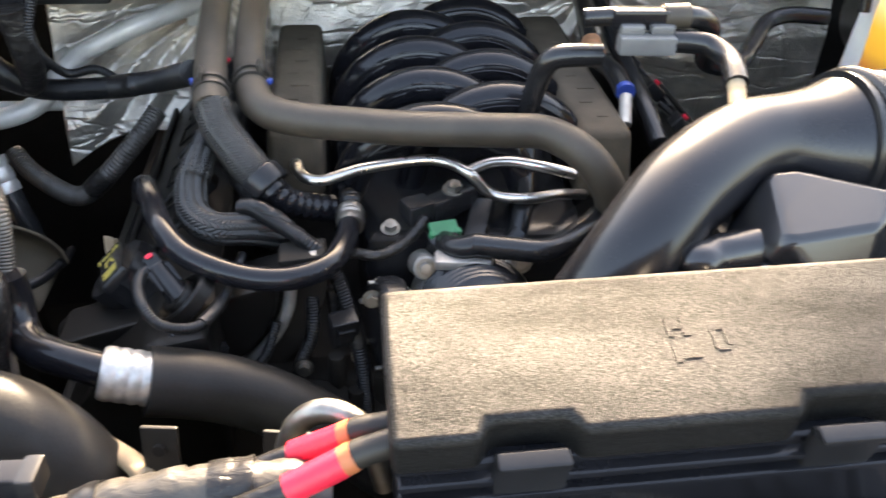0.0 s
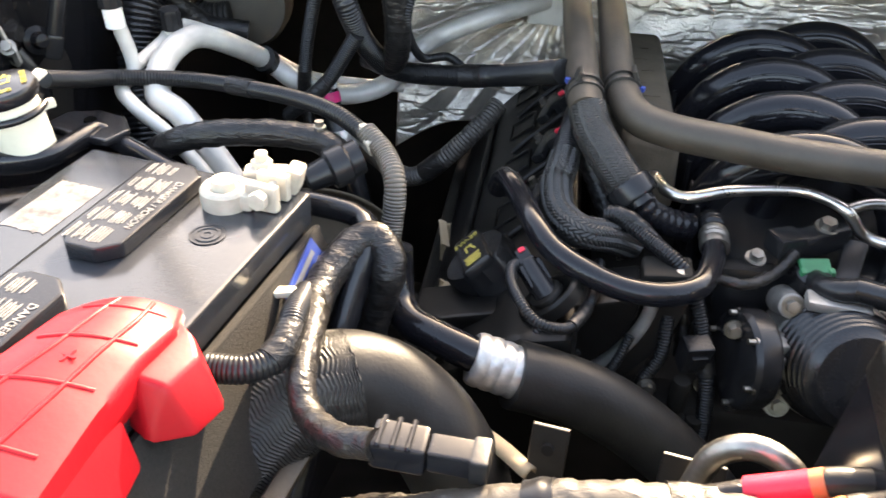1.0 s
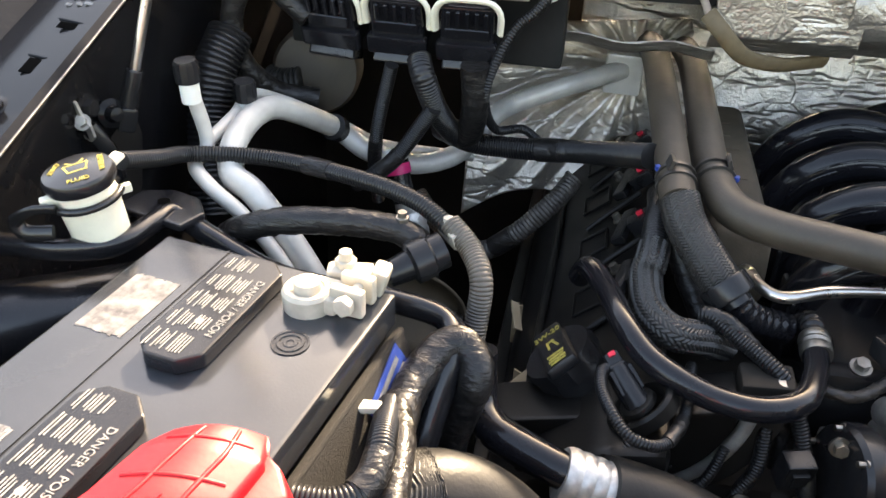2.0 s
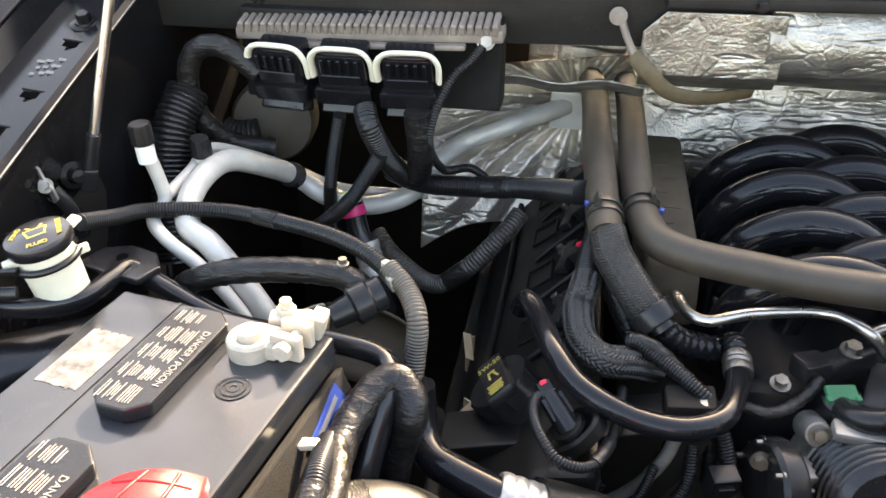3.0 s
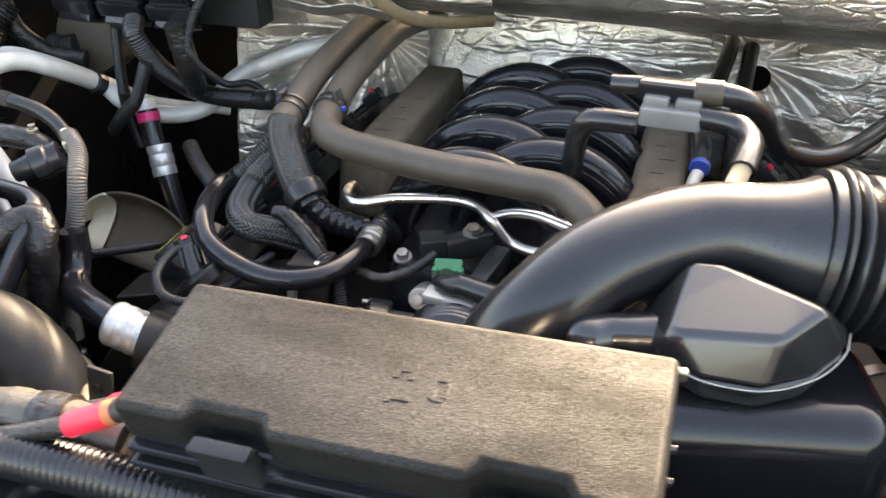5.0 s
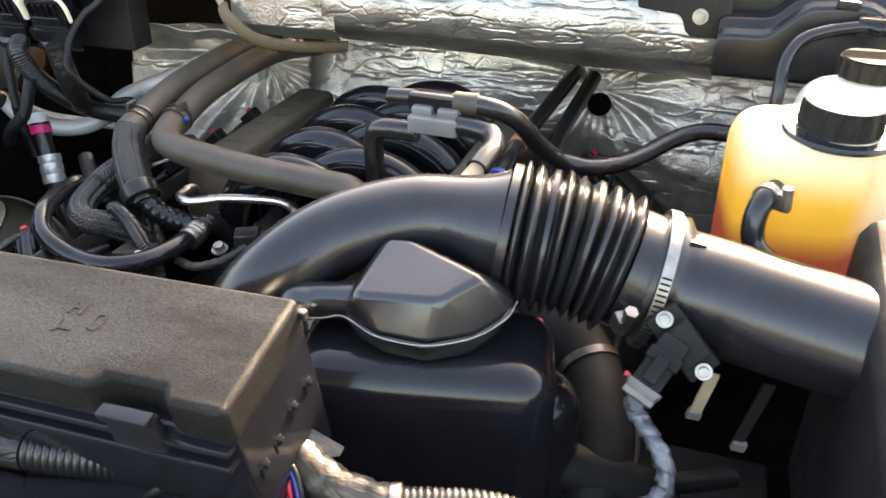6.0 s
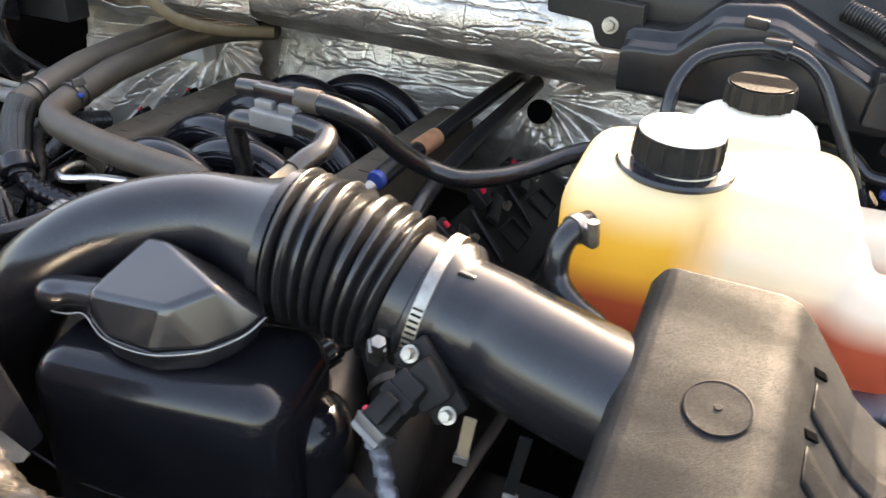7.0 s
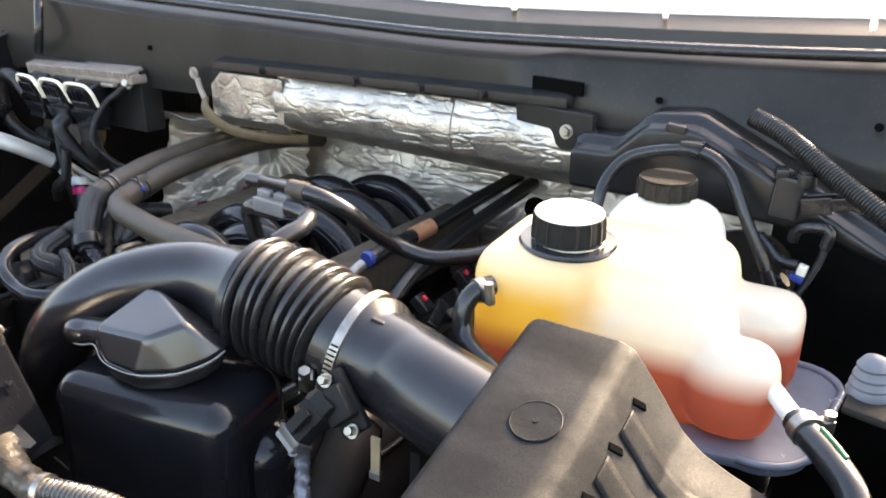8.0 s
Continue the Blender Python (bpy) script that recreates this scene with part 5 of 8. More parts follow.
    lt = thing("hood_latch_bracket", (-0.688, 0.585, 1.080), "stained zinc bracket with a hex bolt on the wing", "bracket")
    bm = bmesh.new()
    prism(bm, [(-0.006, 0.022), (0.004, 0.020), (0.006, 0.008), (0.013, 0.0), (0.013, -0.012), (0.006, -0.018), (-0.006, -0.016), (-0.009, -0.004)], 0.003, frame_of((-0.692, 0.583, 1.112), (0.9, -0.35, 0.0), (0.25, -0.75, 0.6)) @ pose(0, 0, 0, 55, 0, 0), 0.001)
    part("plate", bm, "cast", lt)
    bolt(lt, (-0.688, 0.577, 1.114), (0.3, -0.8, 0.5), 0.0048, "cast")
    finish("leg", tube([(-0.688, 0.585, 1.106), (-0.682, 0.588, 1.094), (-0.677, 0.592, 1.078), (-0.678, 0.598, 1.052)], 0.0075, seg=14, flat=0.6), "black", lt, smooth=60)
    bn = thing("ball_stud", (-0.680, 0.612, 1.110), "black ball stud on the wing for the gas strut", "stud")
    bm = bmesh.new()
    lathe(bm, [(0, -0.008), (0.012, -0.008), (0.013, 0.0), (0.008, 0.002), (0.006, 0.010), (0, 0.011)], axis_at((-0.682, 0.612, 1.108), (0.8, -0.5, 0.2)), 24)
    part("stud", bm, "wing", bn)


def ac_lines():
    th = thing("refrigerant_line", (-0.536, 0.755, 0.988), "dull silver air-conditioning pipes with two service ports", "pipe")
    finish("large_pipe", tube([(-0.490, 0.580, 0.985), (-0.515, 0.585, 1.022), (-0.549, 0.595, 1.058), (-0.573, 0.606, 1.068), (-0.581, 0.634, 1.084), (-0.582, 0.679, 1.089), (-0.577, 0.717, 1.084),
                               (-0.563, 0.747, 1.068), (-0.541, 0.808, 1.026), (-0.510, 0.805, 1.008), (-0.472, 0.815, 0.992), (-0.442, 0.834, 0.987), (-0.413, 0.852, 0.996),
                               (-0.385, 0.881, 1.026), (-0.362, 0.915, 1.035), (-0.307, 0.934, 1.055), (-0.243, 0.987, 1.064)], 0.0115, seg=18), "alu", th, smooth=60)
    finish("small_pipe", tube([(-0.613, 0.624, 1.139), (-0.604, 0.628, 1.084), (-0.606, 0.604, 1.074), (-0.582, 0.579, 1.069), (-0.551, 0.575, 1.045), (-0.515, 0.565, 1.010), (-0.49, 0.56, 0.96)], 0.0065, seg=14), "alu", th, smooth=60)
    finish("branch_pipe", tube([(-0.604, 0.628, 1.084), (-0.600, 0.683, 1.089), (-0.605, 0.730, 1.089), (-0.586, 0.769, 1.069), (-0.545, 0.820, 1.028), (-0.503, 0.845, 0.997), (-0.442, 0.861, 0.987), (-0.403, 0.885, 0.976)], 0.006, seg=14), "alu", th, smooth=60)
    for at, d in (((-0.612, 0.622, 1.144), (-0.03, -0.05, 1)), ((-0.594, 0.695, 1.101), (0, -0.1, 1))):
        bm = bmesh.new()
        m = axis_at(at, d)
        cyl(bm, 0.0085, 0.0085, 0.022, m @ pose(0, 0, -0.010), 18, 0.001)
        port = part("service_port", bm, "white", th)
        bm = bmesh.new()
        lathe(bm, [(0, -0.002), (0.0105, -0.002), (0.0105, 0.014), (0.009, 0.017), (0, 0.017)], m, 24, (12, 0.0012, 0, 0.015))
        part("port_cap", bm, "black", port, "ribbed black cap")
    bm = bmesh.new()
    lathe(bm, [(0, -0.006), (0.0145, -0.006), (0.0145, 0.006), (0, 0.006)], axis_at((-0.542, 0.802, 1.030), (0.02, 0.07, -0.05)), 22)
    part("clip", bm, "black", th)
    bm = bmesh.new()
    box(bm, (0.045, 0.03, 0.05), pose(-0.242, 0.995, 1.059), 0.004)
    part("pass_through_block", bm, "alu", th)
    # dryer stub with pink band below the pipes
    st = thing("pressure_hose", (-0.453, 0.805, 0.907), "black hose with silver crimp and pink paint band", "hose")
    finish("tube", tube([(-0.474, 0.802, 1.002), (-0.464, 0.792, 0.967), (-0.445, 0.777, 0.932), (-0.422, 0.760, 0.866)], 0.013, seg=18), "rubber", st, smooth=60)
    bm = bmesh.new()
    d = Vector((0.3, -0.3, -0.9))
    cyl(bm, 0.0142, 0.0142, 0.014, axis_at((-0.477, 0.802, 1.007), d), 24, 0.001)
    part("white_sleeve", bm, "white", st)
    bm = bmesh.new()
    cyl(bm, 0.0146, 0.0146, 0.012, axis_at((-0.472, 0.799, 0.992), d), 24, 0.001)
    part("paint_band", bm, "pink", st, "bright pink band")
    bm = bmesh.new()
    lathe(bm, [(0, -0.02), (0.0155, -0.02), (0.016, -0.012), (0.0145, -0.008), (0.016, -0.003), (0.016, 0.003), (0.0145, 0.008), (0.016, 0.012), (0.0155, 0.02), (0, 0.02)], axis_at((-0.450, 0.781, 0.942), d), 24)
    part("crimp", bm, "crimp", st)


def control_module():
    th = thing("engine_control_module", (-0.456, 0.834, 1.122), "finned metal engine computer with three black connectors", "control module")
    bm = bmesh.new()
    box(bm, (0.285, 0.04, 0.10), pose(-0.453, 0.847, 1.162), 0.004)
    part("housing", bm, "shroud", th)
    bm = bmesh.new()
    box(bm, (0.285, 0.030, 0.014), pose(-0.451, 0.824, 1.194, 0, -2.2, 0), 0.003)
    box(bm, (0.18, 0.012, 0.006), pose(-0.436, 0.806, 1.185, 0, -2.2, 0), 0.002)
    top = part("heat_sink", bm, "sink", th)
    for i in range(33):
        bm = bmesh.new()
        box(bm, (0.0066, 0.032, 0.012), pose(-0.586 + 0.0084 * i, 0.822, 1.1985 + 0.00032 * i, 12, 0, 0), 0.0016, 1)
        part("fin", bm, "sink", top)
    for i, (x, lean) in enumerate(((-0.536, -6), (-0.470, 0), (-0.402, 4))):
        con = thing("wiring_connector", (x, 0.82, 1.10), "black plug-in connector with a white lever", "connector", "computer connectors")
        m = pose(x, 0.795, 1.160, 18, 0, lean)
        bm = bmesh.new()
        box(bm, (0.054, 0.036, 0.058), m, 0.004, top=0.95)
        box(bm, (0.060, 0.012, 0.020), m @ pose(0, -0.018, -0.018), 0.003)
        part("connector_body", bm, "gloss", con)
        bm = bmesh.new()
        box(bm, (0.050, 0.030, 0.022), m @ pose(0, -0.010, -0.034, -35, 0, 0), 0.003, top=0.9)
        part("cable_cover", bm, "gloss", con)
        bm = bmesh.new()
        for k in range(5):
            box(bm, (0.004, 0.004, 0.018), m @ pose(-0.018 + 0.009 * k, -0.020, 0.018), 0.001, 1)
        box(bm, (0.042, 0.003, 0.012), m @ pose(0, -0.0195, 0.002), 0.001, 1)
        part("ribs", bm, "gloss", con)
        finish("lever", tube([m @ Vector(p) for p in ((-0.031, -0.012, 0.0), (-0.031, -0.014, 0.022), (-0.022, -0.014, 0.034), (0.0, -0.014, 0.036), (0.022, -0.014, 0.034), (0.031, -0.014, 0.022), (0.031, -0.012, 0.0))], 0.0046, seg=10, flat=0.6), "cream", con, "white lever", smooth=60)
    # round blower housing behind
    bh = thing("vacuum_reservoir", (-0.596, 0.874, 1.002), "round matt black vacuum can on the firewall", "reservoir")
    bm = bmesh.new()
    lathe(bm, [(0, -0.03), (0.047, -0.03), (0.049, -0.02), (0.049, 0.02), (0.045, 0.028), (0.016, 0.031), (0, 0.031)], axis_at((-0.583, 0.874, 1.069), (0.2, -1, 0.15)), 40)
    part("can", bm, "rubber_dusty", bh)
    finish("outlet", tube([(-0.630, 0.840, 1.062), (-0.612, 0.836, 1.060), (-0.590, 0.838, 1.064)], 0.016, seg=20, ridge=(0.006, 0.0014)), "rubber_matt", bh, "ribbed black outlet", smooth=60)


def wiring_left():
    hose("wiring_loom", [(-0.446, 0.773, 1.129), (-0.436, 0.755, 1.114), (-0.422, 0.779, 1.066), (-0.401, 0.820, 1.026), (-0.347, 0.828, 1.020), (-0.283, 0.806, 1.035), (-0.216, 0.701, 1.088)], 0.0115, "loom", "thick black corrugated wiring loom to the engine", "wiring", ridge=(0.0030, 0.0007))
    hose("wiring_loom", [(-0.426, 0.755, 1.086), (-0.462, 0.767, 1.027), (-0.482, 0.761, 1.007), (-0.512, 0.777, 0.978)], 0.0075, "loom", "black corrugated branch loom beside the pipes", "wiring", ridge=(0.0028, 0.0006))
    hose("wiring_loom", [(-0.473, 0.773, 1.119), (-0.489, 0.784, 1.053), (-0.497, 0.795, 0.997), (-0.495, 0.805, 0.947)], 0.0065, "loom", "black corrugated loom running down the firewall", "wiring", ridge=(0.0028, 0.0006))
    hose("wiring_loom", [(-0.391, 0.773, 1.128), (-0.389, 0.782, 1.079), (-0.401, 0.808, 1.038), (-0.432, 0.823, 1.038)], 0.014, "tape", "taped loom under the third connector", "wiring", tape=(0.013, 0.0008))
    hose("wiring_loom", [(-0.561, 0.783, 1.155), (-0.597, 0.783, 1.181), (-0.628, 0.783, 1.176), (-0.642, 0.783, 1.141), (-0.634, 0.787, 1.097), (-0.606, 0.806, 1.063), (-0.565, 0.818, 1.055)], 0.0115, "tape", "taped loom looping from the first connector", "wiring", tape=(0.015, 0.0008))
    hose("corrugated_hose", [(-0.644, 0.783, 1.131), (-0.651, 0.749, 1.095), (-0.650, 0.725, 1.039), (-0.639, 0.695, 0.969)], 0.022, "rubber", "black ribbed rubber hose beside the wing", "hose", ridge=(0.0055, 0.0016))
    hose("cable", [(-0.644, 0.783, 1.151), (-0.670, 0.757, 1.097), (-0.670, 0.735, 1.009), (-0.660, 0.705, 0.939)], 0.0035, "loom", "thin black cable along the wing", "wiring")
    hose("cable", [(-0.571, 0.823, 1.221), (-0.545, 0.813, 1.255), (-0.551, 0.823, 1.290), (-0.571, 0.843, 1.331)], 0.0075, "rubber", "black cable rising over the computer", "wiring")
    hose("wiring_loom", [(-0.620, 0.518, 1.116), (-0.613, 0.561, 1.099), (-0.603, 0.597, 1.087), (-0.537, 0.615, 1.083), (-0.448, 0.580, 1.093), (-0.398, 0.555, 1.094), (-0.367, 0.537, 1.085)], 0.0068, "loom", "black corrugated loom over the battery's edge", "wiring", ridge=(0.0028, 0.0006))
    hose("battery_cable", [(-0.368, 0.539, 1.088), (-0.349, 0.524, 1.077), (-0.337, 0.503, 1.065), (-0.337, 0.492, 1.035), (-0.340, 0.474, 0.995), (-0.349, 0.467, 0.955), (-0.350, 0.462, 0.905)], 0.0085, "loom_dusty_lit", "dusty battery cable in a split loom, paler as if sunlit", "wiring", ridge=(0.0028, 0.0006))
    hose("battery_cable", [(-0.572, 0.545, 1.020), (-0.550, 0.540, 1.048), (-0.527, 0.528, 1.066), (-0.503, 0.526, 1.076), (-0.465, 0.526, 1.083), (-0.430, 0.530, 1.083), (-0.403, 0.532, 1.079), (-0.380, 0.530, 1.066)], 0.0108, "tape", "taped black battery cable behind the clamp", "wiring", tape=(0.018, 0.0009))
    hose("battery_cable", [(-0.366, 0.352, 1.035), (-0.368, 0.380, 1.036), (-0.366, 0.408, 1.040), (-0.358, 0.432, 1.046), (-0.346, 0.446, 1.050), (-0.333, 0.444, 1.045), (-0.327, 0.432, 1.033), (-0.334, 0.433, 1.005), (-0.341, 0.430, 0.975), (-0.345, 0.427, 0.935)], 0.0125, "tape", "thick taped loom arching beside the battery", "wiring", tape=(0.018, 0.0010))
    hose("battery_cable", [(-0.373, 0.395, 1.038), (-0.358, 0.345, 1.050), (-0.351, 0.296, 1.050), (-0.341, 0.272, 1.045), (-0.318, 0.248, 1.055), (-0.295, 0.239, 1.064)], 0.0085, "tape", "black taped cable curving to a connector", "wiring", tape=(0.016, 0.0008))
    hose("battery_cable", [(-0.375, 0.385, 1.040), (-0.368, 0.340, 1.058), (-0.365, 0.319, 1.060), (-0.369, 0.301, 1.056), (-0.382, 0.289, 1.056), (-0.404, 0.286, 1.056)], 0.0085, "loom", "black loom running under the red cover", "wiring", ridge=(0.0028, 0.0006))
    hose("wiring_loom", [(-0.462, 0.864, 0.927), (-0.434, 0.838, 0.911), (-0.379, 0.794, 0.906), (-0.341, 0.783, 0.935), (-0.301, 0.799, 0.975), (-0.282, 0.823, 0.994)], 0.0105, "loom_dusty_lit", "grey dusty split loom drooping behind the engine, paler for its gleam", "wiring", ridge=(0.0042, 0.0009))
    hose("wiring_loom", [(-0.392, 0.555, 0.940), (-0.372, 0.620, 0.915), (-0.385, 0.720, 0.868), (-0.406, 0.808, 0.825)], 0.0042, "loom", "thin black loom crossing over the splash liner", "wiring", ridge=(0.0027, 0.0006))
    # plug beside the clamp
    th = thing("wiring_connector", (-0.376, 0.525, 1.066), "black round connector with a metal stud by the battery clamp", "connector")
    ax = Vector((0.75, 0.55, 0.25))
    bm = bmesh.new()
    lathe(bm, [(0, -0.03), (0.010, -0.03), (0.012, -0.012), (0.0165, -0.010), (0.0165, 0.004), (0.0145, 0.006), (0.0145, 0.016), (0, 0.016)], axis_at((-0.383, 0.517, 1.068), ax), 26)
    part("connector_body", bm, "black", th)
    bm = bmesh.new()
    box(bm, (0.03, 0.014, 0.006), axis_at((-0.369, 0.537, 1.080), ax), 0.002)
    cyl(bm, 0.005, 0.004, 0.012, pose(-0.369, 0.537, 1.088), 14)
    part("eyelet", bm, "lead", th)
    bm = bmesh.new()
    cyl(bm, 0.006, 0.006, 0.012, axis_at((-0.404, 0.533, 1.086), (0, 0, 1)), 6, 0.001)
    cyl(bm, 0.0035, 0.0035, 0.012, axis_at((-0.404, 0.533, 1.090), (0, 0, 1)), 12)
    part("stud_nut", bm, "zinc", th)
    # folded liner low between battery and engine; sun and shade are in its colours
    sb = thing("splash_liner", (-0.49, 0.78, 0.42), "splash liner folded low beside the engine, coloured cream as sunlit and brown as shaded", "liner")
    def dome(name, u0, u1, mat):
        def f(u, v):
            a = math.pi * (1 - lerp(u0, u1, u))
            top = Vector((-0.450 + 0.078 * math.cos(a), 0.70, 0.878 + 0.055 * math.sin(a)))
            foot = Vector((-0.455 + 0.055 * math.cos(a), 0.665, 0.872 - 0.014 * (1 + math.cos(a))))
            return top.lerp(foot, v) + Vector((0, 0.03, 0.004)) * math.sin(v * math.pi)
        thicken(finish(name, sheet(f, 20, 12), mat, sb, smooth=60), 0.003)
    dome("sunlit_fold", 0.0, 0.36, "liner_lit")
    dome("shaded_fold", 0.375, 1.0, "liner_shaded")
    bm = bmesh.new()
    box(bm, (0.05, 0.08, 0.40), pose(-0.505, 0.835, 0.607), 0.01)
    part("stay", bm, "shade", sb)
    for at, rot, size in (((-0.319, 0.677, 0.910), (20, 30, 25), (0.010, 0.034)), ((-0.305, 0.573, 0.910), (30, 25, -35), (0.014, 0.040))):
        tb = thing("heat_shield_tab", (at[0], at[1], at[2] - 0.02), "small tan bent metal tab beside the valve cover", "tab", "bent tabs beside the valve cover")
        bm = bmesh.new()
        box(bm, (size[0], size[1], 0.002), pose(*at, *rot), 0.0006)
        box(bm, (size[0], 0.002, 0.05), pose(at[0], at[1] + size[1] * 0.4, at[2] - 0.022, 0, 0, rot[2]), 0.0006)
        part("tab", bm, "tan", tb)
    pg = thing("loom_peg", (-0.387, 0.371, 1.045), "cream flat plastic peg on the loom", "peg")
    bm = bmesh.new()
    prism(bm, [(-0.012, -0.004), (0.006, -0.005), (0.012, 0.0), (0.006, 0.005), (-0.012, 0.004)], 0.005, frame_of((-0.388, 0.371, 1.047), (-0.95, 0.1, -0.25)), 0.0015)
    part("peg_tab", bm, "cream", pg)
    cc = thing("loom_clip", (-0.355, 0.440, 0.975), "small cream plastic clip on the taped loom", "clip")
    bm = bmesh.new()
    box(bm, (0.012, 0.008, 0.020), pose(-0.355, 0.440, 0.986, 10, 15, 20), 0.0015)
    box(bm, (0.006, 0.012, 0.006), pose(-0.361, 0.440, 0.990, 10, 15, 20), 0.001)
    part("clip_body", bm, "cream", cc)
    sc = thing("wiring_connector", (-0.267, 0.240, 1.054), "black two-way connector on the radiator support", "connector")
    m = frame_of((-0.269, 0.243, 1.060), (0.97, -0.05, 0.0))
    bm = bmesh.new()
    box(bm, (0.024, 0.016, 0.014), m @ pose(0.013, 0, 0), 0.002)
    part("plug", bm, "gloss", sc)
    bm = bmesh.new()
    box(bm, (0.010, 0.020, 0.016), m @ pose(0.028, 0, 0), 0.002)
    part("seal_cap", bm, "rubber", sc)
    for k in range(3):
        bm = bmesh.new()
        box(bm, (0.003, 0.022, 0.004), m @ pose(-0.024 + 0.008 * k, 0, 0.009), 0.001, 1)
        part("grip_rib", bm, "gloss", sc)
    bm = bmesh.new()
    box(bm, (0.030, 0.021, 0.018), m @ pose(-0.014, 0, 0), 0.003)
    part("connector_body", bm, "gloss", sc)


# ---- hoses over the engine ----
def clamp_ring(parent, at, axis, r, mat="zinc", width=0.010, screw=True, name="hose_clamp"):
    bm = bmesh.new()
    m = axis_at(at, axis)
    lathe(bm, [(r - 0.002, -width / 2), (r + 0.0012, -width / 2), (r + 0.0012, width / 2), (r - 0.002, width / 2)], m, 36)
    if screw:
        box(bm, (0.012, 0.016, width), m @ pose(r + 0.004, 0, 0), 0.002)
        cyl(bm, 0.0045, 0.0045, 0.018, m @ pose(r + 0.006, 0.004, 0, 90, 0, 0), 8)
    return part(name, bm, mat, parent)


def engine_hoses():
    th = thing("heater_hose", (-0.195, 0.685, 1.003), "tan dusty rubber heater hose with a braided lower end", "hose")
    finish("hose", tube([(-0.223, 1.165, 1.053), (-0.212, 0.955, 1.098), (-0.204, 0.771, 1.098), (-0.197, 0.677, 1.085), (-0.193, 0.639, 1.078)], 0.0155, seg=20), "rubber_dusty", th, smooth=60)
    finish("braid_sleeve", tube([(-0.193, 0.645, 1.079), (-0.185, 0.627, 1.065), (-0.167, 0.605, 1.048), (-0.152, 0.591, 1.034)], 0.0168, seg=160, step=0.0005, weave=(20, 0.0026, 0.0006, 1.1)), "braid", th, smooth=60)
    bm = bmesh.new()
    lathe(bm, [(0, -0.009), (0.0195, -0.009), (0.0208, -0.007), (0.0208, 0.006), (0.0195, 0.008), (0.0135, 0.009), (0.0135, 0.014), (0, 0.014)], axis_at((-0.148, 0.589, 1.031), (0.5, -0.35, -0.45)), 34)
    part("collar", bm, "black", th)
    finish("elbow", tube([(-0.143, 0.589, 1.026), (-0.131, 0.589, 1.012), (-0.115, 0.595, 1.002), (-0.092, 0.603, 0.993)], 0.0125, seg=20, ridge=(0.009, 0.0008)), "gloss", th, smooth=60)
    for k in (0.0, 0.011):
        clamp_ring(th, (-0.196 + 0.1 * k, 0.672 - k, 1.0842 - 0.2 * k), (0.02, -0.2, -0.04), 0.0162, "dark_steel", 0.0035, False)
    bm = bmesh.new()
    box(bm, (0.004, 0.016, 0.010), pose(-0.203, 0.666, 1.101, 0, 20, 5), 0.001)
    part("clamp_ear", bm, "dark_steel", th)
    bm = bmesh.new()
    box(bm, (0.0045, 0.006, 0.005), pose(-0.212, 0.673, 1.091, 0, 0, 20), 0.001)
    part("blue_tab", bm, "blue", th, "blue clamp tab")
    th = thing("heater_hose", (-0.050, 0.615, 1.041), "tan dusty rubber heater hose bending across the engine", "hose")
    finish("hose", tube([(-0.174, 1.165, 1.053), (-0.171, 0.955, 1.093), (-0.168, 0.787, 1.093), (-0.163, 0.705, 1.082), (-0.152, 0.653, 1.075), (-0.123, 0.630, 1.072), (-0.068, 0.616, 1.071), (-0.019, 0.607, 1.070),
                         (0.068, 0.599, 1.069), (0.102, 0.591, 1.069), (0.131, 0.567, 1.059), (0.153, 0.558, 1.029), (0.173, 0.575, 0.969)], 0.0155, seg=20), "rubber_dusty", th, smooth=60)
    for k in (0.0, 0.012):
        clamp_ring(th, (-0.162 + 0.1 * k, 0.696 - k, 1.0812 - 0.1 * k), (0.02, -0.2, -0.03), 0.0163, "dark_steel", 0.0035, False)
    bm = bmesh.new()
    box(bm, (0.004, 0.017, 0.010), pose(-0.152, 0.690, 1.097, 0, -20, 0), 0.001)
    part("clamp_ear", bm, "dark_steel", th)
    bm = bmesh.new()
    box(bm, (0.0045, 0.006, 0.005), pose(-0.144, 0.683, 1.085, 0, 0, -20), 0.001)
    part("blue_tab", bm, "blue", th, "blue clamp tab")
    pc = thing("breather_hose", (-0.154, 0.504, 0.962), "glossy black breather hose sagging to a crimped fitting", "hose")
    finish("hose", tube([(-0.265, 0.635, 0.994), (-0.258, 0.622, 1.014), (-0.243, 0.577, 1.024), (-0.229, 0.534, 1.025), (-0.211, 0.507, 1.018), (-0.186, 0.492, 1.011), (-0.157, 0.488, 1.002), (-0.124, 0.487, 1.000),
                         (-0.095, 0.503, 1.000), (-0.080, 0.538, 1.000), (-0.076, 0.566, 1.001)], 0.0100, seg=18), "gloss", pc, smooth=60)
    bm = bmesh.new()
    lathe(bm, [(0, -0.012), (0.012, -0.012), (0.0128, -0.006), (0.0118, -0.003), (0.0128, 0.0), (0.0118, 0.003), (0.0128, 0.006), (0.0118, 0.010), (0, 0.010)], axis_at((-0.075, 0.573, 1.001), (0.02, 0.9, 0.1)), 28)
    part("crimp", bm, "zinc", pc)
    finish("fitting", tube([(-0.074, 0.580, 1.001), (-0.074, 0.605, 1.001), (-0.076, 0.635, 0.971)], 0.0095, seg=14, ridge=(0.006, 0.0012)), "black", pc, smooth=60)
    be = thing("braided_hose", (-0.195, 0.565, 0.963), "short black hose elbow in braided sleeve", "hose")
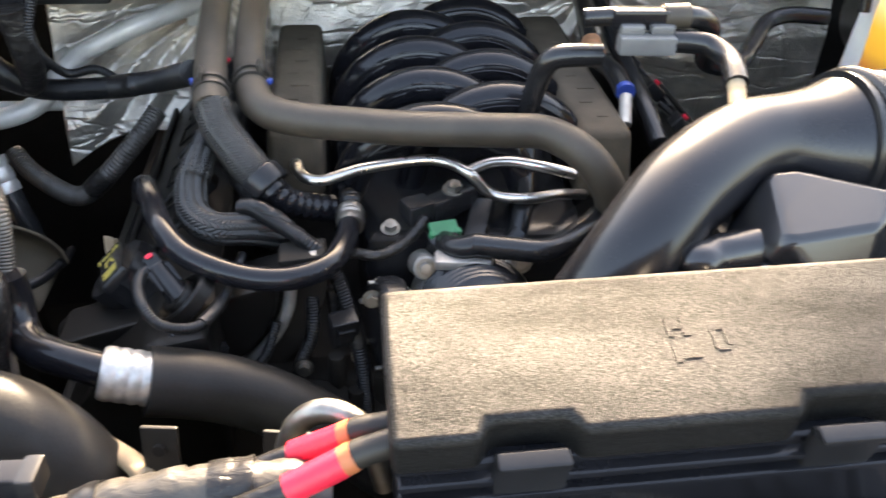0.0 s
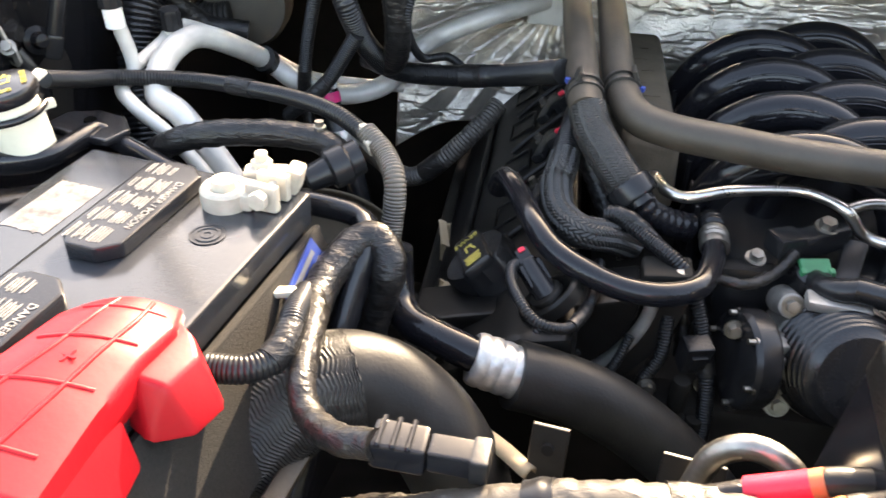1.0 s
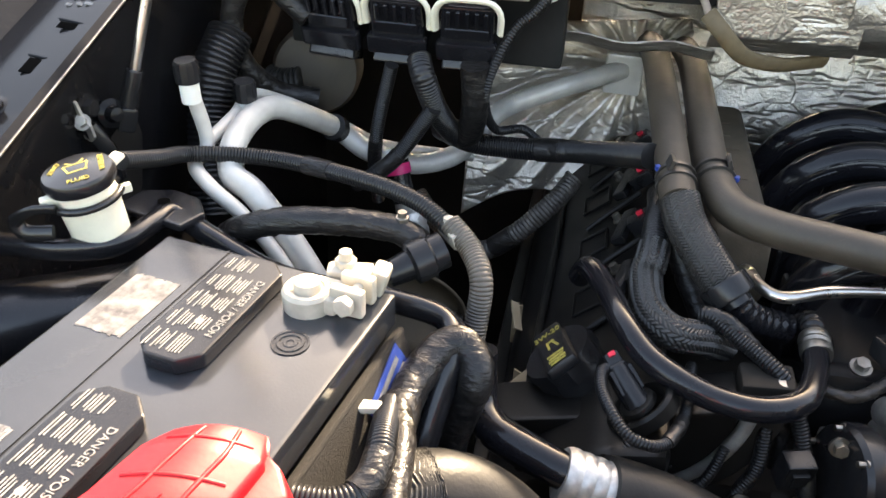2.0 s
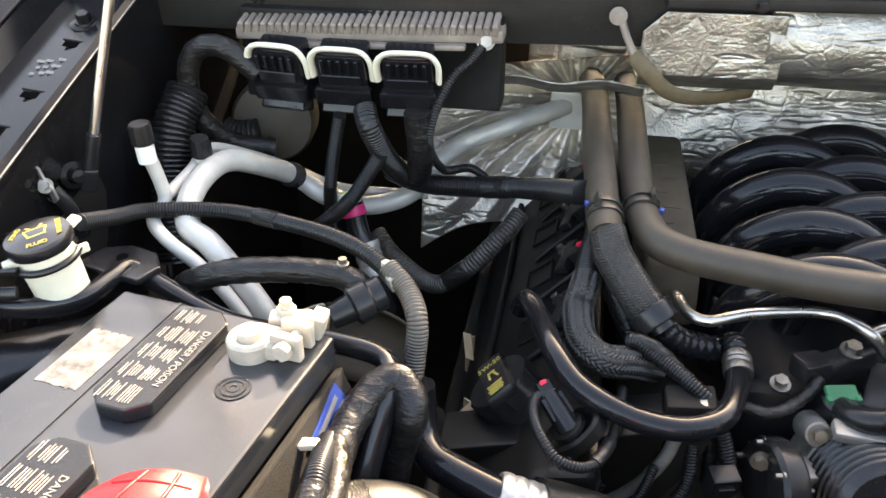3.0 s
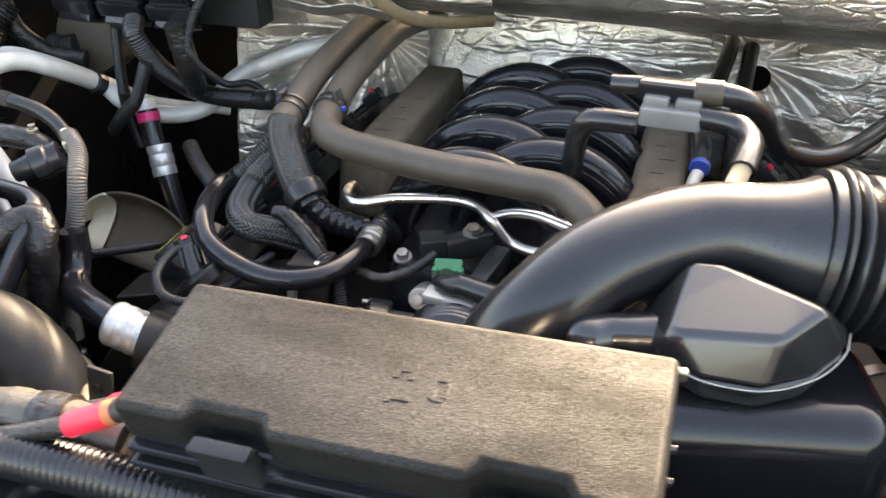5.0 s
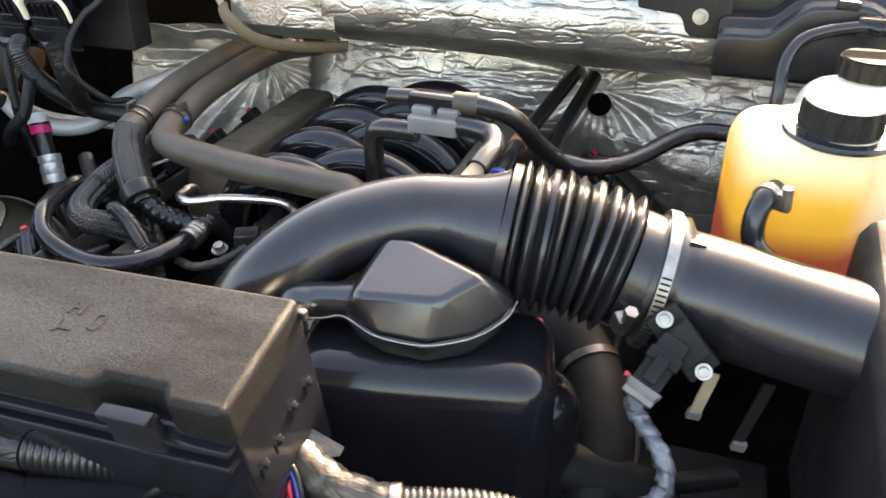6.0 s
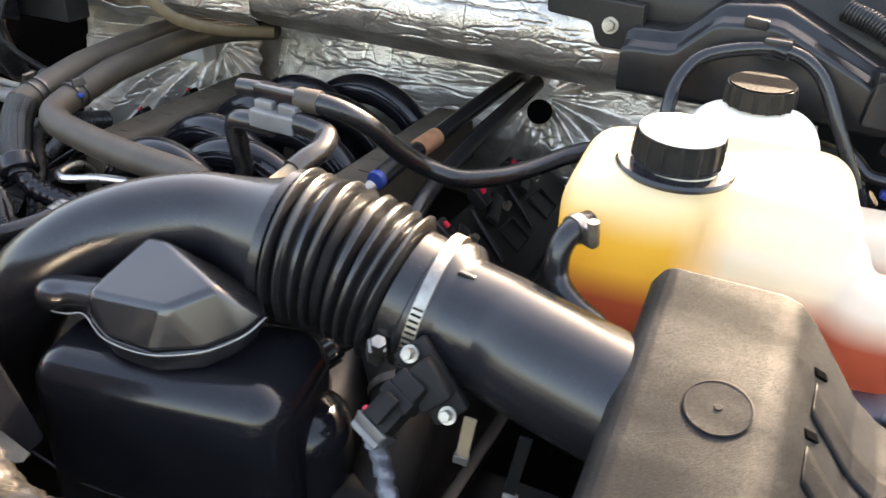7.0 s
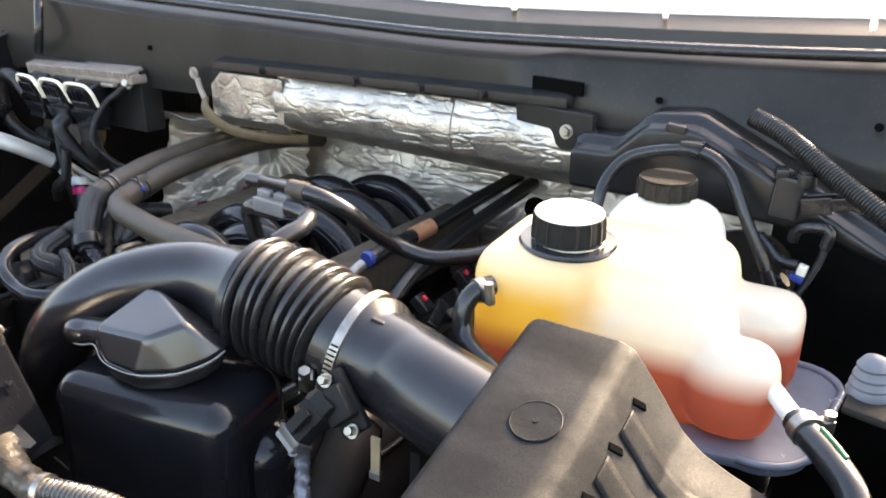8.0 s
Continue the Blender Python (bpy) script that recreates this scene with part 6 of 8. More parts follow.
    finish("loom_end", tube([(-0.196, 0.760, 1.020), (-0.198, 0.715, 1.032), (-0.203, 0.665, 1.038), (-0.206, 0.632, 1.036), (-0.208, 0.618, 1.033)], 0.0122, seg=20, ridge=(0.0040, 0.0009)), "loom", be, "black corrugated loom end", smooth=60)
    finish("elbow", tube([(-0.206, 0.632, 1.036), (-0.209, 0.612, 1.032), (-0.212, 0.596, 1.025), (-0.207, 0.563, 1.018), (-0.189, 0.546, 1.013), (-0.163, 0.558, 1.003), (-0.143, 0.575, 0.987)], 0.0135, seg=144, step=0.0006, weave=(18, 0.0032, 0.0008, 1.1)), "braid", be, smooth=60)
    hose("wiring_loom", [(-0.169, 0.565, 1.021), (-0.159, 0.561, 1.022), (-0.134, 0.547, 1.012), (-0.108, 0.529, 1.002), (-0.094, 0.529, 0.982), (-0.081, 0.513, 0.951), (-0.070, 0.490, 0.901), (-0.066, 0.472, 0.821)], 0.0062, "loom", "thin black corrugated loom running down past the timing cover", "wiring", ridge=(0.0027, 0.0006))
    hose("wiring_loom", [(-0.196, 0.690, 1.050), (-0.189, 0.650, 1.036), (-0.172, 0.630, 1.008), (-0.156, 0.610, 0.985), (-0.140, 0.590, 0.965)], 0.0105, "tape", "taped black loom dropping behind the braided elbow", "wiring", tape=(0.010, 0.0012))
    hose("wiring_loom", [(-0.166, 0.567, 1.023), (-0.149, 0.557, 1.024), (-0.128, 0.550, 1.010), (-0.104, 0.535, 0.990), (-0.094, 0.530, 0.955), (-0.092, 0.520, 0.915)], 0.0055, "tape", "taped wires beside the elbow", "wiring", tape=(0.012, 0.001))
    hose("wiring_loom", [(-0.235, 0.504, 1.004), (-0.241, 0.495, 1.004), (-0.240, 0.475, 1.004), (-0.232, 0.453, 1.004), (-0.220, 0.440, 0.998), (-0.205, 0.439, 0.993), (-0.193, 0.448, 0.988), (-0.185, 0.461, 0.988), (-0.177, 0.485, 0.988), (-0.173, 0.510, 0.988), (-0.169, 0.547, 0.983)], 0.0040, "loom", "thin black loom looping to an ignition coil", "wiring", ridge=(0.0026, 0.0005))
    hose("wiring_loom", [(-0.200, 0.472, 0.988), (-0.218, 0.457, 0.968), (-0.236, 0.441, 0.939)], 0.0045, "loom", "thin black loom stub on the valve cover", "wiring", ridge=(0.0026, 0.0005))
    hose("cable", [(-0.076, 0.540, 0.986), (-0.050, 0.535, 0.986), (-0.025, 0.550, 0.991), (-0.009, 0.568, 1.000)], 0.0048, "tape", "taped sensor wire beside the throttle", "wiring", tape=(0.01, 0.001))
    ch = thing("vacuum_pipe", (-0.009, 0.615, 0.980), "bright bent steel pipe with a branch in front of the intake", "pipe")
    finish("pipe", tube([(-0.125, 0.665, 1.002), (-0.123, 0.647, 1.017), (-0.116, 0.614, 1.022), (-0.098, 0.605, 1.022), (-0.062, 0.617, 1.026), (-0.010, 0.626, 1.028), (0.016, 0.622, 1.027), (0.035, 0.605, 1.024), (0.057, 0.604, 1.002), (0.089, 0.593, 1.002), (0.120, 0.603, 0.999), (0.155, 0.635, 0.979)], 0.0052, seg=16, step=0.004), "chrome", ch, smooth=60)
    finish("branch", tube([(0.032, 0.606, 1.024), (0.053, 0.614, 1.029), (0.078, 0.615, 1.029), (0.106, 0.606, 1.027), (0.135, 0.605, 1.019)], 0.0052, seg=16, step=0.004), "chrome", ch, smooth=60)
    gv = thing("purge_valve", (0.007, 0.555, 0.950), "black valve with a green ring and a short hose", "valve")
    bm = bmesh.new()
    m = axis_at((0.007, 0.557, 0.985), (0.05, -0.25, 1))
    lathe(bm, [(0, -0.03), (0.014, -0.03), (0.016, -0.02), (0.016, 0.006), (0.012, 0.010), (0, 0.010)], m, 24)
    part("valve_body", bm, "black", gv)
    bm = bmesh.new()
    box(bm, (0.026, 0.014, 0.005), m @ pose(0.0, 0.004, 0.0095, 12, 0, 0), 0.0015)
    box(bm, (0.005, 0.006, 0.012), m @ pose(-0.012, -0.002, 0.006), 0.001)
    box(bm, (0.005, 0.006, 0.012), m @ pose(0.012, -0.002, 0.006), 0.001)
    part("lock_clip", bm, "green", gv, "green lock clip")
    finish("elbow", tube([(0.007, 0.553, 0.985), (0.009, 0.537, 0.990), (0.018, 0.527, 0.995), (0.032, 0.523, 1.000)], 0.0105, seg=16), "black", gv, smooth=60)
    finish("hose", tube([(0.028, 0.524, 1.000), (0.059, 0.517, 0.999), (0.093, 0.513, 0.999), (0.132, 0.545, 0.999), (0.167, 0.580, 0.999), (0.195, 0.605, 0.989)], 0.0105, seg=18), "rubber", gv, smooth=60)
    sn = thing("map_sensor", (0.001, 0.605, 0.960), "black bolted sensor with grey plug on the intake", "sensor")
    bm = bmesh.new()
    box(bm, (0.050, 0.022, 0.022), pose(0.016, 0.595, 1.000, 0, -10, 25), 0.004)
    box(bm, (0.026, 0.024, 0.020), pose(-0.015, 0.580, 1.002, 0, 0, 25), 0.003)
    box(bm, (0.020, 0.05, 0.020), pose(0.042, 0.580, 0.985, 20, 0, -20), 0.004)
    s = part("sensor_body", bm, "black", sn)
    bolt(s, (0.020, 0.597, 1.012), (0, -0.2, 1), 0.007)
    bolt(sn, (-0.040, 0.565, 0.993), (0, -0.3, 1), 0.006)
    vh = thing("vent_hose", (0.104, 0.594, 0.964), "black hose rising from the throttle to a quick coupling", "hose")
    finish("hose", tube([(0.069, 0.569, 0.959), (0.084, 0.594, 0.979), (0.094, 0.634, 1.009), (0.098, 0.662, 1.048), (0.102, 0.652, 1.089), (0.106, 0.644, 1.109), (0.114, 0.640, 1.120), (0.134, 0.639, 1.122), (0.156, 0.638, 1.122)], 0.0105, seg=18), "rubber", vh, smooth=60)
    bm = bmesh.new()
    lathe(bm, [(0, -0.010), (0.0135, -0.010), (0.0140, 0.0), (0.0135, 0.010), (0, 0.010)], axis_at((0.076, 0.567, 0.972), (0.6, 0.3, 0.6)), 24)
    part("clamp", bm, "black", vh)
    qc = thing("hose_coupling", (0.185, 0.649, 1.105), "black and grey plastic quick coupling joining four hoses", "coupling")
    d = Vector((0.99, -0.05, 0.0))
    m = frame_of((0.184, 0.610, 1.146), d)
    bm = bmesh.new()
    box(bm, (0.052, 0.018, 0.018), m @ pose(-0.004, 0.010, 0.016), 0.004)
    part("black_bridge", bm, "gloss", qc)
    bm = bmesh.new()
    box(bm, (0.050, 0.017, 0.017), m @ pose(0, -0.004, -0.002), 0.003)
    part("grey_sleeve", bm, "greyclip", qc, "pale grey coupling sleeve")
    for dx in (-0.013, 0.013):
        bm = bmesh.new()
        box(bm, (0.021, 0.013, 0.009), m @ pose(dx, 0.001, 0.0095), 0.0025)
        part("clip_button", bm, "greyclip", qc)
    finish("stub", tube([(0.132, 0.625, 1.161), (0.145, 0.624, 1.162), (0.160, 0.623, 1.163)], 0.0080, seg=16), "rubber", qc, smooth=60)
    finish("drop_pipe", tube([m @ Vector((0.022, -0.002, 0.0)), (0.223, 0.606, 1.145), (0.240, 0.601, 1.143), (0.248, 0.581, 1.139), (0.246, 0.563, 1.136), (0.243, 0.546, 1.131)], 0.0100, seg=18), "rubber", qc, smooth=60)
    # tan colour stands in for sun on the end of the pipe
    finish("sunlit_end", tube([(0.243, 0.548, 1.131), (0.239, 0.533, 1.126), (0.235, 0.519, 1.121)], 0.0075, seg=16), "tan", qc, "hose end coloured tan as if sunlit", smooth=60)
    hz = thing("vent_hose", (0.309, 0.684, 1.067), "black rubber hose with white bars curving to the coolant tank", "hose")
    finish("hose", tube([(0.198, 0.620, 1.163), (0.220, 0.620, 1.163), (0.242, 0.629, 1.156), (0.258, 0.647, 1.139), (0.269, 0.672, 1.113), (0.285, 0.701, 1.088), (0.315, 0.716, 1.076), (0.344, 0.741, 1.074), (0.368, 0.774, 1.076), (0.401, 0.817, 1.085), (0.433, 0.831, 1.090), (0.480, 0.830, 1.087)], 0.0095, seg=18), "rubber", hz, smooth=60)
    finish("sleeve_end", tube([(0.200, 0.620, 1.163), (0.210, 0.620, 1.163), (0.222, 0.621, 1.163)], 0.0108, seg=18), "rubber_dusty", hz, smooth=60)
    # thin fuel pipes along the right rail
    fp = thing("fuel_line", (0.225, 0.808, 1.001), "black fuel pipes with a blue clip and copper sleeve", "pipe")
    finish("pipe", tube([(0.216, 0.728, 1.044), (0.217, 0.744, 1.046), (0.217, 0.776, 1.048), (0.214, 0.847, 1.044), (0.228, 0.960, 1.060), (0.236, 1.025, 1.068), (0.240, 1.075, 1.072)], 0.0105, seg=16), "rubber", fp, smooth=60)
    finish("pipe", tube([(0.257, 0.712, 0.992), (0.253, 0.776, 1.018), (0.253, 0.890, 1.039), (0.261, 1.010, 1.056), (0.266, 1.075, 1.066)], 0.0105, seg=16), "rubber", fp, smooth=60)
    finish("copper_sleeve", tube([(0.214, 0.830, 1.045), (0.214, 0.847, 1.045), (0.217, 0.870, 1.047)], 0.0116, seg=16), "copper", fp, smooth=60)
    bm = bmesh.new()
    lathe(bm, [(0, -0.004), (0.0098, -0.004), (0.0104, -0.0025), (0.0104, 0.0025), (0.0098, 0.004), (0, 0.004)], axis_at((0.217, 0.730, 1.046), (0.1, 1, 0.1)), 22)
    part("blue_clip", bm, "blue", fp, "blue retaining clip")
    finish("metal_end", tube([(0.208, 0.690, 1.026), (0.212, 0.708, 1.036), (0.216, 0.722, 1.043)], 0.0065, seg=14), "cast", fp, smooth=60)


# ---- radiator hoses in the front gap ----
def front_hoses():
    rh = thing("radiator_hose", (-0.247, 0.420, 0.864), "black radiator pipe with a silver crimp", "hose")
    finish("pipe", tube([(-0.331, 0.474, 1.024), (-0.329, 0.470, 1.003), (-0.325, 0.458, 0.986), (-0.314, 0.443, 0.981), (-0.299, 0.433, 0.980), (-0.265, 0.420, 0.976), (-0.247, 0.418, 0.970)], 0.0135, seg=20), "gloss", rh, smooth=60)
    bm = bmesh.new()
    ax = Vector((0.93, 0.05, -0.30))
    prof = [(0, -0.020), (0.0185, -0.020)]
    for k in range(4):
        h = -0.0185 + 0.0094 * k
        prof += [(0.0196, h), (0.0203, h + 0.0018), (0.0206, h + 0.0045), (0.0203, h + 0.0072), (0.0196, h + 0.0090)]
    lathe(bm, prof + [(0.0180, 0.020), (0, 0.020)], axis_at((-0.243, 0.4195, 0.9665), ax), 48)
    part("crimp", bm, "crimp", rh, "bright embossed crimp sleeve")
    finish("hose", tube([(-0.231, 0.419, 0.961), (-0.205, 0.424, 0.952), (-0.169, 0.426, 0.939), (-0.133, 0.427, 0.917), (-0.092, 0.428, 0.881), (-0.050, 0.430, 0.831)], 0.0265, seg=26), "rubber_matt", rh, smooth=60)
    ih = thing("air_hose", (-0.329, 0.340, 0.905), "thick black rubber hose with a ribbed braided sleeve", "hose")
    finish("hose", tube([(-0.402, 0.290, 0.936), (-0.386, 0.315, 0.981), (-0.352, 0.338, 1.003), (-0.325, 0.352, 0.997), (-0.298, 0.352, 0.982), (-0.274, 0.345, 0.959), (-0.255, 0.335, 0.924), (-0.247, 0.330, 0.874)], 0.034, seg=30), "rubber_matt", ih, smooth=60)
    finish("ribbed_sleeve", tube([(-0.417, 0.270, 0.906), (-0.397, 0.300, 0.966), (-0.366, 0.330, 0.999), (-0.335, 0.348, 1.001)], 0.0356, seg=240, weave=(24, 0.0024, 0.00055, 0.8), step=0.0005), "braid", ih, smooth=60)
    st = thing("hose_stay", (-0.245, 0.355, 0.90), "tan strip beside the air hose", "stay")
    thicken(finish("strip", sheet(lambda u, v: Vector((-0.285, 0.392, 0.952)).lerp(Vector((-0.212, 0.318, 0.975)), u) + Vector((0.006, 0.004, -0.004)) * math.sin(u * 3.1) + Vector((0.010 * (1 - 0.4 * u), 0.008, 0.004 - 0.02 * v)) * (v * 1.6 - 0.8), 16, 4), "tan", st, smooth=60), 0.003)
    # vertical plates of the radiator mount
    for at, rot, w in (((-0.203, 0.325, 0.995), (78, 0, -8), 0.024), ((-0.118, 0.305, 1.002), (75, 0, -10), 0.038)):
        br = thing("mount_bracket", (at[0], at[1], at[2] - 0.05), "grey plastic radiator mount plate with a hole", "bracket")
        bm = bmesh.new()
        box(bm, (w, 0.055, 0.004), pose(at[0], at[1], at[2] - 0.02, *rot), 0.0015)
        plate = part("plate", bm, "black_dusty", br)
        bm = bmesh.new()
        cyl(bm, 0.004, 0.004, 0.0052, pose(at[0], at[1], at[2] - 0.008, *rot), 18)
        part("hole", bm, "shade", plate)
    sp = thing("hose_spigot", (-0.076, 0.285, 1.001), "curved metal hose neck beside the fuse box", "hose neck")
    finish("neck", tube([(-0.123, 0.290, 1.002), (-0.112, 0.295, 1.032), (-0.092, 0.290, 1.046), (-0.071, 0.280, 1.036), (-0.061, 0.270, 1.001)], 0.0075, seg=18), "zinc", sp, smooth=60)
    ld = thing("loom_channel", (-0.216, 0.210, 0.993), "dusty taped main loom along the radiator support", "wiring")
    finish("loom", tube([(-0.422, 0.215, 0.991), (-0.340, 0.222, 1.005), (-0.257, 0.222, 1.034), (-0.195, 0.222, 1.055), (-0.143, 0.222, 1.062), (-0.092, 0.225, 1.056)], 0.015, seg=24, step=0.003, tape=(0.03, 0.0016)), "dusty_tape", ld, smooth=60)
    for a, b, mat in (((-0.300, 0.222, 1.019), (-0.282, 0.222, 1.025), "tape"), ((-0.215, 0.222, 1.049), (-0.200, 0.222, 1.054), "loom"), ((-0.150, 0.222, 1.0615), (-0.128, 0.223, 1.0620), "tape")):
        a, b = Vector(a), Vector(b)
        finish("tape_band", tube([a, a.lerp(b, 0.5), b], 0.0166, seg=24, step=0.002, tape=(0.012, 0.0010)), mat, ld, "tight tape band", smooth=60)
    for pts in ([(-0.235, 0.232, 1.030), (-0.165, 0.236, 1.046), (-0.110, 0.242, 1.064), (-0.088, 0.238, 1.077), (-0.076, 0.236, 1.085), (-0.050, 0.235, 1.090)],
                [(-0.235, 0.203, 1.040), (-0.165, 0.202, 1.060), (-0.110, 0.205, 1.081), (-0.088, 0.207, 1.092), (-0.076, 0.209, 1.098), (-0.050, 0.212, 1.104)]):
        rc = thing("power_cable", pts[2], "black power cable with red and orange tape at the fuse box", "wiring")
        finish("cable", tube(pts, 0.0062, seg=16), "tape", rc, smooth=60)
        a, b, c = Vector(pts[2]), Vector(pts[3]), Vector(pts[4])
        finish("red_tape", tube([a, b, b.lerp(c, 0.35)], 0.0076, seg=16), "redtape", rc, "bright red tape", smooth=60)
        finish("orange_tape", tube([b.lerp(c, 0.3), b.lerp(c, 0.5), b.lerp(c, 0.8)], 0.0075, seg=16), "orange", rc, "orange tape", smooth=60)
        finish("grey_sleeve", tube([b.lerp(c, 0.8), c, Vector(pts[5])], 0.0072, seg=16), "black_dusty", rc, smooth=60)


# ---- fuse box ----
FB = frame_of((0.074, 0.230, 1.138), (1, -0.012, 0.033), (0, -0.22, 0.975))


def radiator_cover():
    th = thing("radiator_cover", (0.10, 0.17, 0.95), "blue-grey sheened black plastic radiator cover with a round boss", "cover")
    bm = bmesh.new()
    prism(bm, [(-0.30, 0.06), (0.36, 0.06), (0.36, 0.166), (0.190, 0.226), (0.172, 0.232), (0.05, 0.196), (-0.06, 0.190), (-0.14, 0.206), (-0.30, 0.206)], 0.06, pose(0, 0, 0.975), 0.006)
    part("panel", bm, "duct", th)
    bm = bmesh.new()
    lathe(bm, [(0.0, 0.0005), (0.011, 0.0005), (0.013, 0.006), (0.016, 0.006), (0.018, 0.0015), (0.028, 0.0015), (0.030, 0.006), (0.033, 0.006), (0.035, 0.0)], pose(0.166, 0.190, 1.035), 40)
    part("boss", bm, "duct", th)
    finish("ridge", tube([(0.172, 0.229, 1.037), (0.188, 0.224, 1.038), (0.23, 0.210, 1.038), (0.36, 0.163, 1.037)], 0.0035, seg=10), "duct", th, smooth=60)
    bm = bmesh.new()
    box(bm, (0.006, 0.07, 0.008), pose(0.196, 0.185, 1.038, 0, 0, 14), 0.002)
    part("rib", bm, "duct", th)
    bm = bmesh.new()
    lathe(bm, [(0.0, 0.0), (0.022, 0.0), (0.024, 0.006), (0.021, 0.010), (0.014, 0.011), (0.012, 0.006), (0, 0.006)], pose(-0.120, 0.180, 1.034), 36)
    part("boss", bm, "duct", th)
    hose("wiring_loom", [(-0.20, 0.198, 1.052), (-0.10, 0.196, 1.056), (-0.02, 0.198, 1.052), (0.06, 0.207, 1.046), (0.11, 0.219, 1.042), (0.155, 0.228, 1.036), (0.19, 0.245, 1.02)], 0.0135, "duct", "thick blue-grey corrugated loom along the radiator cover", "wiring", seg=20, ridge=(0.0048, 0.0011))


def fuse_box():
    th = thing("fuse_box", (0.057, 0.25, 1.0), "black grained plastic fuse box with a clipped lid", "fuse box")
    bm = bmesh.new()
    box(bm, (0.2735, 0.090, 0.106), FB @ pose(0, 0.0, -0.076), 0.005)
    part("box_body", bm, "gloss", th)
    bm = bmesh.new()
    # the lid: front edge steps back round two latches
    w, h = 0.137, 0.0455
    out = [(-w, h), (-w, -h), (-w + 0.041, -h), (-w + 0.045, -h + 0.009), (-w + 0.082, -h + 0.009), (-w + 0.087, -h), (w - 0.085, -h), (w - 0.080, -h + 0.009), (w - 0.042, -h + 0.009), (w - 0.037, -h), (w, -h), (w, h)]
    prism(bm, out, 0.028, FB @ pose(0, 0, -0.028), 0.005, 3)
    lid = part("lid", bm, "grained", th)
    for z, d in ((-0.031, 0.006), (-0.041, 0.009)):
        bm = bmesh.new()
        box(bm, (2 * w - 0.004, h + d, 0.006), FB @ pose(0, -(h + d) / 2, z), 0.0025)
        part("lid_rim", bm, "gloss", lid)
    for x in (-w + 0.064, w - 0.061):
        bm = bmesh.new()
        box(bm, (0.036, 0.008, 0.030), FB @ pose(x, -h - 0.003, -0.026), 0.003)
        box(bm, (0.034, 0.010, 0.006), FB @ pose(x, -h - 0.006, -0.012), 0.002)
        part("latch", bm, "black", lid)
    bm = bmesh.new()
    for dx, dy, sx, sy in ((-0.012, 0.012, 0.004, 0.014), (-0.002, 0.012, 0.004, 0.014), (-0.007, 0.012, 0.008, 0.003), (-0.012, -0.008, 0.004, 0.012), (-0.004, -0.010, 0.012, 0.003),
                           (0.014, 0.002, 0.003, 0.016), (0.022, 0.002, 0.003, 0.012), (0.018, 0.009, 0.007, 0.003), (0.018, -0.006, 0.007, 0.003)):
        box(bm, (sx * 0.8, sy * 0.8, 0.0005), FB @ pose(0.012 + dx * 0.8, -0.002 + dy * 0.8, 0.0002), 0)
    part("moulded_letters", bm, "grained", lid, smooth=0)
    for y in (0.03, 0.01, -0.012, -0.03):
        bm = bmesh.new()
        box(bm, (0.004, 0.009, 0.010), FB @ pose(w - 0.001, y, -0.062 - 0.005 * (y < 0)), 0.0012)
        box(bm, (0.006, 0.004, 0.003), FB @ pose(w + 0.001, y, -0.058 - 0.005 * (y < 0)), 0.0008)
        part("side_clip", bm, "gloss", th)
    bm = bmesh.new()
    box(bm, (0.006, 0.005, 0.007), FB @ pose(w + 0.001, 0.043, -0.012), 0.0015)
    part("hinge_pin", bm, "zinc", th)
    wi = thing("wire_bundle", (0.201, 0.223, 1.026), "bundle of coloured wires leaving the fuse box", "wiring")
    for k, (mat, dx) in enumerate((("yellow", 0), ("redtape", 0.006), ("blue", 0.011), ("white", 0.004), ("redtape", -0.004), ("loom", 0.014))):
        finish("wire", tube([(0.198 + dx * 0.4, 0.250, 1.051), (0.206 + dx, 0.238, 1.041), (0.216 + dx, 0.226, 1.021 - 0.002 * k), (0.231 + dx, 0.213, 1.006)], 0.0019, seg=8, step=0.004), mat, wi, smooth=60)
    tb = thing("loom_channel", (0.28, 0.25, 1.0), "loom in crumpled tan tape leading from the fuse box", "wiring")
    def knot(t):
        return 0.0140 + 0.007 * math.exp(-((t - 0.16) / 0.10) ** 2) - 0.002 * t
    finish("taped_loom", tube([(0.188, 0.272, 1.022), (0.205, 0.262, 1.038), (0.232, 0.250, 1.034), (0.260, 0.246, 1.032), (0.284, 0.248, 1.031)], 0.015, seg=28, step=0.003, radius=knot, tape=(0.022, 0.0020)), "tan_tape", tb, smooth=60)
    bm = bmesh.new()
    prism(bm, [(0, -0.010), (0.022, -0.004), (0.024, 0.002), (0.0, 0.012)], 0.0012, frame_of((0.214, 0.262, 1.048), (0.9, 0.35, -0.2), (0.2, -0.5, 0.8)), 0.0004)
    part("tape_tail", bm, "tan_tape", tb)
    finish("corrugated_loom", tube([(0.278, 0.247, 1.032), (0.305, 0.255, 1.033), (0.345, 0.265, 1.030), (0.40, 0.272, 1.01)], 0.0095, seg=18, ridge=(0.0042, 0.0012)), "loom_bright", tb, "silvery corrugated sleeve", smooth=60)
    clamp_ring(tb, (0.281, 0.2475, 1.0318), (0.9, 0.25, 0.05), 0.0125, "zinc", 0.006, False, "tie")


